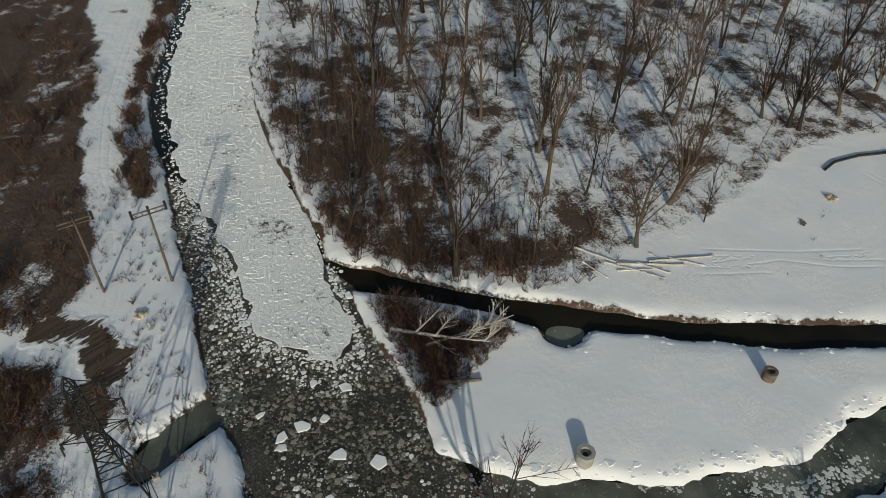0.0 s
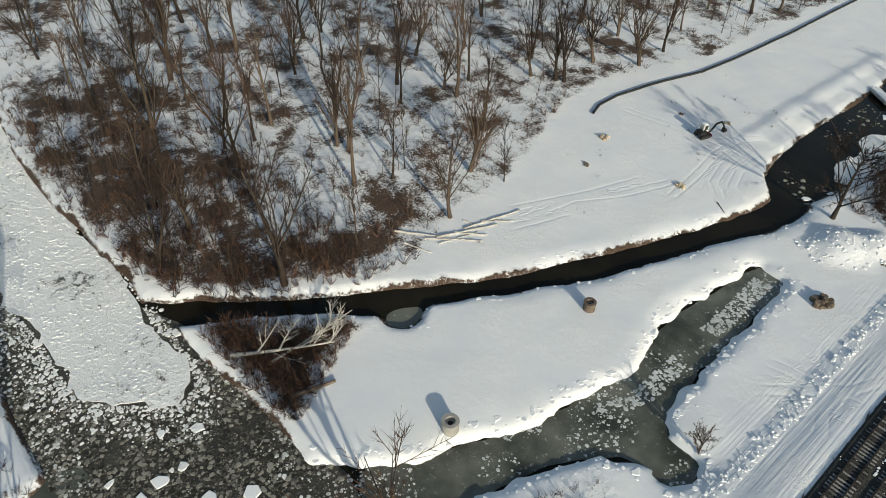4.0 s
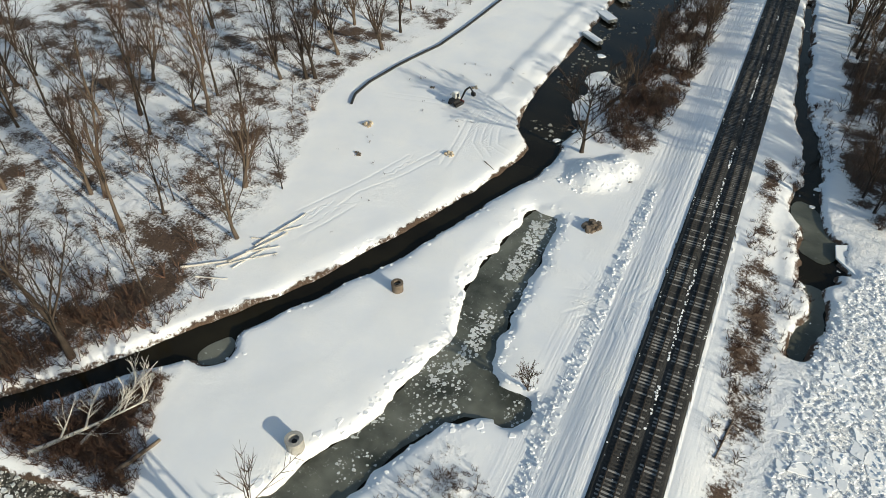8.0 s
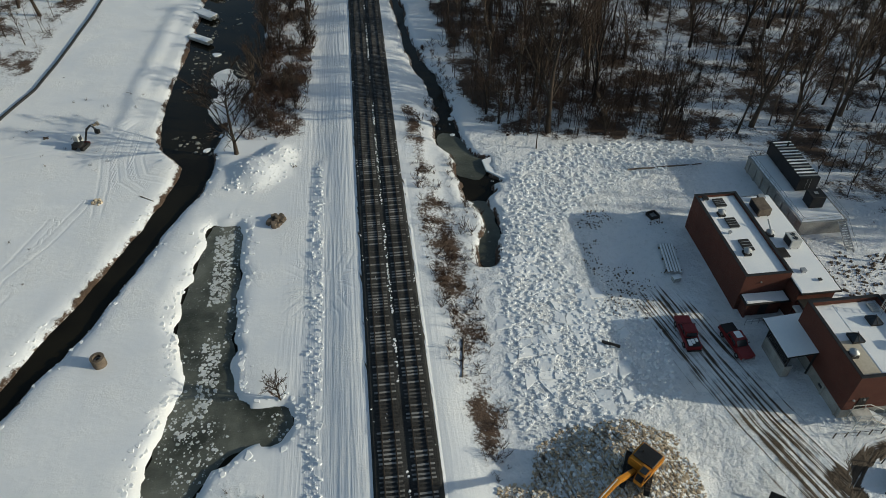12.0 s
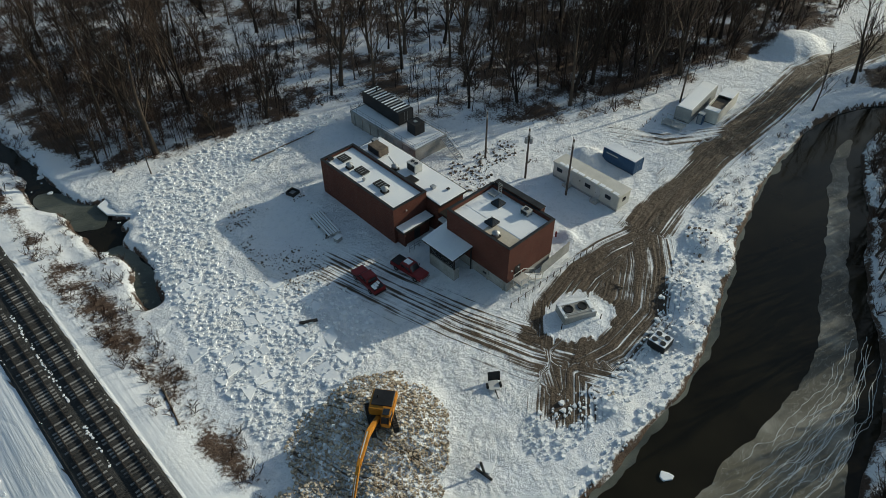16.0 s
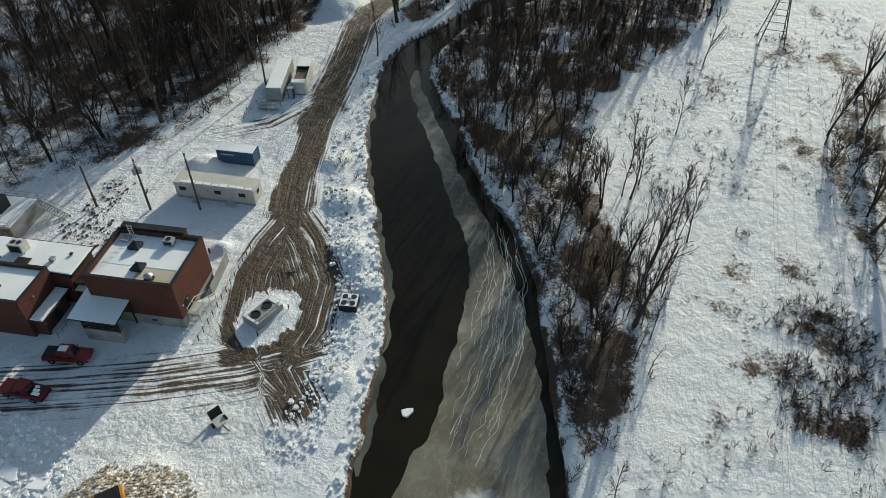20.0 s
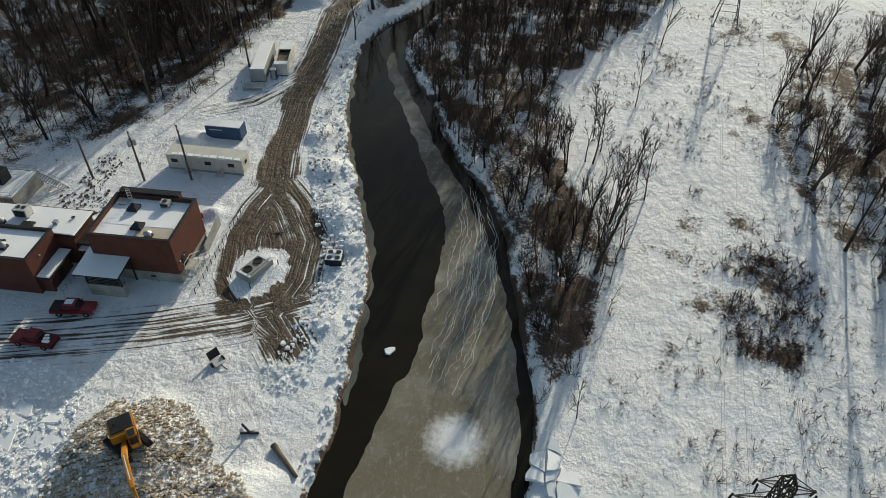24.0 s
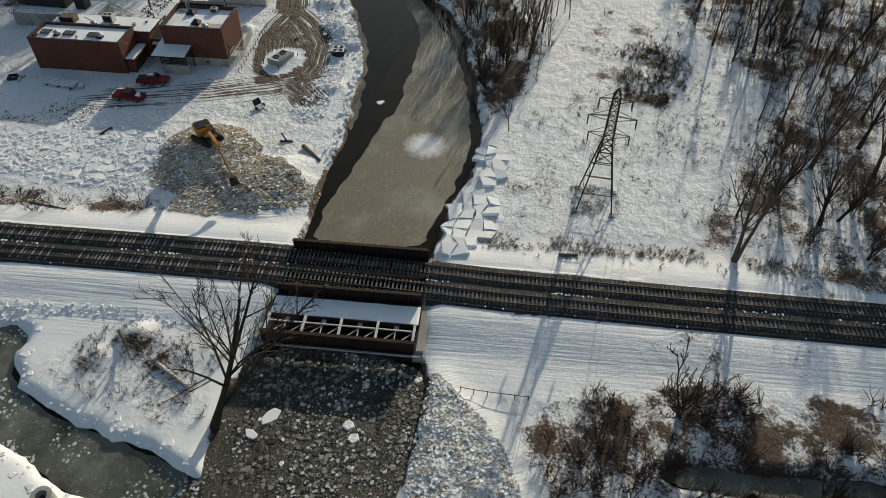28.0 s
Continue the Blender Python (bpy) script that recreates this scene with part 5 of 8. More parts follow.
tufts([(-90, 15.2), (-120, 11.6), (-170, 18.5), (-170, 16.5), (-140, 10.8), (-100, 12), (-80, 13)], 420, 1.2, "brown brush hanging over the river edge", 118, -0.4)
tufts([(15.8, -23.6), (22.8, -23.6), (22.8, -30.8), (15.8, -30.8)], 420, 0.5, "dark weeds round the pylon feet", 119, -0.5)

# ---- the railway ----
def swept(offset_z, profile, y0, y1, step_y, name, mat):
    """A section (x off the middle line, z) swept along the track."""
    ys = np.arange(y0, y1 + step_y / 2, step_y)
    V, F, n = [], [], len(profile)
    for y in ys:
        m = float(track_mid(y))
        V += [(m + px, y, offset_z + pz) for px, pz in profile]
    for i in range(len(ys) - 1):
        for k in range(n):
            a, b = i * n + k, i * n + (k + 1) % n
            F.append((a, b, b + n, a + n))
    F += [tuple(range(n))[::-1], tuple(range(len(V) - n, len(V)))]
    return mesh_of(name, V, F, mat)


SLEEPER_TOP = 1.19
track = thing("railway_track", 0, 0, 0, "double railway track with dark sleepers and dusted snow", "railway")
BALLAST_CUT = [(-4.1, 0.6), (-3.5, 1.07), (-3.2, 1.12), (-0.5, 1.12), (0, 1.04), (0.5, 1.12), (3.2, 1.12), (3.5, 1.07), (4.1, 0.6)]
for y0, y1 in ((-260, -3.8), (15.6, 400)):
    part("ballast", swept(0.0, BALLAST_CUT, y0, y1, 2.0, "ballast", M_BALLAST), None, track, "dark stone ballast dusted with snow")
for c in (-1.78, 1.78):
    for side in (-0.75, 0.75):
        w = c + side
        part("rail", swept(SLEEPER_TOP, [(w - 0.075, 0), (w - 0.02, 0.04), (w - 0.045, 0.13), (w - 0.045, 0.175), (w + 0.045, 0.175), (w + 0.045, 0.13), (w + 0.02, 0.04), (w + 0.075, 0)], -260, 400, 2.0, "rail", M_RAIL), None, track, "dark worn steel rail")


def sleeper_mesh():
    bm = boxed(-1.3, 1.3, -0.115, 0.115, -0.16, 0.0, 0.015)
    me = bpy.data.meshes.new("sleeper")
    bm.to_mesh(me), bm.free()
    me.materials.append(M_SLEEPER)
    return me


SLEEPER = sleeper_mesh()
rest_v, rest_f = [], []
pick = random.Random(12)
for c in (-1.78, 1.78):
    for k in range(700):
        y = -150 + k * 0.56
        at = pose(float(track_mid(y)) + c + pick.uniform(-.05, .05), y + pick.uniform(-.03, .03), SLEEPER_TOP, 0, 0, pick.uniform(-1, 1))
        if 16.5 < y < 100:
            part("sleeper", SLEEPER, None, track, at=at)
        else:
            base = len(rest_v)
            rest_v += [at @ Vector((sx * 1.3, sy * 0.115, sz)) for sz in (-0.16, 0) for sx, sy in ((-1, -1), (1, -1), (1, 1), (-1, 1))]
            rest_f += [tuple(base + i for i in f) for f in ((4, 5, 6, 7), (0, 1, 5, 4), (1, 2, 6, 5), (2, 3, 7, 6), (3, 0, 4, 7))]
rest = part("sleepers_beyond", mesh_of("sleepers_beyond", rest_v, rest_f, M_SLEEPER), None, track)
tagged(rest, kind="stuff")

# snow left between and beside the rails
V, F = [], []
pick = random.Random(13)
for k in range(1700):
    y = pick.uniform(-90, 190)
    lane = pick.choice((0, 0, 0, 0, -3.5, 3.5, -1.78, 1.78))
    if -3.5 < y < 15.3:
        continue
    if fbm(y, lane * 7, 6, 2, 3) < (-0.02 if lane == 0 else 0.12):
        continue
    blob(V, F, float(track_mid(y)) + lane + pick.gauss(0, 0.1), y, 1.05, pick.uniform(0.06, 0.24) * (0.8 if lane == 0 else 0.5), 0.08, pick)
solo("snow_patches", mesh_of("snow_patches", V, F, M_SNOW), None, "thin snow lying between the railway tracks", "snow", kind="stuff")


# ---- the two bridges ----
def bridge_abutment(y0, y1):
    bm = boxed(-11.6, 5.2, y0, y1, -1.6, 0.1, 0.06)
    box(bm, -11.0, 5.0, y0 + 0.35 if y0 > 5 else y0, y1 if y0 > 5 else y1 - 0.35, 0.1, 0.55, 0.03)
    return bm


abut = thing("bridge_abutments", -0.95, 0.15, 0, "weathered concrete abutments under the bridges", "abutment")
part("abutment", bridge_abutment(15.25, 16.6), M_CONCRETE, abut)
part("abutment", bridge_abutment(-4.8, -3.45), M_CONCRETE, abut)

span = thing("railway_bridge", -0.95, 0.15, 0, "rusty dark plate-girder railway bridge with open sleepers", "bridge")


def girder(x, y0, y1, z0, z1, parent, inward):
    """A plate girder: web, flanges and upright stiffeners."""
    part("web", boxed(x - 0.03, x + 0.03, y0, y1, z0, z1, 0.0), M_RUST, parent)
    part("top_flange", boxed(x - 0.24, x + 0.24, y0, y1, z1, z1 + 0.07, 0.01), M_RUST, parent)
    part("bottom_flange", boxed(x - 0.24, x + 0.24, y0, y1, z0 - 0.06, z0, 0.01), M_RUST, parent)
    n = int((y1 - y0) / 1.55)
    for k in range(n + 1):
        y = y0 + 0.1 + (y1 - y0 - 0.2) * k / n
        part("stiffener", boxed(x - 0.2, x + 0.2, y - 0.04, y + 0.04, z0, z1, 0.0), M_RUST, parent)


girder(4.75, -3.6, 15.45, 0.15, 2.35, span, -1)
girder(-3.35, -3.6, 15.45, 0.15, 2.25, span, 1)
for k in range(5):
    y = -3.0 + k * 4.5
    part("floor_beam", boxed(-3.3, 4.7, y - 0.2, y + 0.2, 0.2, 0.62, 0.01), M_RUST, span)
for x in (-1.55, -0.05, 2.1, 3.55):
    part("stringer", boxed(x - 0.12, x + 0.12, -3.6, 15.4, 0.62, 1.02, 0.01), M_RUST, span)
part("walkway", boxed(0.62, 1.35, -3.5, 15.4, 1.03, 1.08, 0.01), M_DARK_STEEL, span, "dark plank walkway between tracks")
for k, y in enumerate((-0.4, 3.6, 9.0, 13.0)):
    part("tie_plate", boxed(-2.6, -2.1, y - 0.06, y + 0.5, SLEEPER_TOP, SLEEPER_TOP + 0.03, 0.005), M_GALV, span, "pale plate dusted with snow")

old = thing("disused_bridge", -0.95, 0.15, 0, "old steel bridge, half snow-decked and half open lattice", "bridge")
girder(-11.0, -3.6, 15.6, 0.1, 2.1, old, 1)
part("deck", boxed(-7.3, -3.9, -3.8, 15.7, 0.55, 0.8, 0.02), M_RUST, old, "rusty steel deck plate")
part("edge_beam", boxed(-7.42, -7.3, -3.6, 15.6, 0.2, 1.0, 0.01), M_DARK_STEEL, old)
for k in range(5):
    y = -3.3 + k * 4.68
    part("cross_beam", boxed(-10.9, -7.4, y - 0.16, y + 0.16, 0.9, 1.25, 0.02), M_PALE_STEEL, old, "pale snow-dusted cross beam")
for k in range(4):
    y0, y1 = -3.3 + k * 4.68 + 0.16, -3.3 + (k + 1) * 4.68 - 0.16
    part("stringer", boxed(-8.6, -8.4, y0, y1, 0.92, 1.12, 0.01), M_PALE_STEEL, old)
    mid = (y0 + y1) / 2
    part("strut", barred((-8.6, mid, 0.9), (-10.8, mid, 0.9), 0.14), M_PALE_STEEL, old)
    part("brace", barred((-8.6, mid, 0.85), (-10.8, y1, 0.85), 0.12), M_PALE_STEEL, old)
    part("brace", barred((-8.6, y0, 0.85), (-10.8, mid, 0.85), 0.12), M_PALE_STEEL, old)
    part("gusset", boxed(-8.0, -7.45, mid - 0.3, mid + 0.3, 0.6, 0.66, 0.01), M_GALV, old)
part("pipe", barred((-11.75, -4.4, 0.25), (-11.75, 16.2, 0.25), 0.22, sides=10), M_GALV, old, "grey pipe along the girder")
part("pipe", barred((-11.45, -4.4, 0.05), (-11.45, 16.2, 0.05), 0.16, sides=10), M_GALV, old, "grey pipe along the girder")
for k in range(4):
    part("post", barred((-4.05, -2.0 + k * 5.2, 0.8), (-4.05, -2.0 + k * 5.2, 1.75), 0.09), M_DARK_STEEL, old)


def snow_cap(x0, x1, y0, y1, z, label, seed=0, thick=0.14, on=""):
    """Snow lying on a flat top, with a soft, uneven rim."""
    p = ragged([(x0, y0), (x1, y0), (x1, y1), (x0, y1)], 0.5, 0.1, seed, 0)
    bm = bmesh.new()
    f = bm.faces.new([bm.verts.new((x, y, z)) for x, y in p])
    f.normal_update()
    if f.normal.z < 0:
        f.normal_flip()
    up = bmesh.ops.extrude_face_region(bm, geom=[f])
    vs = [v for v in up["geom"] if isinstance(v, bmesh.types.BMVert)]
    c = Vector(((x0 + x1) / 2, (y0 + y1) / 2, 0))
    for v in vs:
        v.co.z += thick * (0.8 + 0.4 * random.Random(seed + len(p)).random())
        v.co.x += (c.x - v.co.x) * 0.04
        v.co.y += (c.y - v.co.y) * 0.03
    bmesh.ops.recalc_face_normals(bm, faces=bm.faces)
    bmesh.ops.triangulate(bm, faces=[q for q in bm.faces if len(q.verts) > 4])
    return solo("snow_cover", bm, M_SNOW, label, "snow")


snow_cap(-8.2, -5.2, -3.5, 15.7, 0.8, "smooth snow lying on the old bridge deck", 3)

# ---- the brick pumping station ----
def walled(parent, x0, x1, y0, y1, z0, z1, roof_z, coping=M_BLACK, mat=None, thick=0.3):
    """Four walls with a parapet, its coping and a recessed roof slab."""
    mat = mat or M_BRICK
    for a in ((x0, x1, y0, y0 + thick), (x0, x1, y1 - thick, y1), (x0, x0 + thick, y0 + thick, y1 - thick), (x1 - thick, x1, y0 + thick, y1 - thick)):
        w = part("wall", boxed(*a, z0, z1, 0.0), mat, parent)
        part("coping", boxed(a[0] - 0.06, a[1] + 0.06, a[2] - (0.06 if a[3] - a[2] < 1 else 0), a[3] + (0.06 if a[3] - a[2] < 1 else 0), z1 + 0.003, z1 + 0.09, 0.01), coping, w, "dark metal coping")
    part("roof", boxed(x0 + thick, x1 - thick, y0 + thick, y1 - thick, roof_z - 0.25, roof_z, 0.0), M_ROOF, parent, "tan flat roof membrane")


def hatch(name, x, y, z, w, l, h, mat, label, lidded=True):
    """A low roof hatch: a kerb and a lid."""
    t = thing(name, x, y, z, label, "roof hatch")
    part("kerb", boxed(-w / 2, w / 2, -l / 2, l / 2, 0, h * 0.6, 0.02), M_GALV, t)
    part("lid", boxed(-w / 2 - 0.06, w / 2 + 0.06, -l / 2 - 0.06, l / 2 + 0.06, h * 0.6, h, 0.03), mat, t)
    if lidded:
        for k in range(3):
            part("rib", boxed(-w / 2, w / 2, -l / 2 + l * (k + 1) / 4 - 0.03, -l / 2 + l * (k + 1) / 4 + 0.03, h, h + 0.04, 0), M_GALV, t)
    return t


def roof_fan(x, y, z, label="round galvanised roof fan with a domed cap"):
    t = thing("roof_fan", x, y, z, label, "roof fan")
    part("base", boxed(-0.5, 0.5, -0.5, 0.5, 0, 0.35, 0.03), M_DARK_STEEL, t)
    bm = bmesh.new()
    bmesh.ops.create_cone(bm, cap_ends=True, segments=16, radius1=0.42, radius2=0.36, depth=0.4, matrix=Matrix.Translation((0, 0, 0.55)))
    part("drum", bm, M_GALV, t)
    bm = bmesh.new()
    bmesh.ops.create_cone(bm, cap_ends=True, segments=16, radius1=0.58, radius2=0.15, depth=0.3, matrix=Matrix.Translation((0, 0, 0.9)))
    part("cap", bm, M_GALV, t)


def roof_unit(x, y, z, w, l, h, label, mat, fans=2):
    """A roof-top air unit: casing on rails with fans in its top."""
    t = thing("air_unit", x, y, z, label, "air conditioner")
    for s in (-1, 1):
        part("rail", boxed(s * w * 0.35 - 0.06, s * w * 0.35 + 0.06, -l / 2, l / 2, 0, 0.16, 0.01), M_DARK_STEEL, t)
    part("casing", boxed(-w / 2, w / 2, -l / 2, l / 2, 0.16, h, 0.03), mat, t)
    part("grille", boxed(-w / 2 - 0.02, -w / 2, -l * 0.4, l * 0.4, 0.3, h - 0.15, 0), M_BLACK, t)
    for k in range(fans):
        bm = bmesh.new()
        ring(bm, 0.24, 0.32, h, h + 0.07, 16, Matrix.Translation((0, (k - (fans - 1) / 2) * 0.8, 0)))
        part("fan_ring", bm, M_BLACK, t)
        bm = bmesh.new()
        for b in range(4):
            box(bm, 0.02, 0.24, -0.05, 0.05, h + 0.02, h + 0.035, 0, Matrix.Translation((0, (k - (fans - 1) / 2) * 0.8, 0)) @ Matrix.Rotation(b * math.pi / 2, 4, "Z"))
        part("fan_blades", bm, M_BLACK, t)


def skylight(x, y, z, s=1.5):
    """A pyramid skylight frame with glass."""
    t = thing("pyramid_skylight", x, y, z, "pyramid skylight with a dark frame", "skylight")
    part("kerb", boxed(-s / 2, s / 2, -s / 2, s / 2, 0, 0.3, 0.02), M_DARK_STEEL, t)
    c = [(-s / 2, -s / 2), (s / 2, -s / 2), (s / 2, s / 2), (-s / 2, s / 2)]
    for k in range(4):
        (ax, ay), (bx, by) = c[k], c[(k + 1) % 4]
        part("hip", barred((ax, ay, 0.3), (0, 0, 1.0), 0.08), M_DARK_STEEL, t)
        part("bar", barred(((ax + bx) / 2, (ay + by) / 2, 0.3), (0, 0, 1.0), 0.05), M_DARK_STEEL, t)
        me = mesh_of("pane", [(ax * .96, ay * .96, 0.3), (bx * .96, by * .96, 0.3), (0, 0, 0.97)], [(0, 1, 2)], M_GLASS)
        part("pane", me, None, t)


GROUP = "brick pumping station"
hall = thing("brick_hall", 0, 0, 0, "long windowless red brick hall with a parapet", "building", group=GROUP)
walled(hall, 46.7, 53.1, 58.8, 76.3, -0.6, 6.25, 5.85)
part("lamp", boxed(49.0, 49.2, 58.62, 58.8, 4.9, 5.1, 0.02), M_GALV, hall)
snow_cap(47.05, 52.75, 59.15, 75.95, 5.85, "thin snow on the brick hall roof", 5, 0.06)
for x, y, w, l in ((49.7, 74.2, 1.5, 1.7), (49.6, 69.6, 1.4, 2.0), (49.5, 64.8, 1.4, 2.2)):
    hatch("roof_hatch", x, y, 5.9, w, l, 0.35, M_DARK_STEEL, "dark ribbed roof hatch clear of snow")
roof_fan(48.9, 71.7, 5.9), roof_fan(48.9, 63.3, 5.9)
hatch("roof_vent", 48.0, 75.4, 5.9, 0.7, 0.7, 0.45, M_DARK_STEEL, "small dark square roof vent", False)
hatch("roof_vent", 48.4, 67.6, 5.9, 0.3, 0.3, 0.5, M_GALV, "small round-topped roof vent pipe", False)

low = thing("low_brick_wing", 0, 0, 0, "low brick wing with an overhanging flat roof", "building", group=GROUP)
for a in ((53.1, 58.2, 56.2, 56.5), (57.9, 58.2, 56.5, 75.9), (53.1, 57.9, 75.6, 75.9), (53.1, 53.4, 56.5, 58.8)):
    part("wall", boxed(*a, -0.6, 5.05, 0), M_BRICK, low)
part("roof", boxed(53.12, 58.7, 55.7, 76.2, 5.05, 5.3, 0.02), M_DARK_STEEL, low, "flat roof slab with a dark edge")
snow_cap(53.2, 58.55, 55.85, 76.05, 5.3, "snow on the low wing roof", 6, 0.08)
roof_unit(55.3, 72.6, 5.36, 1.9, 2.9, 1.35, "dark brown roof-top air unit", M_LOG, 0)
roof_unit(56.3, 65.0, 5.36, 1.5, 2.0, 1.5, "pale roof-top air unit with two fans", M_PALE_STEEL, 2)
roof_unit(56.5, 74.8, 5.36, 0.9, 0.9, 1.0, "small grey roof air unit", M_GALV, 0)
roof_fan(54.2, 67.2, 5.36), hatch("roof_vent", 55.2, 59.6, 5.36, 0.6, 0.6, 0.5, M_GALV, "grey mushroom roof vent", False)
hatch("roof_vent", 56.6, 57.8, 5.36, 0.35, 0.35, 0.3, M_DARK_STEEL, "small dark roof drain vent", False)
hatch("roof_curb", 54.2, 63.3, 5.36, 1.3, 1.8, 0.3, M_DARK_STEEL, "dark bare roof patch beside a duct", False)
part("duct", barred((54.2, 67.2, 6.3), (54.2, 68.6, 7.1), 0.22, sides=8), M_GALV, low)

porch = thing("entrance_canopy", 0, 0, 0, "brick entrance bay under a snow-covered canopy", "building", group=GROUP)
part("wall", boxed(47.3, 47.6, 57.2, 58.78, -0.6, 2.7, 0), M_BRICK, porch)
part("wall", boxed(47.6, 52.4, 57.5, 58.0, -0.6, 2.7, 0), M_BRICK, porch)
part("roof", boxed(46.8, 53.0, 56.8, 58.78, 2.7, 2.95, 0.02), M_DARK_STEEL, porch)
snow_cap(46.95, 52.85, 56.95, 58.7, 2.95, "snow on the entrance canopy", 7, 0.12)
part("door", boxed(49.4, 50.5, 57.44, 57.5, 0.0, 2.05, 0.01), M_DARK_STEEL, porch, "dark steel door")
for k in range(7):
    part("railing_post", barred((47.0 + k * 0.95, 55.9, -0.1), (47.0 + k * 0.95, 55.9, 1.05), 0.06), M_GALV, porch)
part("rail", barred((47.0, 55.9, 1.05), (52.7, 55.9, 1.05), 0.06), M_GALV, porch)
part("rail", barred((47.0, 55.9, 0.55), (52.7, 55.9, 0.55), 0.05), M_GALV, porch)

link = thing("brick_link", 0, 0, 0, "low dark passage joining the brick buildings", "building", group=GROUP)
part("wall", boxed(53.4, 53.7, 52.4, 56.2, -0.6, 3.6, 0), M_BRICK, link)
part("wall", boxed(57.4, 57.7, 52.4, 56.2, -0.6, 3.6, 0), M_BRICK, link)
part("roof", boxed(53.3, 57.8, 52.42, 56.18, 3.6, 3.8, 0.01), M_DARK_STEEL, link)
part("hood", boxed(52.4, 53.35, 54.2, 55.6, 3.2, 3.4, 0.02), M_PALE_STEEL, link, "pale flat hood")

tower = thing("brick_pump_house", 0, 0, 0, "tall square red brick pump house on a concrete base", "building", group=GROUP)
walled(tower, 51.2, 60.4, 40.6, 52.4, 1.7, 7.75, 7.1)
part("base", boxed(51.26, 60.34, 40.66, 52.34, -0.8, 1.7, 0.01), M_CONCRETE, tower, "stained grey concrete base")
for y in (41.2, 44.2, 47.2):
    part("pilaster", boxed(51.1, 51.26, y - 0.12, y + 0.12, -0.6, 1.7, 0.01), M_CONCRETE, tower)
part("vent", boxed(51.16, 51.26, 44.3, 45.1, 0.7, 1.0, 0.01), M_BLACK, tower)
part("wall", boxed(60.4, 61.3, 43.2, 52.0, -0.6, 8.0, 0), M_BRICK, tower)
part("coping", boxed(60.34, 61.4, 43.1, 52.1, 8.0, 8.08, 0.01), M_BLACK, tower)
for k, (x, y) in enumerate(((51.9, 40.5), (53.2, 40.5))):
    part("flood_light", boxed(x - 0.12, x + 0.12, y - 0.1, y + 0.12, 3.5, 3.7, 0.02), M_GALV, tower)
part("door", boxed(52.6, 53.7, 40.54, 40.6, 1.8, 3.9, 0.01), M_DARK_STEEL, tower, "dark steel side door")
bm = bmesh.new()
for k in range(9):
    bar(bm, (59.3, 49.6, 7.0 + k * 0.3), (59.3, 50.2, 7.0 + k * 0.3), 0.04)
bar(bm, (59.3, 49.6, 7.1), (59.3, 49.6, 9.4), 0.05), bar(bm, (59.3, 50.2, 7.1), (59.3, 50.2, 9.4), 0.05)
part("ladder", bm, M_PALE_STEEL, tower, "pale roof access ladder")
snow_cap(54.3, 60.05, 41.2, 52.05, 7.1, "thin snow half covering the pump house roof", 8, 0.05)
snow_cap(51.6, 54.28, 46.4, 52.0, 7.1, "thin snow beside a bare tan roof patch", 10, 0.05)
skylight(54.1, 46.5, 7.15), skylight(57.8, 48.8, 7.15)
roof_unit(59.0, 44.6, 7.15, 1.1, 1.3, 0.9, "small roof air unit dusted with snow", M_GREY, 1)
roof_fan(52.4, 44.2, 7.1, "short dark roof vent stack")
hatch("roof_hatch", 58.9, 50.8, 7.15, 1.0, 1.2, 0.3, M_GREY, "grey low roof hatch")

shed = thing("loading_porch", 0, 0, 0, "loading porch with a snowy sloping roof and pale walls", "porch", group=GROUP)
part("wall", boxed(47.6, 47.85, 47.2, 52.2, -0.6, 1.9, 0.01), M_CONCRETE, shed, "pale concrete wall")
part("wall", boxed(47.85, 48.6, 47.2, 47.45, -0.6, 1.9, 0.01), M_CONCRETE, shed)
for x, y in ((47.7, 47.3), (47.7, 52.1), (51.0, 47.3), (51.0, 52.1)):
    part("post", boxed(x - 0.09, x + 0.09, y - 0.09, y + 0.09, -0.4, 3.8, 0.01), M_DARK_STEEL, shed)
for k in range(6):
    part("slat", boxed(47.62, 47.7, 47.5, 52.0, 2.1 + 0.28 * k, 2.25 + 0.28 * k, 0), M_DARK_STEEL, shed)
part("roof", boxed(-2.95, 2.95, -3.25, 3.25, -0.12, 0.06, 0.02, pose(50.2, 50.4, 3.95, 0, -5)), M_DARK_STEEL, shed, "dark framed roof sheet")
part("roof_snow", boxed(-2.9, 2.9, -3.2, 3.2, 0.064, 0.16, 0.04, pose(50.2, 50.4, 3.95, 0, -5)), M_SNOW, shed, "smooth snow on the sloping roof")

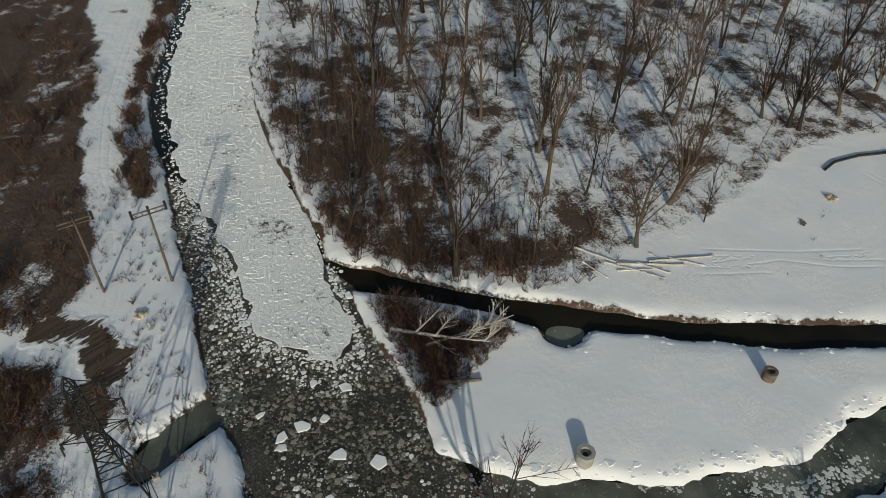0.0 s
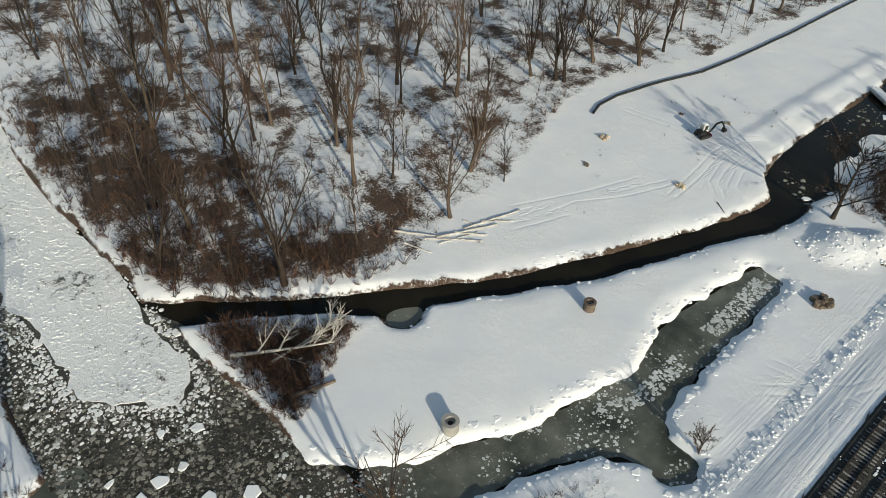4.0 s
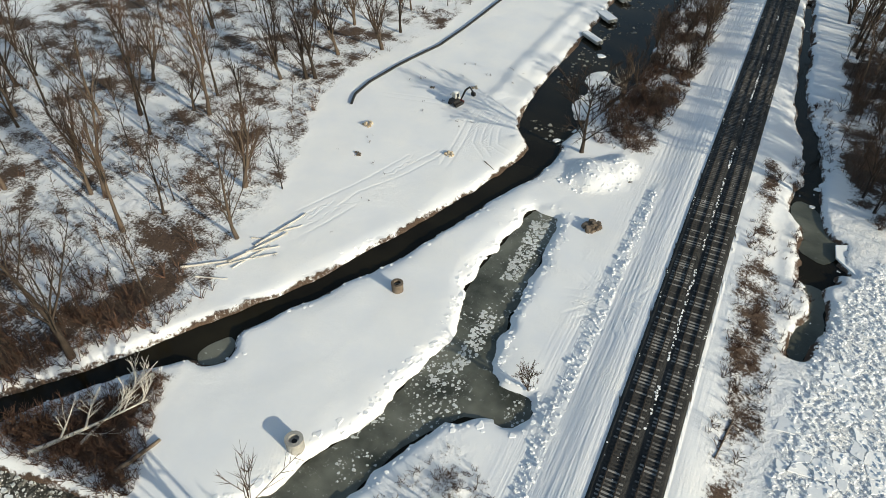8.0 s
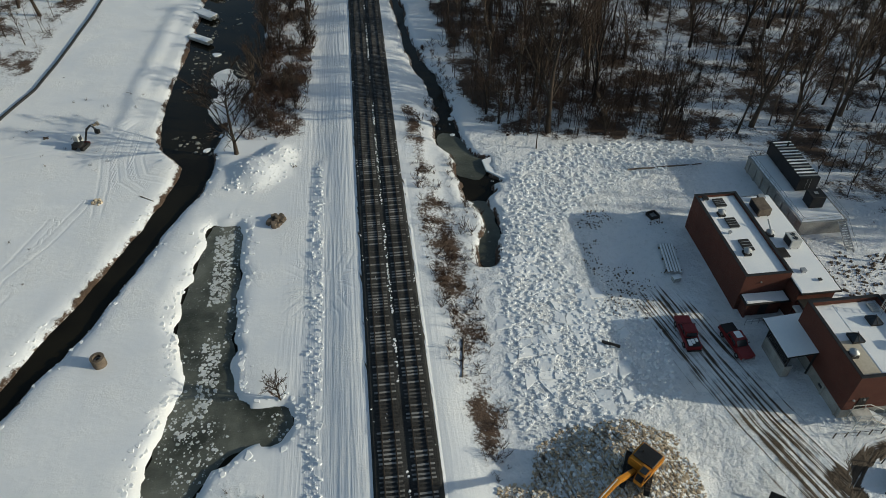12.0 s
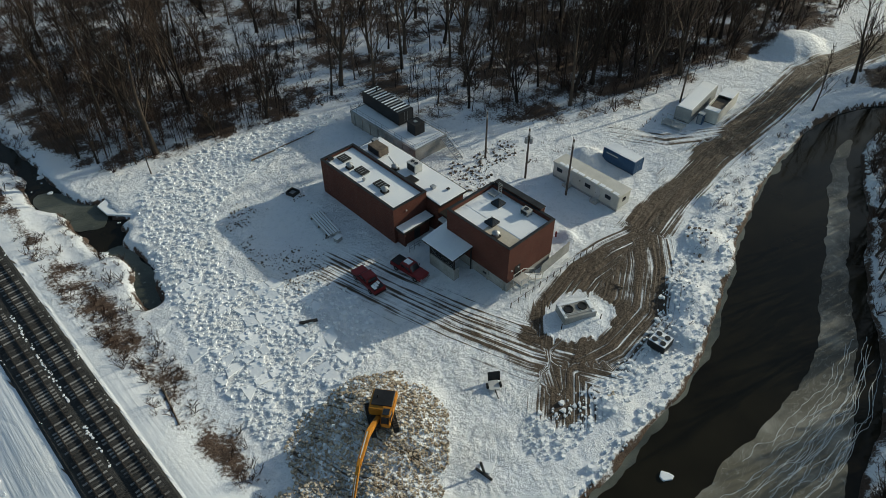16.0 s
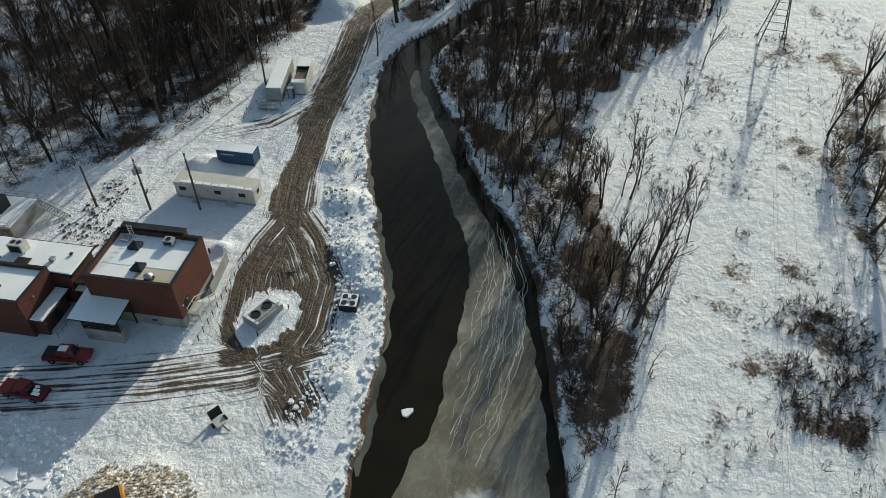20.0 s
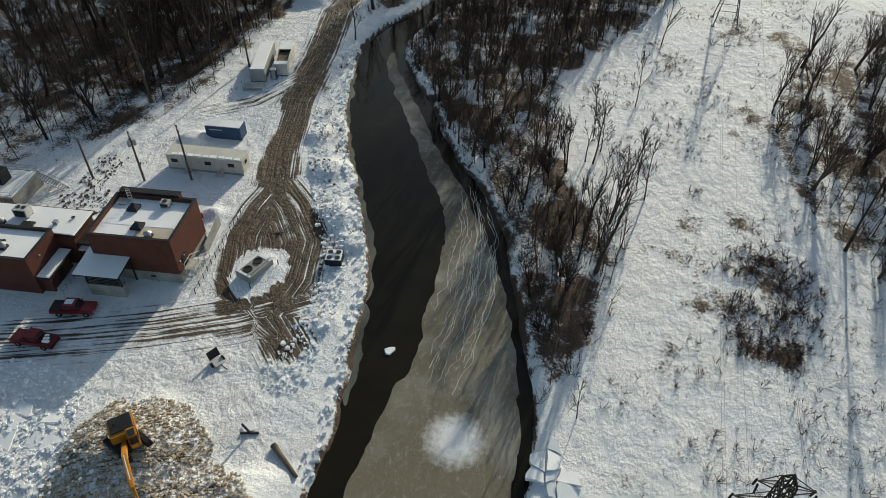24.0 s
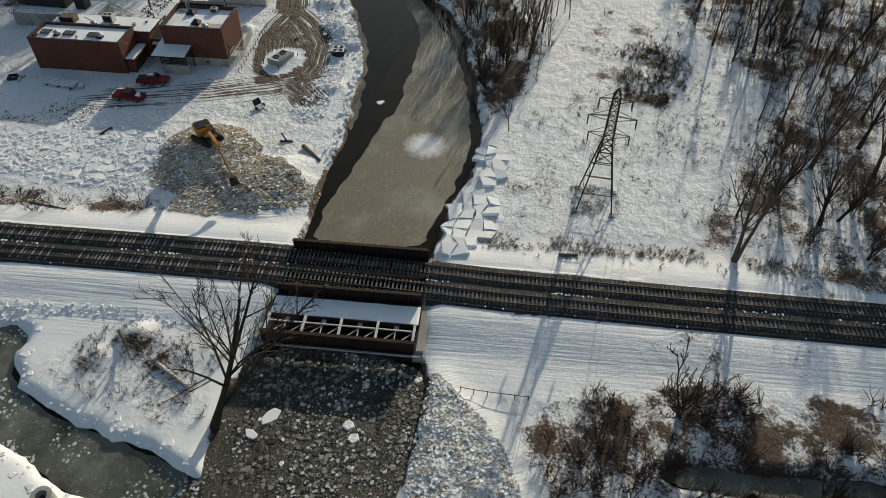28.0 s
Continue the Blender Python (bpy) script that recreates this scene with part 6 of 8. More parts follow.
# side stairs, fence and barriers south of the pump house
steps = thing("side_stairs", 0, 0, 0, "snowy timber stairs with handrails at the pump house", "stairs")
part("landing", boxed(52.2, 54.4, 38.9, 40.58, 1.65, 1.8, 0.02), M_DEADWOOD, steps)
for k in range(9):
    part("tread", boxed(54.4 + k * 0.28, 54.72 + k * 0.28, 39.0, 40.3, 1.55 - k * 0.19, 1.62 - k * 0.19, 0.01), M_SNOW, steps, "snow-covered tread")
for y in (38.95, 40.35):
    part("stringer", barred((54.4, y, 1.55), (57.0, y, -0.1), 0.1), M_DEADWOOD, steps)
    part("handrail", barred((54.4, y, 2.6), (57.0, y, 0.95), 0.08), M_PALE_STEEL, steps)
    part("handrail", barred((52.2, y, 2.7), (54.4, y, 2.65), 0.08), M_PALE_STEEL, steps)
    for k in range(4):
        part("post", barred((52.3 + k * 1.5, y, 0.0 if k > 1 else 0.1), (52.3 + k * 1.5, y, 2.68 - max(0, k - 1.4) * 0.95), 0.08), M_PALE_STEEL, steps)
panel_fence = thing("board_fence", 0, 0, 0, "weathered grey board fence beside the pump house", "fence")
for k in range(22):
    part("board", boxed(57.2 + k * 0.31, 57.47 + k * 0.31, 39.55 + k * 0.02, 39.6 + k * 0.02, put_on(58, 39.5) - 0.1, 1.95 + 0.06 * (k % 3), 0.005), M_CONCRETE, panel_fence)
part("rail", barred((57.2, 39.65, 1.6), (64.0, 40.05, 1.6), 0.09), M_DEADWOOD, panel_fence)
part("rail", barred((57.2, 39.65, 0.6), (64.0, 40.05, 0.6), 0.09), M_DEADWOOD, panel_fence)
post_fence = thing("post_fence", 0, 0, 0, "row of short wooden fence posts with a sagging wire", "fence")
for k in range(13):
    x, y = 49.5 + k * 1.45, 38.2 - 0.03 * k
    z = put_on(x, y)
    part("post", barred((x, y, z - 0.3), (x + 0.05, y, z + 1.0), 0.12, sides=6), M_POLE, post_fence)
part("wire", barred((49.5, 38.2, put_on(49.5, 38.2) + 0.8), (66.9, 37.85, put_on(66.9, 37.85) + 0.8), 0.03, sides=4), M_DARK_STEEL, post_fence)

# concrete platform with a raised black tank house
plat = thing("concrete_platform", 0, 0, 0, "stained concrete platform with a pipe railing", "platform")
part("slab", boxed(62.6, 70.0, 72.0, 90.0, 2.2, 2.6, 0.03), M_CONCRETE, plat)
for a in ((62.7, 63.0, 72.1, 89.9), (69.6, 69.9, 72.1, 89.9), (63.0, 69.6, 72.1, 72.4), (63.0, 69.6, 89.6, 89.9)):
    part("wall", boxed(*a, -0.6, 2.2, 0.01), M_CONCRETE, plat)
for k in range(8):
    part("buttress", boxed(62.5, 62.7, 73.2 + k * 2.2, 73.5 + k * 2.2, -0.5, 2.2, 0.01), M_CONCRETE, plat)
for k in range(11):
    for x in (62.75, 69.85):
        part("railing_post", barred((x, 72.2 + k * 1.76, 2.6), (x, 72.2 + k * 1.76, 3.65), 0.06, sides=6), M_GALV, plat)
for x in (62.75, 69.85):
    for z in (3.15, 3.65):
        part("rail", barred((x, 72.2, z), (x, 89.8, z), 0.06, sides=6), M_GALV, plat)
for y in (72.2, 89.8):
    for z in (3.15, 3.65):
        part("rail", barred((62.75, y, z), (68.6 if y < 80 else 69.85, y, z), 0.06, sides=6), M_GALV, plat)
snow_cap(62.9, 69.7, 72.3, 89.7, 2.6, "thin snow on the concrete platform", 9, 0.06)
stair = thing("steel_stairs", 0, 0, 0, "open steel stairs down from the platform", "stairs")
for x in (68.5, 69.7):
    part("stringer", barred((x, 72.0, 2.5), (x, 67.6, -0.05), 0.14), M_GALV, stair)
    part("handrail", barred((x, 72.0, 3.5), (x, 67.6, 0.95), 0.06, sides=6), M_GALV, stair)
for k in range(13):
    part("tread", boxed(68.5, 69.7, 71.8 - k * 0.335 - 0.13, 71.8 - k * 0.335 + 0.13, 2.36 - k * 0.19, 2.4 - k * 0.19, 0), M_GALV, stair)


def container(name, x, y, z, length, width, tall, mat, label, rz=0.0, category="container", ribs=18, snow=True):
    """A corrugated steel box with corner posts and doors at one end."""
    t = thing(name, x, y, z, label, category, rz)
    part("floor", boxed(-width / 2, width / 2, -length / 2, length / 2, 0, 0.15, 0.01), M_DARK_STEEL, t)
    for s in (-1, 1):
        side = part("side_wall", boxed(s * width / 2 - 0.04, s * width / 2 + 0.04, -length / 2 + 0.1, length / 2 - 0.1, 0.15, tall - 0.1, 0), mat, t)
        for k in range(ribs):
            yy = -length / 2 + 0.25 + (length - 0.5) * k / (ribs - 1)
            part("rib", boxed(s * (width / 2 + 0.02) - 0.03, s * (width / 2 + 0.02) + 0.03, yy - 0.07, yy + 0.07, 0.2, tall - 0.15, 0), mat, side)
        part("end_wall", boxed(-width / 2, width / 2, s * length / 2 - 0.06, s * length / 2 + 0.02, 0.15, tall - 0.1, 0.01), mat, t)
        for e in (-1, 1):
            part("corner_post", boxed(s * width / 2 - 0.09, s * width / 2 + 0.06, e * length / 2 - 0.09, e * length / 2 + 0.06, 0, tall, 0.01), mat, t)
    part("roof", boxed(-width / 2, width / 2, -length / 2, length / 2, tall - 0.1, tall, 0.01), mat, t)
    for e in (-0.3, 0.3):
        part("lock_rod", barred((e, -length / 2 - 0.05, 0.2), (e, -length / 2 - 0.05, tall - 0.2), 0.05, sides=6), M_GALV, t)
    if snow:
        part("roof_snow", boxed(-width / 2 + 0.04, width / 2 - 0.04, -length / 2 + 0.04, length / 2 - 0.04, tall, tall + 0.12, 0.05), M_SNOW, t, "smooth snow on the roof")
    return t


gen = container("generator_enclosure", 67.2, 84.6, 2.9, 10.4, 3.2, 2.45, M_BLACK, "black steel generator enclosure on a concrete platform", -2, "generator", 10, False)
for k in range(12):
    part("roof_rib", boxed(-1.55, 1.55, -4.8 + k * 0.85, -4.5 + k * 0.85, 2.45, 2.53, 0.01), M_SNOW if k % 3 else M_GREY, gen, "roof rib holding snow")
part("exhaust", barred((0.4, 3.6, 2.45), (0.4, 3.6, 3.2), 0.3, sides=10), M_DARK_STEEL, gen)
for k in range(4):
    part("leg", boxed(-1.4 if k % 2 else 1.2, -1.2 if k % 2 else 1.4, (k // 2) * 8 - 4.2, (k // 2) * 8 - 3.9, -0.3, 0.02, 0.01), M_DARK_STEEL, gen)
tank = thing("black_tank_box", 66.6, 76.3, 2.66, "black square steel tank on the platform", "tank", -2)
part("body", boxed(-1.1, 1.1, -1.1, 1.1, 0, 2.0, 0.06), M_BLACK, tank)
part("lid", boxed(-1.15, 1.15, -1.15, 1.15, 2.0, 2.1, 0.03), M_DARK_STEEL, tank)
part("hatch", boxed(-0.4, 0.2, -0.3, 0.3, 2.1, 2.2, 0.02), M_GREY, tank)

# ---- site cabins and containers along the track road ----
cabin = thing("site_office_cabin", 78.3, 47.2, 0, "long cream site office cabin with small windows", "cabin", -1)
CZ = put_on(78.3, 47.2)
part("chassis", boxed(-1.3, 1.3, -6.2, 6.2, CZ + 0.25, CZ + 0.45, 0.01), M_DARK_STEEL, cabin)
for s in (-1, 1):
    part("wall", boxed(s * 1.5 - 0.06, s * 1.5 + 0.06, -6.5, 6.5, 0.4, 2.8, 0.01), M_CREAM, cabin, "cream ribbed side wall")
    part("end_wall", boxed(-1.44, 1.44, s * 6.5 - 0.06, s * 6.5 + 0.06, 0.4, 2.8, 0.01), M_CREAM, cabin)
    for k in range(5):
        part("pier_block", boxed(s * 1.2 - 0.2, s * 1.2 + 0.2, -5.8 + k * 2.9 - 0.2, -5.8 + k * 2.9 + 0.2, CZ - 0.1, CZ + 0.25, 0.01), M_CONCRETE, cabin)
part("skirt", boxed(-1.5, -1.44, -6.5, 6.5, CZ - 0.05, 0.42, 0.0), M_GREY, cabin, "grey skirt panel")
part("roof", boxed(-1.65, 1.65, -6.65, 6.65, 2.8, 2.95, 0.03), M_CREAM, cabin, "cream metal roof partly snow-covered")
for k in range(9):
    part("snow_patch", boxed(-1.5 + 0.05 * (k % 3), -0.9 + 0.07 * (k % 4), -6.2 + k * 1.35, -5.2 + k * 1.35 + 0.2 * (k % 2), 2.953, 3.02, 0.03), M_SNOW, cabin, "patch of melting snow")
for y in (-4.6, -0.6, 5.2):
    win = part("window", boxed(-1.6, -1.57, y - 0.55, y + 0.55, 1.5, 2.2, 0.005), M_GLASS, cabin, "dark window pane")
    part("frame", boxed(-1.585, -1.565, y - 0.62, y + 0.62, 1.43, 2.27, 0.0), M_PALE_STEEL, win)
for y in (-2.6, 3.0):
    door = part("door", boxed(-1.6, -1.565, y - 0.45, y + 0.45, 0.5, 2.45, 0.005), M_PALE_STEEL, cabin, "pale steel door")
    part("handle", boxed(-1.64, -1.6, y + 0.3, y + 0.36, 1.4, 1.5, 0), M_DARK_STEEL, door)
    part("door_step", boxed(-2.6, -1.6, y - 0.6, y + 0.6, CZ, 0.5, 0.01), M_DEADWOOD, cabin, "timber landing with snow")
    part("step_rail", barred((-2.6, y - 0.6, 0.4), (-2.6, y - 0.6, 1.4), 0.06), M_DEADWOOD, cabin)
    part("step_rail", barred((-2.6, y - 0.6, 1.4), (-1.6, y - 0.6, 1.4), 0.06), M_DEADWOOD, cabin)
part("lamp", boxed(-1.62, -1.56, 0.9, 1.1, 1.85, 2.05, 0.01), M_DARK_STEEL, cabin)
part("window", boxed(-0.4, 0.4, -6.6, -6.57, 1.5, 2.2, 0.005), M_GLASS, cabin)
blue = container("blue_container", 88.0, 47.8, put_on(88, 47.8), 6.3, 2.4, 2.45, M_BLUE, "blue steel storage container with snow on its roof", -1)
for k in range(6):
    part("letter_bar", boxed(-1.3, -1.27, 0.2 + k * 0.4, 0.5 + k * 0.4, 1.75, 1.95, 0), M_PALE_STEEL, blue, "pale unreadable lettering bar")
container("grey_container", 113.6, 49.3, put_on(113.6, 49.3), 12.0, 2.9, 2.7, M_GREY, "long grey container with a snow-dusted ribbed roof", -82, "container", 24)
opened = thing("open_top_container", 115.8, 45.4, put_on(115.8, 45.4), "white open-top container holding dark earth", "container", -82)
for s in (-1, 1):
    part("side_wall", boxed(s * 1.3 - 0.05, s * 1.3 + 0.05, -5, 5, 0.1, 2.5, 0.01), M_CREAM, opened)
    part("end_wall", boxed(-1.25, 1.25, s * 5 - 0.05, s * 5 + 0.05, 0.1, 2.5, 0.01), M_CREAM, opened)
part("roof", boxed(-1.3, 1.3, 1.5, 5, 2.503, 2.58, 0.01), M_SNOW, opened, "snowy roof half")
part("roof", boxed(-1.3, 1.3, -5, -3.6, 2.503, 2.58, 0.01), M_SNOW, opened, "snowy roof half")
part("load", boxed(-1.24, 1.24, -3.6, 1.5, 0.1, 2.0, 0.2), M_LOG, opened, "dark brown load")
part("base", boxed(-1.3, 1.3, -5, 5, -0.1, 0.1, 0.01), M_DARK_STEEL, opened)
loo = thing("portable_toilet", 109.6, 45.8, put_on(109.6, 45.8), "blue plastic portable toilet with a pale roof", "toilet", -82)
part("body", boxed(-0.55, 0.55, -0.55, 0.55, 0, 2.0, 0.04), M_BLUE, loo)
part("roof", boxed(-0.6, 0.6, -0.6, 0.6, 2.0, 2.25, 0.1), M_PALE_STEEL, loo)
part("door", boxed(-0.4, 0.4, -0.58, -0.55, 0.1, 1.9, 0.01), M_GREY, loo)
deck = thing("timber_deck", 105.2, 48.6, put_on(105.2, 48.6), "small timber deck with railing before a container", "deck", -82)
part("boards", boxed(-2, 2, -1, 1, 0.5, 0.6, 0.01), M_DEADWOOD, deck)
for x in (-1.9, 0, 1.9):
    for y in (-0.95, 0.95):
        part("post", boxed(x - 0.05, x + 0.05, y - 0.05, y + 0.05, -0.2, 1.5, 0), M_DEADWOOD, deck)
for y in (-0.95, 0.95):
    part("rail", barred((-1.9, y, 1.5), (1.9, y, 1.5), 0.07), M_DEADWOOD, deck)

# ---- poles and pylons ----
def pylon(x, y, rz, tall, label):
    """A lattice tower: four tapered legs, braces, three pairs of arms with insulators."""
    t = thing("lattice_pylon", x, y, put_on(x, y), label, "pylon", rz, "power line pylons")
    waist, half, slim = tall * 0.56, 2.7, 0.7

    def leg(z):
        return half + (slim - half) * min(z / waist, 1) - (0.25 * max(0, z - waist) / (tall - waist))

    corner = [(-1, -1), (1, -1), (1, 1), (-1, 1)]
    levels = [0, 0.16, 0.30, 0.42, 0.50, 0.56, 0.64, 0.72, 0.80, 0.88, 0.94]
    for sx, sy in corner:
        part("leg", barred((sx * half, sy * half, -0.3), (sx * slim, sy * slim, waist), 0.15), M_DARK_STEEL, t)
        top = leg(tall * 0.94)
        part("leg", barred((sx * slim, sy * slim, waist), (sx * top, sy * top, tall * 0.94), 0.12), M_DARK_STEEL, t)
        part("peak", barred((sx * top, sy * top, tall * 0.94), (0, 0, tall), 0.13), M_DARK_STEEL, t)
    for a, b in zip(levels, levels[1:]):
        za, zb = a * tall, b * tall
        ra, rb = leg(za), leg(zb)
        for k in range(4):
            (ax, ay), (bx, by) = corner[k], corner[(k + 1) % 4]
            if a > 0.3 or k % 2 == 0:
                part("brace", barred((ax * ra, ay * ra, za), (bx * rb, by * rb, zb), 0.09), M_DARK_STEEL, t)
            if a > 0.3:
                part("brace", barred((bx * ra, by * ra, za), (ax * rb, ay * rb, zb), 0.09), M_DARK_STEEL, t)
            part("strut", barred((ax * rb, ay * rb, zb), (bx * rb, by * rb, zb), 0.10), M_DARK_STEEL, t)
    for z, reach in ((0.90, 1.7), (0.76, 2.7), (0.62, 2.2)):
        for s in (-1, 1):
            r = leg(z * tall)
            tip = (0, s * (r + reach), z * tall + 0.2)
            for e in (-1, 1):
                part("arm", barred((e * r, s * r, z * tall), tip, 0.08), M_DARK_STEEL, t)
                part("arm", barred((e * r, s * r, z * tall + 0.9), tip, 0.06), M_DARK_STEEL, t)
            for k, swing in enumerate((-1, 1)):
                V, F = [], []
                string = [Vector((tip[0] + swing * (0.22 + 0.013 * j), tip[1], tip[2] - 0.1 - j * 0.085)) for j in range(15)]
                tube(V, F, string, [0.11 if j % 2 else 0.05 for j in range(15)], 8)
                part("insulator", mesh_of("insulator", V, F, M_DARK_STEEL), None, t)
    for sx, sy in corner:
        part("footing", boxed(sx * half - 0.4, sx * half + 0.4, sy * half - 0.4, sy * half + 0.4, -0.5, 0.25, 0.05), M_CONCRETE, t)
    return t


PYLONS = [(-46.4, -15.3, 8, 21.5), (19.2, -27.2, -6, 20), (150.4, -50.0, -8, 22)]
for x, y, rz, tall in PYLONS:
    pylon(x, y, rz, tall, "dark steel lattice power pylon with three pairs of arms")
wires = thing("overhead_wires", 0, 0, 0, "thin overhead power lines sagging between pylons", "wires")
for (ax, ay, _, at_), (bx, by, _, bt) in zip(PYLONS, PYLONS[1:]):
    for z, reach in ((0.90, 2.4), (0.76, 3.4), (0.62, 2.9)):
        for s in (-1, 1):
            V, F = [], []
            pts = [Vector((ax + (bx - ax) * k / 16, ay + s * reach + (by - ay) * k / 16, z * (at_ + (bt - at_) * k / 16) - 1.3 - 4 * 3.0 * (k / 16) * (1 - k / 16))) for k in range(17)]
            tube(V, F, pts, [0.014] * 17, 3)
            part("wire", mesh_of("wire", V, F, M_DARK_STEEL), None, wires)


def ladder_pole(x, y, tall, rz, label):
    t = thing("wooden_power_pole", x, y, put_on(x, y), label, "utility pole", rz, "wooden power poles")
    bm = bmesh.new()
    bmesh.ops.create_cone(bm, cap_ends=True, segments=10, radius1=0.2, radius2=0.13, depth=tall + 0.5, matrix=Matrix.Translation((0, 0, tall / 2 - 0.25)))
    part("pole", bm, M_POLE, t)
    for z in (tall - 0.4, tall - 1.0):
        part("crossarm", barred((0, -2.3, z), (0, 2.3, z), 0.14), M_POLE, t)
    for k in range(5):
        part("brace", barred((0, -2 + k, tall - 0.4), (0, -1.5 + k * 0.8, tall - 1.0), 0.07), M_DARK_STEEL, t)
    for s in (-2.2, 0, 2.2):
        V, F = [], []
        tube(V, F, [Vector((0, s, tall - 1.15 + j * 0.09)) for j in range(17)], [0.2 if j % 2 else 0.09 for j in range(17)], 8)
        part("insulator", mesh_of("insulator", V, F, M_DARK_STEEL), None, t)


ladder_pole(-82.4, -18.1, 13.2, 12, "tall wooden pole with a double crossarm and insulators")
ladder_pole(-81.6, -9.0, 13.2, 12, "tall wooden pole with a double crossarm and insulators")


def street_pole(x, y, tall, rz, cans, label):
    t = thing("utility_pole", x, y, put_on(x, y), label, "utility pole", rz, "utility poles by the cabins")
    bm = bmesh.new()
    bmesh.ops.create_cone(bm, cap_ends=True, segments=10, radius1=0.19, radius2=0.13, depth=tall + 0.5, matrix=Matrix.Translation((0, 0, tall / 2 - 0.25)))
    part("pole", bm, M_POLE, t)
    part("crossarm", barred((-1.2, 0, tall - 0.5), (1.2, 0, tall - 0.5), 0.13), M_DEADWOOD, t)
    for s in (-1.1, -0.4, 0.4, 1.1):
        part("insulator", barred((s, 0, tall - 0.44), (s, 0, tall - 0.2), 0.1, sides=8), M_GALV, t)
    for k in range(cans):
        bm = bmesh.new()
        bmesh.ops.create_cone(bm, cap_ends=True, segments=12, radius1=0.28, radius2=0.28, depth=0.95, matrix=Matrix.Translation((0.45 * math.cos(k * 2.1), 0.45 * math.sin(k * 2.1), tall - 2.0)))
        part("transformer", bm, M_GALV, t, "grey transformer can")


street_pole(72.4, 65.0, 9.0, 40, 0, "dark wooden utility pole with a crossarm")
street_pole(73.0, 56.4, 9.5, 40, 3, "wooden utility pole with grey transformer cans")
street_pole(74.4, 48.9, 10.5, 40, 0, "dark wooden utility pole beside a cabin")
street_pole(113.5, 52.4, 10.0, 20, 0, "thin wooden utility pole by a container")


# ---- vehicles ----
def wheel(parent, x, y, r=0.4, w=0.27):
    bm = bmesh.new()
    ring(bm, r * 0.55, r, -w / 2, w / 2, 18, pose(x, y, r, 0, 90))
    tyre = part("tyre", bm, M_RUBBER, parent)
    bm = bmesh.new()
    bmesh.ops.create_cone(bm, cap_ends=True, segments=14, radius1=r * 0.56, radius2=r * 0.5, depth=w * 0.6, matrix=pose(x, y, r, 0, 90))
    part("rim", bm, M_GALV, tyre)


def profile_body(pts, half, bevel=0.06):
    """A side outline (y, z) given width, with softened edges."""
    bm = bmesh.new()
    f = bm.faces.new([bm.verts.new((-half, y, z)) for y, z in pts])
    out = bmesh.ops.extrude_face_region(bm, geom=[f])
    bmesh.ops.translate(bm, vec=(2 * half, 0, 0), verts=[v for v in out["geom"] if isinstance(v, bmesh.types.BMVert)])
    bmesh.ops.recalc_face_normals(bm, faces=bm.faces)
    bmesh.ops.bevel(bm, geom=list(bm.edges), offset=bevel, segments=2, affect="EDGES")
    return bm


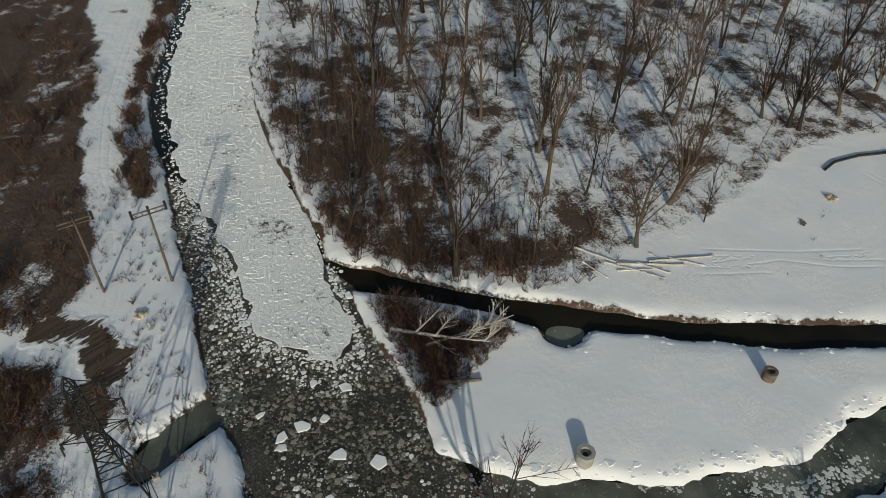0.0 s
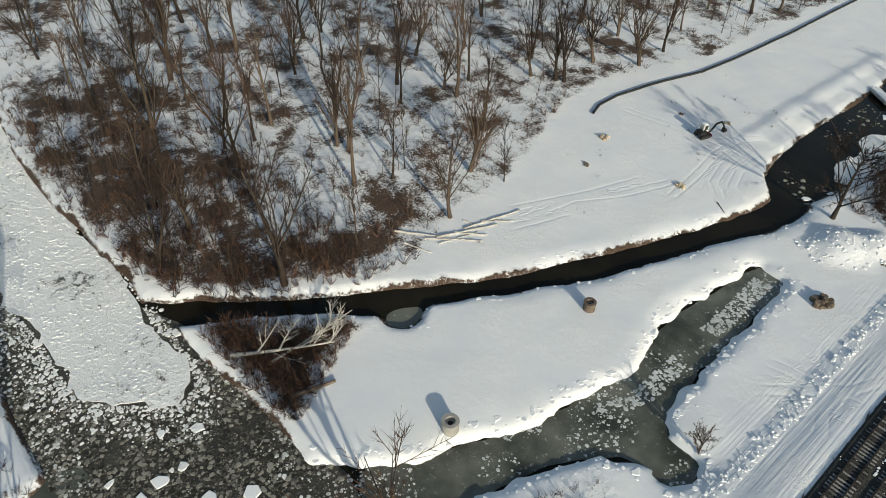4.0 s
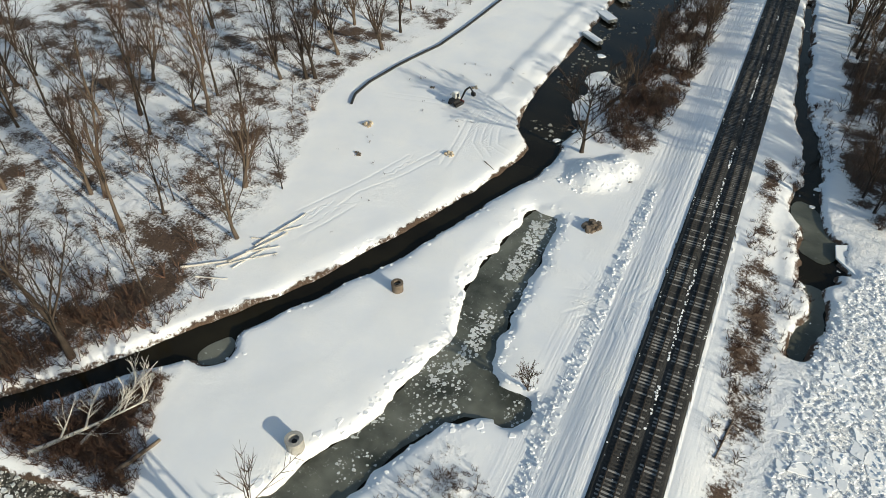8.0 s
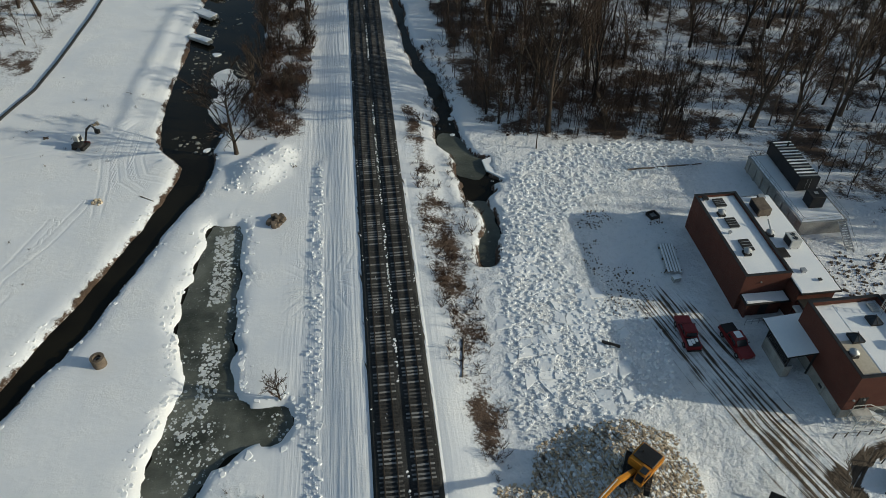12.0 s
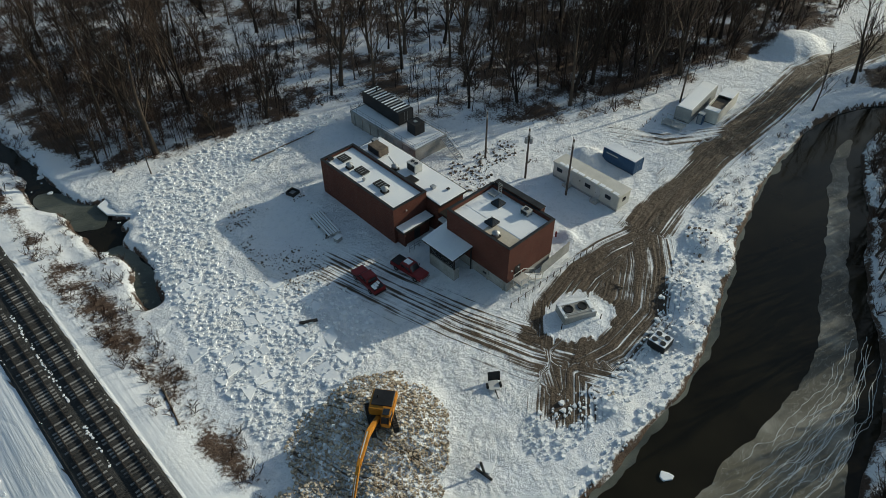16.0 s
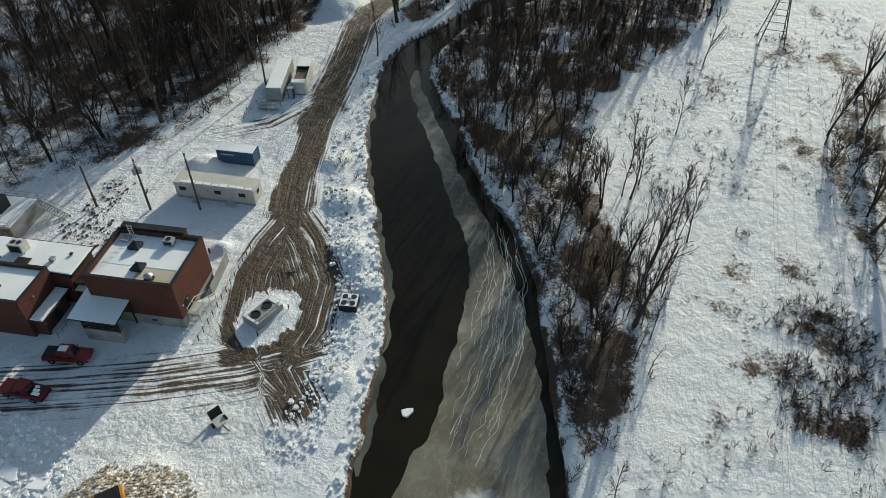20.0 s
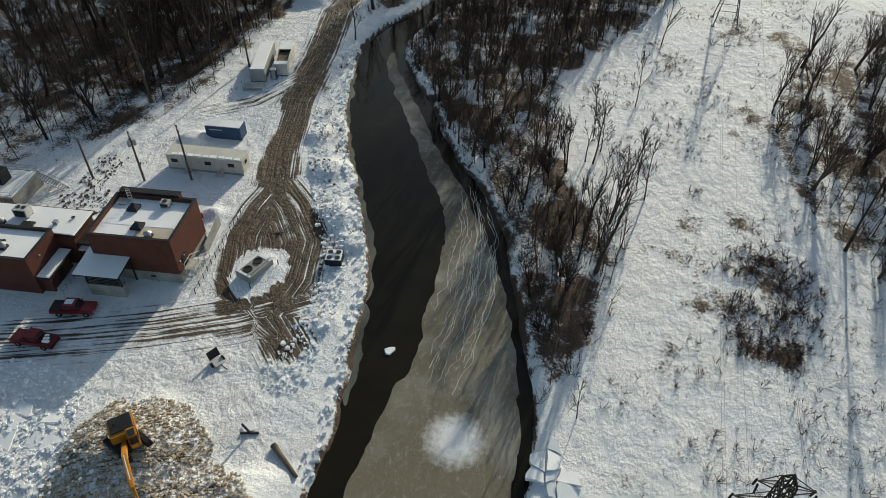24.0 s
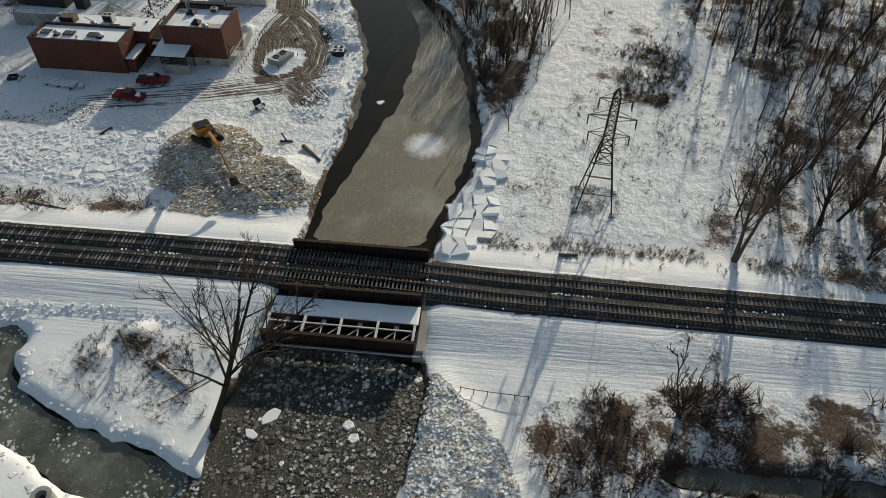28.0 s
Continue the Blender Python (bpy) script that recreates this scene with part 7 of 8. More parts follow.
def pickup(x, y, rz, bed_open, label):
    t = thing("pickup_truck", x, y, put_on(x, y) + 0.02, label, "truck", rz, "red trucks by the brick building")
    part("body", profile_body([(2.85, 0.5), (2.9, 0.95), (2.7, 1.08), (1.3, 1.15), (-2.8, 1.15), (-2.85, 0.5)], 0.98), M_RED, t)
    cab = part("cab", profile_body([(1.35, 1.13), (0.6, 1.85), (-0.95, 1.88), (-1.15, 1.13)], 0.86, 0.08), M_RED, t)
    part("windscreen", mesh_of("windscreen", [(-0.72, 1.27, 1.25), (0.72, 1.27, 1.25), (0.66, 0.68, 1.81), (-0.66, 0.68, 1.81)], [(0, 1, 2, 3)], M_GLASS), None, cab)
    part("rear_window", mesh_of("rear_window", [(-0.7, -1.14, 1.25), (0.7, -1.14, 1.25), (0.66, -1.0, 1.8), (-0.66, -1.0, 1.8)], [(3, 2, 1, 0)], M_GLASS), None, cab)
    for s in (-1, 1):
        for a, b in ((-0.85, -0.1), (0.0, 0.8)):
            part("side_window", mesh_of("side_window", [(s * 0.868, a, 1.28), (s * 0.868, b + (0.12 if b > 0.5 else 0), 1.28), (s * 0.868, b - (0.1 if b > 0.5 else 0), 1.75), (s * 0.868, a, 1.75)], [(0, 1, 2, 3) if s > 0 else (3, 2, 1, 0)], M_GLASS), None, cab)
        part("headlight", boxed(s * 0.75 - 0.15, s * 0.75 + 0.15, 2.84, 2.93, 0.75, 0.92, 0.02), M_GALV, t)
        part("tail_light", boxed(s * 0.85 - 0.07, s * 0.85 + 0.07, -2.88, -2.83, 0.75, 1.05, 0.01), M_RED, t)
        part("mirror", boxed(s * 1.08 - 0.1, s * 1.08 + 0.1, 0.85, 0.95, 1.25, 1.45, 0.02), M_BLACK, t)
        for yy in (1.85, -1.75):
            wheel(t, s * 0.9, yy)
    part("bumper", boxed(-0.95, 0.95, 2.85, 3.0, 0.45, 0.65, 0.03), M_GALV, t)
    part("bumper", boxed(-0.95, 0.95, -3.0, -2.85, 0.45, 0.65, 0.03), M_DARK_STEEL, t)
    if bed_open:
        bed_ = part("bed", boxed(-0.82, 0.82, -2.72, -1.25, 1.153, 1.18, 0.0), M_BLACK, t, "dark open load bed")
        for k in range(3):
            part("snow_lump", boxed(-0.7 + k * 0.5, -0.25 + k * 0.45, -2.6 + 0.3 * k, -1.6 + 0.1 * k, 1.18, 1.34, 0.06), M_SNOW, bed_)
    else:
        part("bed_cover", boxed(-0.9, 0.9, -2.78, -1.2, 1.153, 1.28, 0.04), M_BLACK, t, "black bed cover")
    part("roof_snow", boxed(-0.5, 0.4, -0.8, 0.3, 1.885, 1.9, 0.005), M_SNOW if not bed_open else M_RED, t)


pickup(38.6, 55.0, -4, True, "red pickup truck with snow in its open bed")
pickup(44.3, 52.8, 186, False, "dark red pickup truck with a black bed cover")


def crawler(parent, half, length, tall, mat=None):
    for s in (-1, 1):
        x = s * half
        shape = [(length / 2 - tall * 0.4, 0), (length / 2, tall * 0.5), (length / 2 - tall * 0.3, tall), (-length / 2 + tall * 0.3, tall), (-length / 2, tall * 0.5), (-length / 2 + tall * 0.4, 0)]
        bm = profile_body(shape, 0.28, 0.03)
        bmesh.ops.translate(bm, vec=(x, 0, 0), verts=bm.verts)
        tr = part("crawler_track", bm, M_RUBBER, parent)
        for k in range(14):
            yy = -length / 2 + 0.35 + (length - 0.7) * k / 13
            part("track_shoe", boxed(x - 0.31, x + 0.31, yy - 0.06, yy + 0.06, tall, tall + 0.05, 0.01), M_DARK_STEEL, tr)
    part("carriage", boxed(-half, half, -length * 0.25, length * 0.25, tall * 0.4, tall + 0.1, 0.05), M_DARK_STEEL, parent)


def excavator(x, y, rz, track_rz, label):
    """A long-reach crawler excavator; its boom points along +y."""
    z = put_on(x, y)
    t = thing("excavator", x, y, z + 0.02, label, "excavator", rz)
    under = part("undercarriage", boxed(-0.9, 0.9, -0.9, 0.9, 0.7, 1.0, 0.05), M_DARK_STEEL, t, at=pose(0, 0, 0, 0, 0, track_rz))
    crawler(under, 1.25, 4.6, 0.95)
    part("engine_house", profile_body([(0.2, 1.1), (0.2, 2.2), (-1.0, 2.35), (-2.6, 2.2), (-2.75, 1.25), (-2.5, 1.1)], 1.35, 0.1), M_YELLOW, t, "worn yellow engine house")
    part("engine_cover", boxed(-1.2, 1.15, -2.4, -0.3, 2.28, 2.42, 0.05), M_BLACK, t, "sooty black engine cover")
    part("exhaust", barred((0.6, -1.3, 2.35), (0.6, -1.3, 2.85), 0.14, sides=8), M_DARK_STEEL, t)
    cab = part("cab", profile_body([(1.6, 1.1), (1.65, 1.9), (1.25, 2.75), (0.0, 2.8), (-0.1, 1.1)], 0.5, 0.06), M_YELLOW, t, at=pose(-0.8, 0, 0))
    part("window", mesh_of("window", [(-0.42, 1.67, 1.9), (0.42, 1.67, 1.9), (0.42, 1.32, 2.64), (-0.42, 1.32, 2.64)], [(0, 1, 2, 3)], M_GLASS), None, cab)
    part("window", boxed(-0.52, -0.505, 0.15, 1.35, 1.7, 2.6, 0.0), M_GLASS, cab)
    part("roof_window", boxed(-0.35, 0.35, 0.3, 1.1, 2.8, 2.82, 0.0), M_GLASS, cab)
    boom = part("boom", profile_body([(0.3, 1.3), (4.2, 4.3), (8.2, 4.55), (8.3, 4.2), (4.6, 3.7), (0.9, 1.2)], 0.24, 0.04), M_YELLOW, t, "long worn yellow boom", at=pose(0.25, 0, 0))
    part("boom_ram", barred((0.3, 0.8, 1.4), (0.3, 3.4, 3.2), 0.16, sides=8), M_GALV, boom)
    part("stick_ram", barred((0, 4.5, 4.6), (0, 7.7, 4.75), 0.14, sides=8), M_GALV, boom)
    stick = part("stick", profile_body([(7.7, 4.75), (8.5, 4.65), (13.2, 1.5), (13.0, 1.25), (8.0, 4.2)], 0.17, 0.03), M_YELLOW, t, "slim yellow dipper arm", at=pose(0.25, 0, 0))
    part("bucket_ram", barred((0, 9.3, 4.3), (0, 12.6, 2.0), 0.1, sides=8), M_GALV, stick)
    bucket = part("bucket", profile_body([(12.9, 1.45), (13.4, 1.3), (13.7, 0.5), (13.2, 0.0), (12.6, 0.25)], 0.55, 0.04), M_DARK_STEEL, t, "dark steel ditching bucket", at=pose(0.25, 0, 0))
    for k in range(5):
        part("tooth", boxed(-0.5 + k * 0.23, -0.42 + k * 0.23, 12.5, 12.75, 0.1, 0.2, 0.01), M_GALV, bucket)


excavator(24.6, 35.0, 128, 24, "yellow long-reach excavator on a heap of dug ice")


def mini_excavator(x, y, rz):
    t = thing("mini_excavator", x, y, put_on(x, y), "small black and white excavator standing in snow", "excavator", rz)
    crawler(t, 0.85, 2.4, 0.6)
    part("engine_house", profile_body([(0.3, 0.7), (0.3, 1.4), (-1.2, 1.4), (-1.35, 0.8)], 0.8, 0.08), M_BLACK, t, "black engine house")
    cab = part("cab", profile_body([(1.0, 0.7), (1.05, 1.4), (0.8, 2.4), (-0.3, 2.45), (-0.35, 0.8)], 0.48, 0.05), M_PALE_STEEL, t, "white cab", at=pose(-0.3, 0, 0))
    part("window", boxed(-0.5, -0.485, 0.0, 0.75, 1.4, 2.25, 0), M_GLASS, cab)
    part("window", boxed(0.485, 0.5, 0.0, 0.75, 1.4, 2.25, 0), M_GLASS, cab)
    part("roof_snow", boxed(-0.42, 0.42, -0.2, 0.75, 2.45, 2.56, 0.04), M_SNOW, cab)
    part("boom", profile_body([(0.9, 0.9), (2.2, 2.6), (3.6, 2.7), (3.6, 2.45), (2.4, 2.25), (1.2, 0.8)], 0.12, 0.03), M_DARK_STEEL, t, at=pose(0.45, 0, 0))
    part("stick", barred((0.45, 3.5, 2.6), (0.45, 4.6, 1.0), 0.2), M_DARK_STEEL, t)
    part("bucket", profile_body([(4.4, 1.1), (5.0, 0.9), (4.9, 0.2), (4.3, 0.3)], 0.4, 0.03), M_DARK_STEEL, t, at=pose(0.45, 0, 0))
    part("blade", boxed(-0.9, 0.9, 1.4, 1.55, 0.05, 0.5, 0.02), M_RED, t)


mini_excavator(-52.3, 110.2, -18)

# ---- tanks, pipes and gear in the yard ----
tank2 = thing("concrete_tank_chamber", 54.9, 31.5, put_on(54.9, 31.5) - 0.05, "concrete tank chamber with two hatches and rails", "tank", -26)
part("chamber", boxed(-2.3, 2.3, -1.4, 1.4, -0.3, 0.85, 0.04), M_CONCRETE, tank2)
for k in (-1.1, 0.9):
    bm = bmesh.new()
    ring(bm, 0.5, 0.66, 0.85, 1.0, 20, Matrix.Translation((k, 0.1, 0)))
    part("hatch_ring", bm, M_DARK_STEEL, tank2)
    bm = bmesh.new()
    bmesh.ops.create_cone(bm, cap_ends=True, segments=20, radius1=0.52, radius2=0.48, depth=0.06, matrix=Matrix.Translation((k, 0.1, 0.9)))
    part("hatch_lid", bm, M_BLACK, tank2)
for y in (-0.75, -0.95):
    part("pipe", barred((-2.2, y, 0.98), (2.2, y, 0.98), 0.1, sides=8), M_PALE_STEEL, tank2, "pale pipe across the top")
part("snow_rim", boxed(-2.25, 2.25, 0.95, 1.35, 0.853, 0.93, 0.03), M_SNOW, tank2)
part("snow_rim", boxed(-2.25, -1.85, -1.3, 0.9, 0.853, 0.92, 0.03), M_SNOW, tank2)
part("snow_rim", boxed(1.7, 2.25, -1.3, 0.9, 0.853, 0.92, 0.03), M_SNOW, tank2)
for k in range(4):
    part("bollard", barred((-2.9 + (k % 2) * 5.6, -1.9 + (k // 2) * 3.8, -0.3), (-2.9 + (k % 2) * 5.6, -1.9 + (k // 2) * 3.8, 0.7), 0.14, sides=8), M_DARK_STEEL, tank2)

chiller = thing("four_fan_chiller", 58.4, 20.8, put_on(58.4, 20.8) - 0.05, "black square chiller with four roof fans and snow", "air conditioner", 4)
part("casing", boxed(-1.2, 1.2, -1.2, 1.2, 0.1, 1.2, 0.04), M_BLACK, chiller)
part("skid", boxed(-1.25, 1.25, -1.25, 1.25, -0.25, 0.1, 0.02), M_GREY, chiller)
part("snow_top", boxed(-1.15, 1.15, -1.15, 1.15, 1.2, 1.27, 0.03), M_SNOW, chiller)
for sx in (-0.58, 0.58):
    for sy in (-0.58, 0.58):
        bm = bmesh.new()
        bmesh.ops.create_cone(bm, cap_ends=True, segments=18, radius1=0.38, radius2=0.36, depth=0.12, matrix=Matrix.Translation((sx, sy, 1.3)))
        part("fan", bm, M_BLACK, chiller)
bm = bmesh.new()
ring(bm, 0.28, 0.36, 1.27, 1.4, 18)
part("centre_ring", bm, M_PALE_STEEL, chiller)

spreader = thing("tipped_trailer", 38.7, 31.2, put_on(38.7, 31.2), "small tipped trailer with a black tray and a wheel", "trailer", -35)
part("tray", boxed(-0.75, 0.75, -0.1, 0.06, 0.1, 1.3, 0.03, pose(0.2, 0.4, 0.1, -24)), M_BLACK, spreader)
part("frame", boxed(-0.65, 0.65, -1.1, 0.3, 0.35, 0.45, 0.02), M_PALE_STEEL, spreader, "pale frame under snow")
wheel(spreader, -0.8, -0.4, 0.36, 0.22), wheel(spreader, 0.8, -0.4, 0.36, 0.22)
part("drawbar", barred((0, -1.1, 0.4), (0.2, -2.2, 0.1), 0.1), M_DARK_STEEL, spreader)

sheets = thing("steel_sheet_rack", 29.4, 23.6, put_on(29.4, 23.6), "leaning dark steel post with snowy sheets", "steel rack", 30)
part("post", barred((0, 0, -0.1), (0.25, 0.6, 1.7), 0.2), M_DARK_STEEL, sheets)
part("foot", barred((-0.5, -0.9, 0.1), (0.3, 1.1, 0.15), 0.22), M_DARK_STEEL, sheets)
part("sheet", boxed(0.1, 1.4, -0.7, 0.7, 0.12, 0.2, 0.02), M_SNOW, sheets)

lumber = thing("lumber_stack", 41.6, 69.4, put_on(41.6, 69.4), "stack of long boards under snow", "lumber", -8)
for k in range(5):
    part("board", boxed(-0.95 + k * 0.42, -0.62 + k * 0.42, -3.2 + 0.2 * (k % 2), 3.1, 0.3, 0.46, 0.01), M_DEADWOOD, lumber)
    part("snow_strip", boxed(-0.93 + k * 0.42, -0.64 + k * 0.42, -3.1 + 0.2 * (k % 2), 3.0, 0.46, 0.54, 0.03), M_SNOW, lumber)
for y in (-2.4, 0, 2.4):
    part("bearer", boxed(-1.1, 1.3, y - 0.08, y + 0.08, -0.05, 0.3, 0.01), M_LOG, lumber)
crate = thing("pale_crate", 41.0, 65.2, put_on(41, 65.2), "pale square crate beside stacked boards", "crate", 10)
part("box", boxed(-0.55, 0.55, -0.4, 0.4, 0, 0.7, 0.03), M_GREY, crate)
part("lid", boxed(-0.58, 0.58, -0.43, 0.43, 0.7, 0.78, 0.02), M_SNOW, crate)
well = thing("square_well_frame", 42.6, 79.4, put_on(42.6, 79.4), "dark open square well frame in snow", "well", 15)
for a in ((-0.8, 0.8, -0.8, -0.6), (-0.8, 0.8, 0.6, 0.8), (-0.8, -0.6, -0.6, 0.6), (0.6, 0.8, -0.6, 0.6)):
    part("side", boxed(*a, -0.3, 0.55, 0.02), M_DARK_STEEL, well)
part("cover", boxed(-0.6, 0.6, -0.6, 0.6, 0.1, 0.16, 0.0), M_GREY, well)
beam = thing("dropped_steel_beam", 28.2, 54.6, put_on(28.2, 54.6), "dark steel beam lying in trampled snow", "beam", 62)
part("web", boxed(-0.05, 0.05, -1.2, 1.2, 0.0, 0.32, 0.01), M_DARK_STEEL, beam)
part("flange", boxed(-0.22, 0.22, -1.2, 1.2, 0.32, 0.38, 0.01), M_DARK_STEEL, beam)
hydrant = thing("red_hydrant", 65.2, 43.4, put_on(65.2, 43.4), "red fire hydrant beside the road", "hydrant")
part("barrel", barred((0, 0, -0.1), (0, 0, 0.8), 0.28, sides=12), M_RED, hydrant)
part("cap", barred((0, 0, 0.8), (0, 0, 0.95), 0.2, sides=12), M_RED, hydrant)
part("outlet", barred((-0.25, 0, 0.55), (0.25, 0, 0.55), 0.14, sides=10), M_RED, hydrant)


# ---- pipes and shafts on the creek flat ----
def shaft(x, y, r, tall, label, mat):
    t = thing("concrete_shaft", x, y, put_on(x, y) - 0.1, label, "shaft")
    bm = bmesh.new()
    ring(bm, r * 0.62, r, -0.4, tall, 28)
    part("shell", bm, mat, t)
    bm = bmesh.new()
    ring(bm, r * 0.58, r * 1.03, tall - 0.16, tall + 0.05, 28)
    part("rim", bm, mat, t)
    bm = bmesh.new()
    bmesh.ops.create_cone(bm, cap_ends=True, segments=20, radius1=r * 0.6, radius2=r * 0.6, depth=0.1, matrix=Matrix.Translation((0, 0, tall - 0.5)))
    part("plug", bm, M_GREY, t)
    bm = bmesh.new()
    bmesh.ops.create_cone(bm, cap_ends=True, segments=14, radius1=r * 0.3, radius2=r * 0.3, depth=0.06, matrix=Matrix.Translation((0, 0, tall - 0.42)))
    part("hole", bm, M_BLACK, t)


shaft(-34.9, 31.9, 1.05, 1.65, "round concrete shaft standing in deep snow", M_CONCRETE)
shaft(-37.0, 59.4, 0.85, 1.5, "round brown-stained concrete shaft in snow", M_LOG)


def long_tube(name, pts, r, mat, label, category, sides=10, lift=0.0):
    V, F = [], []
    fine = []
    for a, b in zip(pts, pts[1:]):
        n = max(1, int(math.dist(a, b) / 1.5))
        fine += [(a[0] + (b[0] - a[0]) * k / n, a[1] + (b[1] - a[1]) * k / n) for k in range(n)]
    fine.append(pts[-1])
    path = [Vector((x, y, put_on(x, y) + r * 0.6 + lift)) for x, y in fine]
    tube(V, F, path, [r] * len(path), sides)
    F.append(tuple(range(sides))), F.append(tuple(range(len(V) - sides, len(V))))
    return solo(name, mesh_of(name, V, F, mat, True), None, label, category)


long_tube("long_pipe", [(-70.9, 100.9), (-72.3, 104.5), (-72.3, 110), (-70.9, 118.7), (-67.2, 133.1), (-65.8, 151.6), (-64.8, 168), (-64, 200)], 0.27, M_BLACK, "long black pipe lying along the wood edge", "pipe")


def culverts(x, y, rz, n):
    t = thing("culvert_pipes", x, y, WATER_Z + 0.25, "bundle of pale corrugated culvert pipes at the creek", "pipe", rz, "culvert pipes along the creek")
    for k in range(n):
        bm = bmesh.new()
        for j in range(24):
            ring(bm, 0.36, 0.46 if j % 2 else 0.42, j * 0.26, j * 0.26 + 0.26, 14, pose((k - (n - 1) / 2) * 0.98, -3, 0.45, -90) @ Matrix.Identity(4))
        part("culvert", bm, M_PALE_STEEL, t)
    part("snow_top", boxed(-n * 0.45, n * 0.45, -2.9, 2.9, 0.86, 0.98, 0.05), M_SNOW, t)


for x, y, rz, n in ((-37.4, 152.9, 52, 2), (-37.9, 166.5, 46, 3), (-38.2, 180.5, 46, 3), (-38.6, 192, 46, 3)):
    culverts(x, y, rz, n)


rail_fence = thing("low_rail_fence", 0, 0, 0, "low dark rail fence in snow above the rubble bank", "fence")
for k in range(6):
    y = -9.6 - 1.6 * k
    x = -16.8 - 0.08 * k
    part("post", barred((x, y, put_on(x, y) - 0.2), (x, y, put_on(x, y) + 0.9), 0.1), M_POLE, rail_fence)
    if k < 5:
        part("rail", barred((x, y, put_on(x, y) + 0.75), (x - 0.08, y - 1.6, put_on(x - 0.08, y - 1.6) + 0.75), 0.07), M_POLE, rail_fence)

# ---- dead wood, logs and stones ----
def log_of(name, a, b, r, mat, label, category="log", lift=0.0, group=""):
    V, F = [], []
    a, b = Vector((*a, put_on(*a) + r * 0.7 + lift)), Vector((*b, put_on(*b) + r * 0.7 + lift))
    pts = [a.lerp(b, k / 6) + Vector((0, 0, 0.05 * math.sin(k * 2.3))) for k in range(7)]
    tube(V, F, pts, [r * (1 - 0.07 * k) for k in range(7)], 8)
    F.append(tuple(range(8))), F.append(tuple(range(len(V) - 8, len(V))))
    return solo(name, mesh_of(name, V, F, mat, True), None, label, category, group=group)


for a, b, r in (((-67.7, 49.0), (-62.2, 53.5), 0.2), ((-62.2, 53.0), (-58.4, 62.5), 0.22), ((-61.3, 56.0), (-57.6, 59.4), 0.18), ((-61.0, 57.7), (-58.7, 67.9), 0.2), ((-60.6, 61.1), (-57.4, 65.2), 0.15), ((-63.2, 51.5), (-58.2, 57.0), 0.15), ((-59.6, 55.4), (-57.0, 58.0), 0.14), ((-64.5, 48.5), (-60.0, 50.2), 0.14), ((-62.6, 59.0), (-59.4, 60.4), 0.12), ((-60.9, 52.3), (-59.0, 58.9), 0.12)):
    log_of("felled_log", a, b, r, M_DEADWOOD, "pale felled log lying in the snow", group="felled pale logs by the creek")
log_of("snowy_log", (-50.8, 20.2), (-49.3, 25.6), 0.34, M_LOG, "thick dark log half covered with snow")
log_of("driftwood_log", (28.0, 20.4), (24.6, 16.8), 0.4, M_LOG, "thick dark driftwood log on the bank")
log_of("driftwood_log", (-16.8, 27.5), (-19.9, 22.1), 0.32, M_DEADWOOD, "snowy driftwood trunk on the river bank")
log_of("driftwood_log", (42.6, 91.9), (55.9, 92.2), 0.16, M_LOG, "long thin log at the yard edge")
log_of("driftwood_log", (6.5, -21.5), (6.9, -24.2), 0.3, M_LOG, "short dark log beside the railway")
log_of("driftwood_log", (-39.0, 94.4), (-36.6, 93.0), 0.1, M_LOG, "thin stick lying in the snow")
log_of("driftwood_log", (97, 3.0), (72, -3.5), 0.13, M_LOG, "thin bare trunk fallen across the ice", lift=0.6)
log_of("driftwood_log", (9.3, 57.8), (8.3, 51.5), 0.14, M_LOG, "dark plank lying beside the railway")


def fallen_tree(a, b, r, seed, label, mat):
    rng = random.Random(seed)
    V, F = ([], []), ([], [])
    a3 = Vector((*a, put_on(*a) + 0.3))
    d = (Vector((*b, put_on(*b) + 1.0)) - a3)
    grow(V, F, a3, d.normalized(), d.length, r, 0, 3, rng, (6, 4, 3, 3), (10, 5, 3), (0.05, 0.16, 0.22, 0.2), (0.5, 0.8, 0.2))
    root = tagged(new("fallen_tree"), label, "tree")
    low = put_on(*a) - 0.2
    for vs in V:
        for v in vs:
            v.z = max(v.z, low + 0.2)
    part("trunk", mesh_of("trunk", V[0], F[0], mat, True), None, root)
    part("crown", mesh_of("crown", V[1], F[1], mat), None, root)


fallen_tree((-61.3, 17.6), (-53.6, 28.6), 0.3, 4, "bleached fallen tree with bare white branches", M_DEADWOOD)
fallen_tree((-57.0, 21.0), (-56.8, 33.4), 0.18, 5, "bleached fallen branch over the brush", M_DEADWOOD)
fallen_tree((-12.6, 34), (-17, 30.4), 0.24, 6, "snowy fallen tree limb near the canal", M_LOG)
fallen_tree((-23.6, 141.0), (-25.4, 127.0), 0.2, 7, "pale dead tree leaning over the creek", M_DEADWOOD)


def stones(name, x, y, r, n, mat, label, seed, category="stones"):
    rng = random.Random(seed)
    z = put_on(x, y)
    heap = thing(name, 0, 0, 0, label, category)
    for k in range(n):
        V, F = [], []
        a, d = rng.uniform(0, 6.28), r * math.sqrt(rng.random())
        s = r * rng.uniform(0.18, 0.42)
        blob(V, F, x + d * math.cos(a), y + d * math.sin(a), z - 0.1 + (r - d) * 0.3 * rng.random(), s, s * rng.uniform(0.9, 1.6), rng, rng.choice((5, 6, 7)))
        part("stone", mesh_of("stone", V, F, mat), None, heap)
    return heap


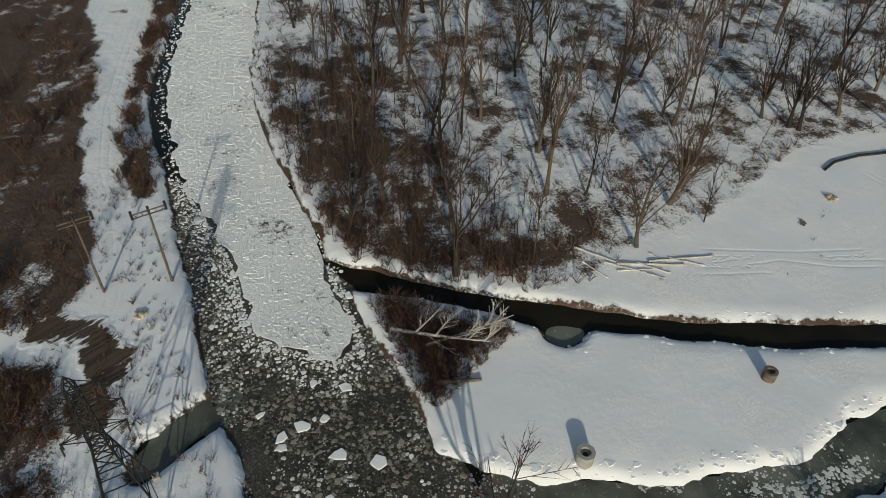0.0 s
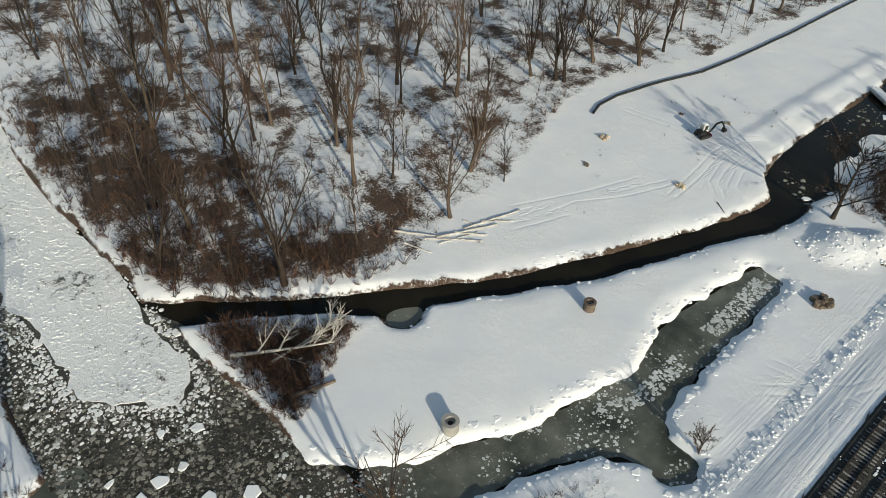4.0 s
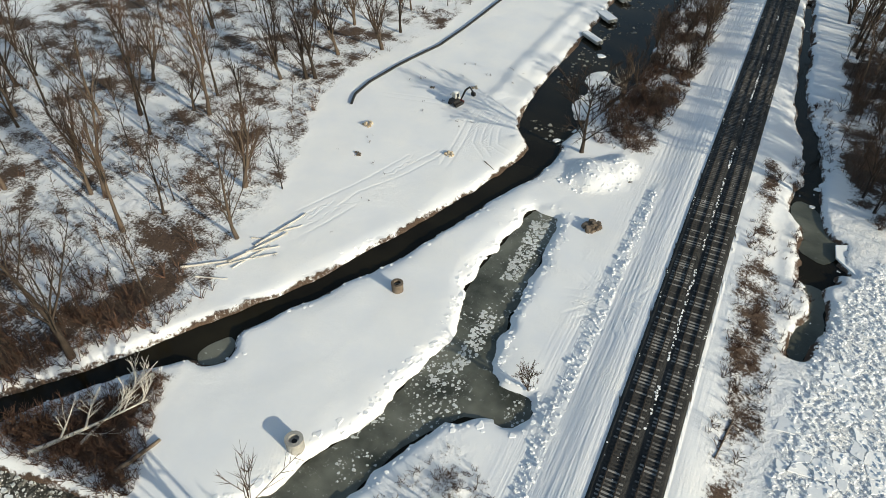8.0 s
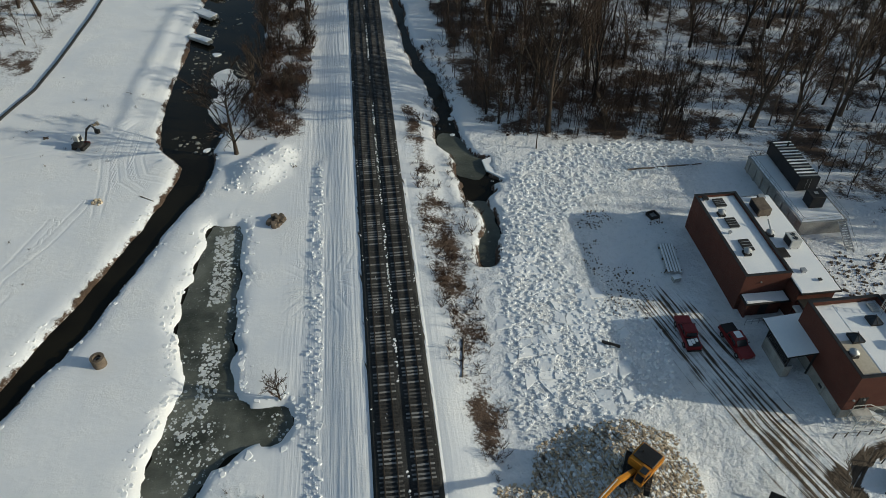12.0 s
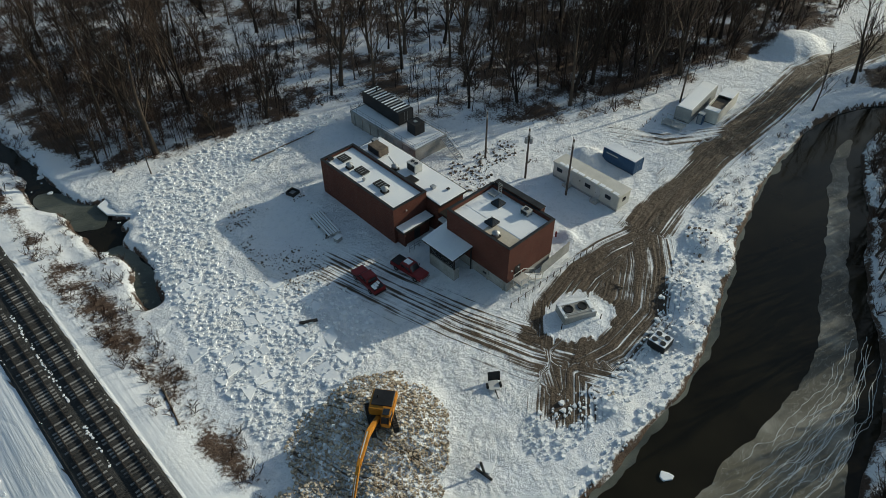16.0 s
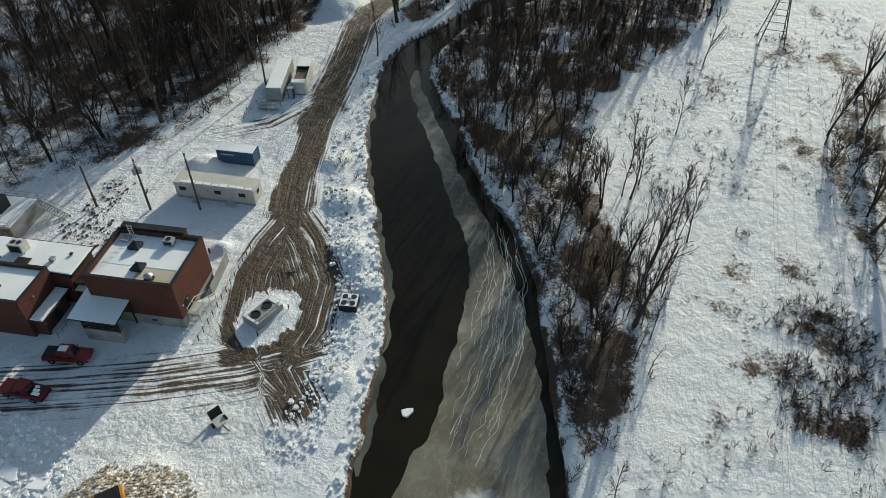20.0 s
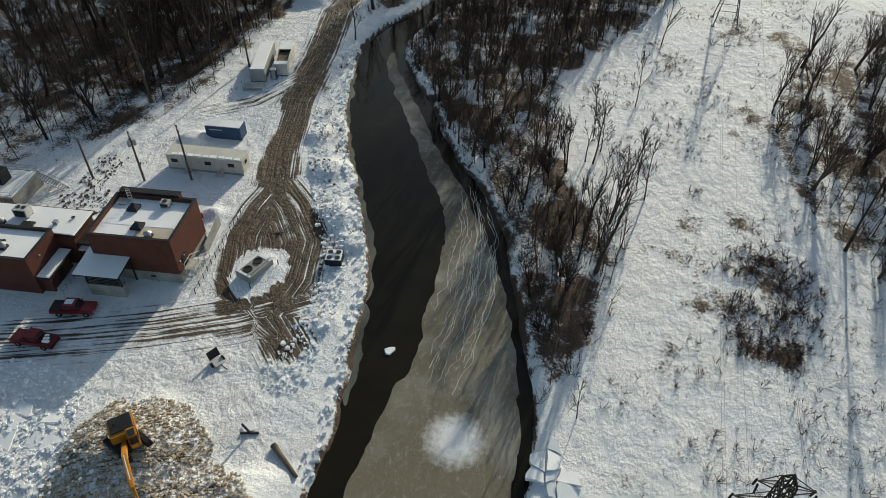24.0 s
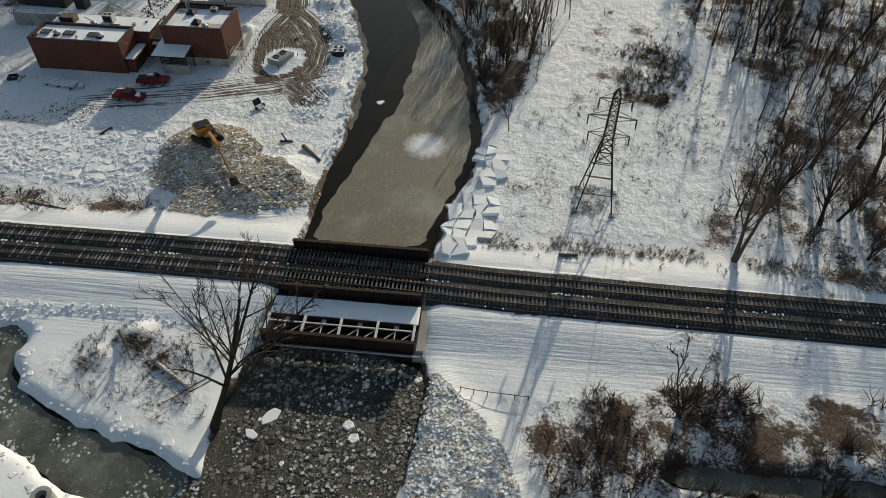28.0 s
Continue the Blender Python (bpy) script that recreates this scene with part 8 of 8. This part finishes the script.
stones("stump_heap", -16.6, 85.4, 1.4, 26, M_LOG, "heap of dark stumps and stones dusted with snow", 1)
for k, (x, y, r) in enumerate(((-64.0, 95.7, 1.0), (-60.4, 86.2, 0.6), (-45.6, 93.7, 0.9), (-59.6, 114.1, 0.5), (-51.8, 118.0, 0.7), (-14.3, 100.1, 0.4), (-76, -13.5, 0.9), (63.2, 30.5, 0.5), (47.6, 20.2, 0.5))):
    stones("stones", x, y, r, 8 + int(6 * r), M_LOG if k % 2 else M_DIRTY_ICE, "small clump of dark stones in the snow", 20 + k)


# ---- lumps of ice and churned snow ----
def ice_slab(x, y, rx, ry, thick, tilt, rz, label, z=None, mat=None, group=""):
    rng = random.Random(int(x * 31 + y * 17))
    n = rng.choice((5, 6, 7, 8))
    bm = bmesh.new()
    f = bm.faces.new([bm.verts.new((rx * rng.uniform(0.58, 1.2) * math.cos(6.283 * k / n), ry * rng.uniform(0.58, 1.2) * math.sin(6.283 * k / n), 0)) for k in range(n)])
    out = bmesh.ops.extrude_face_region(bm, geom=[f])
    bmesh.ops.translate(bm, vec=(0, 0, thick), verts=[v for v in out["geom"] if isinstance(v, bmesh.types.BMVert)])
    bmesh.ops.recalc_face_normals(bm, faces=bm.faces)
    bmesh.ops.bevel(bm, geom=list(bm.edges), offset=min(0.06, thick * 0.3), segments=1, affect="EDGES")
    z = put_on(x, y) - 0.05 if z is None else z
    return solo("ice_slab", bm, mat or M_SNOW, label, "ice", pose(x, y, z, tilt, tilt * 0.5, rz), group)


pick = random.Random(77)
def slab_field(outline, cell, thick, tilt, keep, label, group, seed, lift=0.05):
    """Broken plates of ice that once were one sheet: uneven four-cornered slabs with cracks between them."""
    rng, edge = random.Random(seed), rounded(outline)
    (x0, y0), (x1, y1) = edge.min(0), edge.max(0)
    nx, ny = int((x1 - x0) / cell) + 2, int((y1 - y0) / cell) + 2
    spot = {(i, j): Vector((x0 + (i + rng.uniform(-.36, .36)) * cell, y0 + (j + rng.uniform(-.36, .36)) * cell, 0)) for i in range(nx + 1) for j in range(ny + 1)}
    for i in range(nx):
        for j in range(ny):
            ring_ = [spot[i, j], spot[i + 1, j], spot[i + 1, j + 1], spot[i, j + 1]]
            mid = sum(ring_, Vector()) / 4
            if rng.random() > keep or float(inside_by([mid.x], [mid.y], edge)[0]) > -0.1:
                continue
            bm, ends = bmesh.new(), []
            for k in range(4):
                p, q = ring_[k], ring_[(k + 1) % 4]
                ends += [p - mid, p.lerp(q, rng.uniform(0.35, 0.65)) - mid + Vector((rng.uniform(-.09, .09) * cell, rng.uniform(-.09, .09) * cell, 0))]
            f = bm.faces.new([bm.verts.new(e * rng.uniform(0.86, 0.97)) for e in ends])
            out = bmesh.ops.extrude_face_region(bm, geom=[f])
            bmesh.ops.translate(bm, vec=(0, 0, thick), verts=[v for v in out["geom"] if isinstance(v, bmesh.types.BMVert)])
            bmesh.ops.recalc_face_normals(bm, faces=bm.faces)
            solo("ice_slab", bm, M_SNOW, label, "ice", pose(mid.x, mid.y, put_on(mid.x, mid.y) + lift, rng.uniform(-tilt, tilt), rng.uniform(-tilt, tilt), 0), group)


slab_field([(4.8, -4.6), (13, -4.6), (18, -6), (21.4, -9), (19, -12), (14.6, -12.6), (8, -11.6), (5, -8)], 1.9, 0.5, 8, 0.9, "thick cracked slab of snowy river ice on the bank", "ice slabs on the bank", 3)
slab_field([(21, -8.9), (26, -9.2), (30.6, -8.4), (33, -10.8), (30, -13.2), (22, -13.6)], 1.9, 0.5, 8, 0.9, "thick cracked slab of snowy river ice on the bank", "ice slabs on the bank", 4)
slab_field([(14, 44), (30, 44), (35, 52), (33, 62), (26, 66), (24, 76), (16, 74)], 1.9, 0.24, 6, 0.36, "tilted flat slab of snowy ice in the yard", "ice slabs in the yard", 5, -0.12)
ice_slab(22.1, 96.6, 4.9, 3.9, 0.3, 0, 20, "large flat slab of snowy ice in the ditch", WATER_Z + 0.35)
for x, y, s in ((-51.1, 3.3, 1.2), (-50.4, 0.7, 1.0), (-45.8, 6.4, 1.2), (-43.3, 10.3, 1.3), (-54.4, -1.1, 0.7), (-40.5, 4.0, 0.9), (-36.0, 8.5, 0.8), (-57.0, 6.0, 0.7), (-22.0, 12.0, 1.3), (-24.5, 13.4, 1.0), (43.9, 10.1, 1.0), (-30.3, 108.2, 1.1), (-27.6, 113, 1.4), (-31.2, 126, 0.9), (-29.5, 131, 1.0), (14.0, 82.5, 1.0), (14.3, 87.4, 1.2), (-33, 146, 1.2)):
    ice_slab(x, y, s, s * 0.75, 0.25, pick.uniform(-2, 2), pick.uniform(0, 180), "white snowy ice floe in dark water", WATER_Z - 0.06, group="ice floes")
CHURNED = [(16, 72), (14, 50), (13, 40), (30, 44), (36, 46), (36, 60), (26, 64), (28, 82), (44, 90), (58, 92), (66, 96), (40, 102), (26, 100), (20, 88)]
brash("churned_snow", rounded(CHURNED), 14000, 0.21, 0, 0.15, M_SNOW, "churned blocks of snow and ice in the yard", 41, on_ground=True)
brash("churned_snow", rounded([(34, 19), (46, 18), (58, 18), (70, 21), (84, 28), (98, 32), (96, 35), (80, 31), (66, 26), (60, 23), (48, 23), (36, 26)]), 3200, 0.24, 0, 0.17, M_SNOW, "lumps of ploughed snow along the river bank", 42, on_ground=True)
DUG_EDGE = ragged(DUG, 0.8, 3.0, 50)
brash("dug_ice", DUG_EDGE, 16000, 0.125, 0, 0.13, M_DIRTY_ICE, "heap of dirty dug-out river ice blocks", 43, on_ground=True)
brash("dug_ice", DUG_EDGE, 1300, 0.17, 0, 0.15, M_SNOW, "white snow lumps on the dug-out ice heap", 44, on_ground=True)
# dark-coloured lumps stand in for the shade in the pad's thin snow cracks
brash("clods_and_cracks", rounded([(28, 62), (36, 48), (40, 50), (44, 70), (44, 82), (30, 84)]), 3600, 0.10, 0, 0.08, M_LOG, "small dark lumps in place of thin shaded cracks in trampled snow", 51, on_ground=True, patchy=0.1)
brash("clods_and_cracks", rounded([(60, 19), (70, 22), (84, 28), (96, 33), (80, 31), (64, 26)]), 500, 0.2, 0, 0.16, M_LOG, "dark earth clods in ploughed snow", 52, on_ground=True, patchy=0.12)
brash("clods_and_cracks", rounded([(60, 62), (70, 72), (86, 63), (80, 56), (66, 55)]), 1100, 0.17, 0, 0.13, M_LOG, "dark frozen clods between snow behind the buildings", 53, on_ground=True, patchy=0.06)
brash("plough_lumps", np.array([(-11.2, 22), (-8.4, 22), (-8.6, 60), (-8.8, 100), (-10.9, 100), (-11.3, 60)]), 1000, 0.15, 0, 0.13, M_SNOW, "row of ploughed snow lumps beside the railway", 49, on_ground=True)
brash("snow_blocks", np.array([(-26, 95), (-20, 92), (-14.5, 97), (-13, 106), (-18, 108.5), (-24, 103)], float), 380, 0.17, 0, 0.1, M_SNOW, "tumbled snow blocks on the heap at the creek bend", 54, on_ground=True)
brash("rubble_bank", OUTLINES["rubble"], 5200, 0.15, 0, 0.12, M_SNOW, "white snow lumps on the rubble bank", 50, on_ground=True)
brash("rubble_bank", OUTLINES["rubble"], 8000, 0.13, 0, 0.11, M_RUBBLE, "bank of dirty rubble and broken ice", 45, on_ground=True)
CANAL_EDGE = WATERS[1]
brash("bank_lumps", np.array([(-46, 12), (-10, 12), (-10, 90), (-46, 90)]), 9000, 0.34, 0, 0.07, M_SNOW, "broken snow crust along the canal bank", 46, on_ground=True, rim=CANAL_EDGE)
brash("bank_lumps", np.array([(24, 10), (125, 14), (125, 38), (24, 24)]), 14000, 0.28, 0, 0.24, M_SNOW, "broken snow blocks along the river bank", 47, on_ground=True, rim=WATERS[0])
brash("bank_lumps", np.array([(-80, 14), (-26, 14), (-26, 106), (-80, 106)]), 9000, 0.22, 0, 0.05, M_SNOW, "broken snow crust along the creek", 48, on_ground=True, rim=WATERS[2])
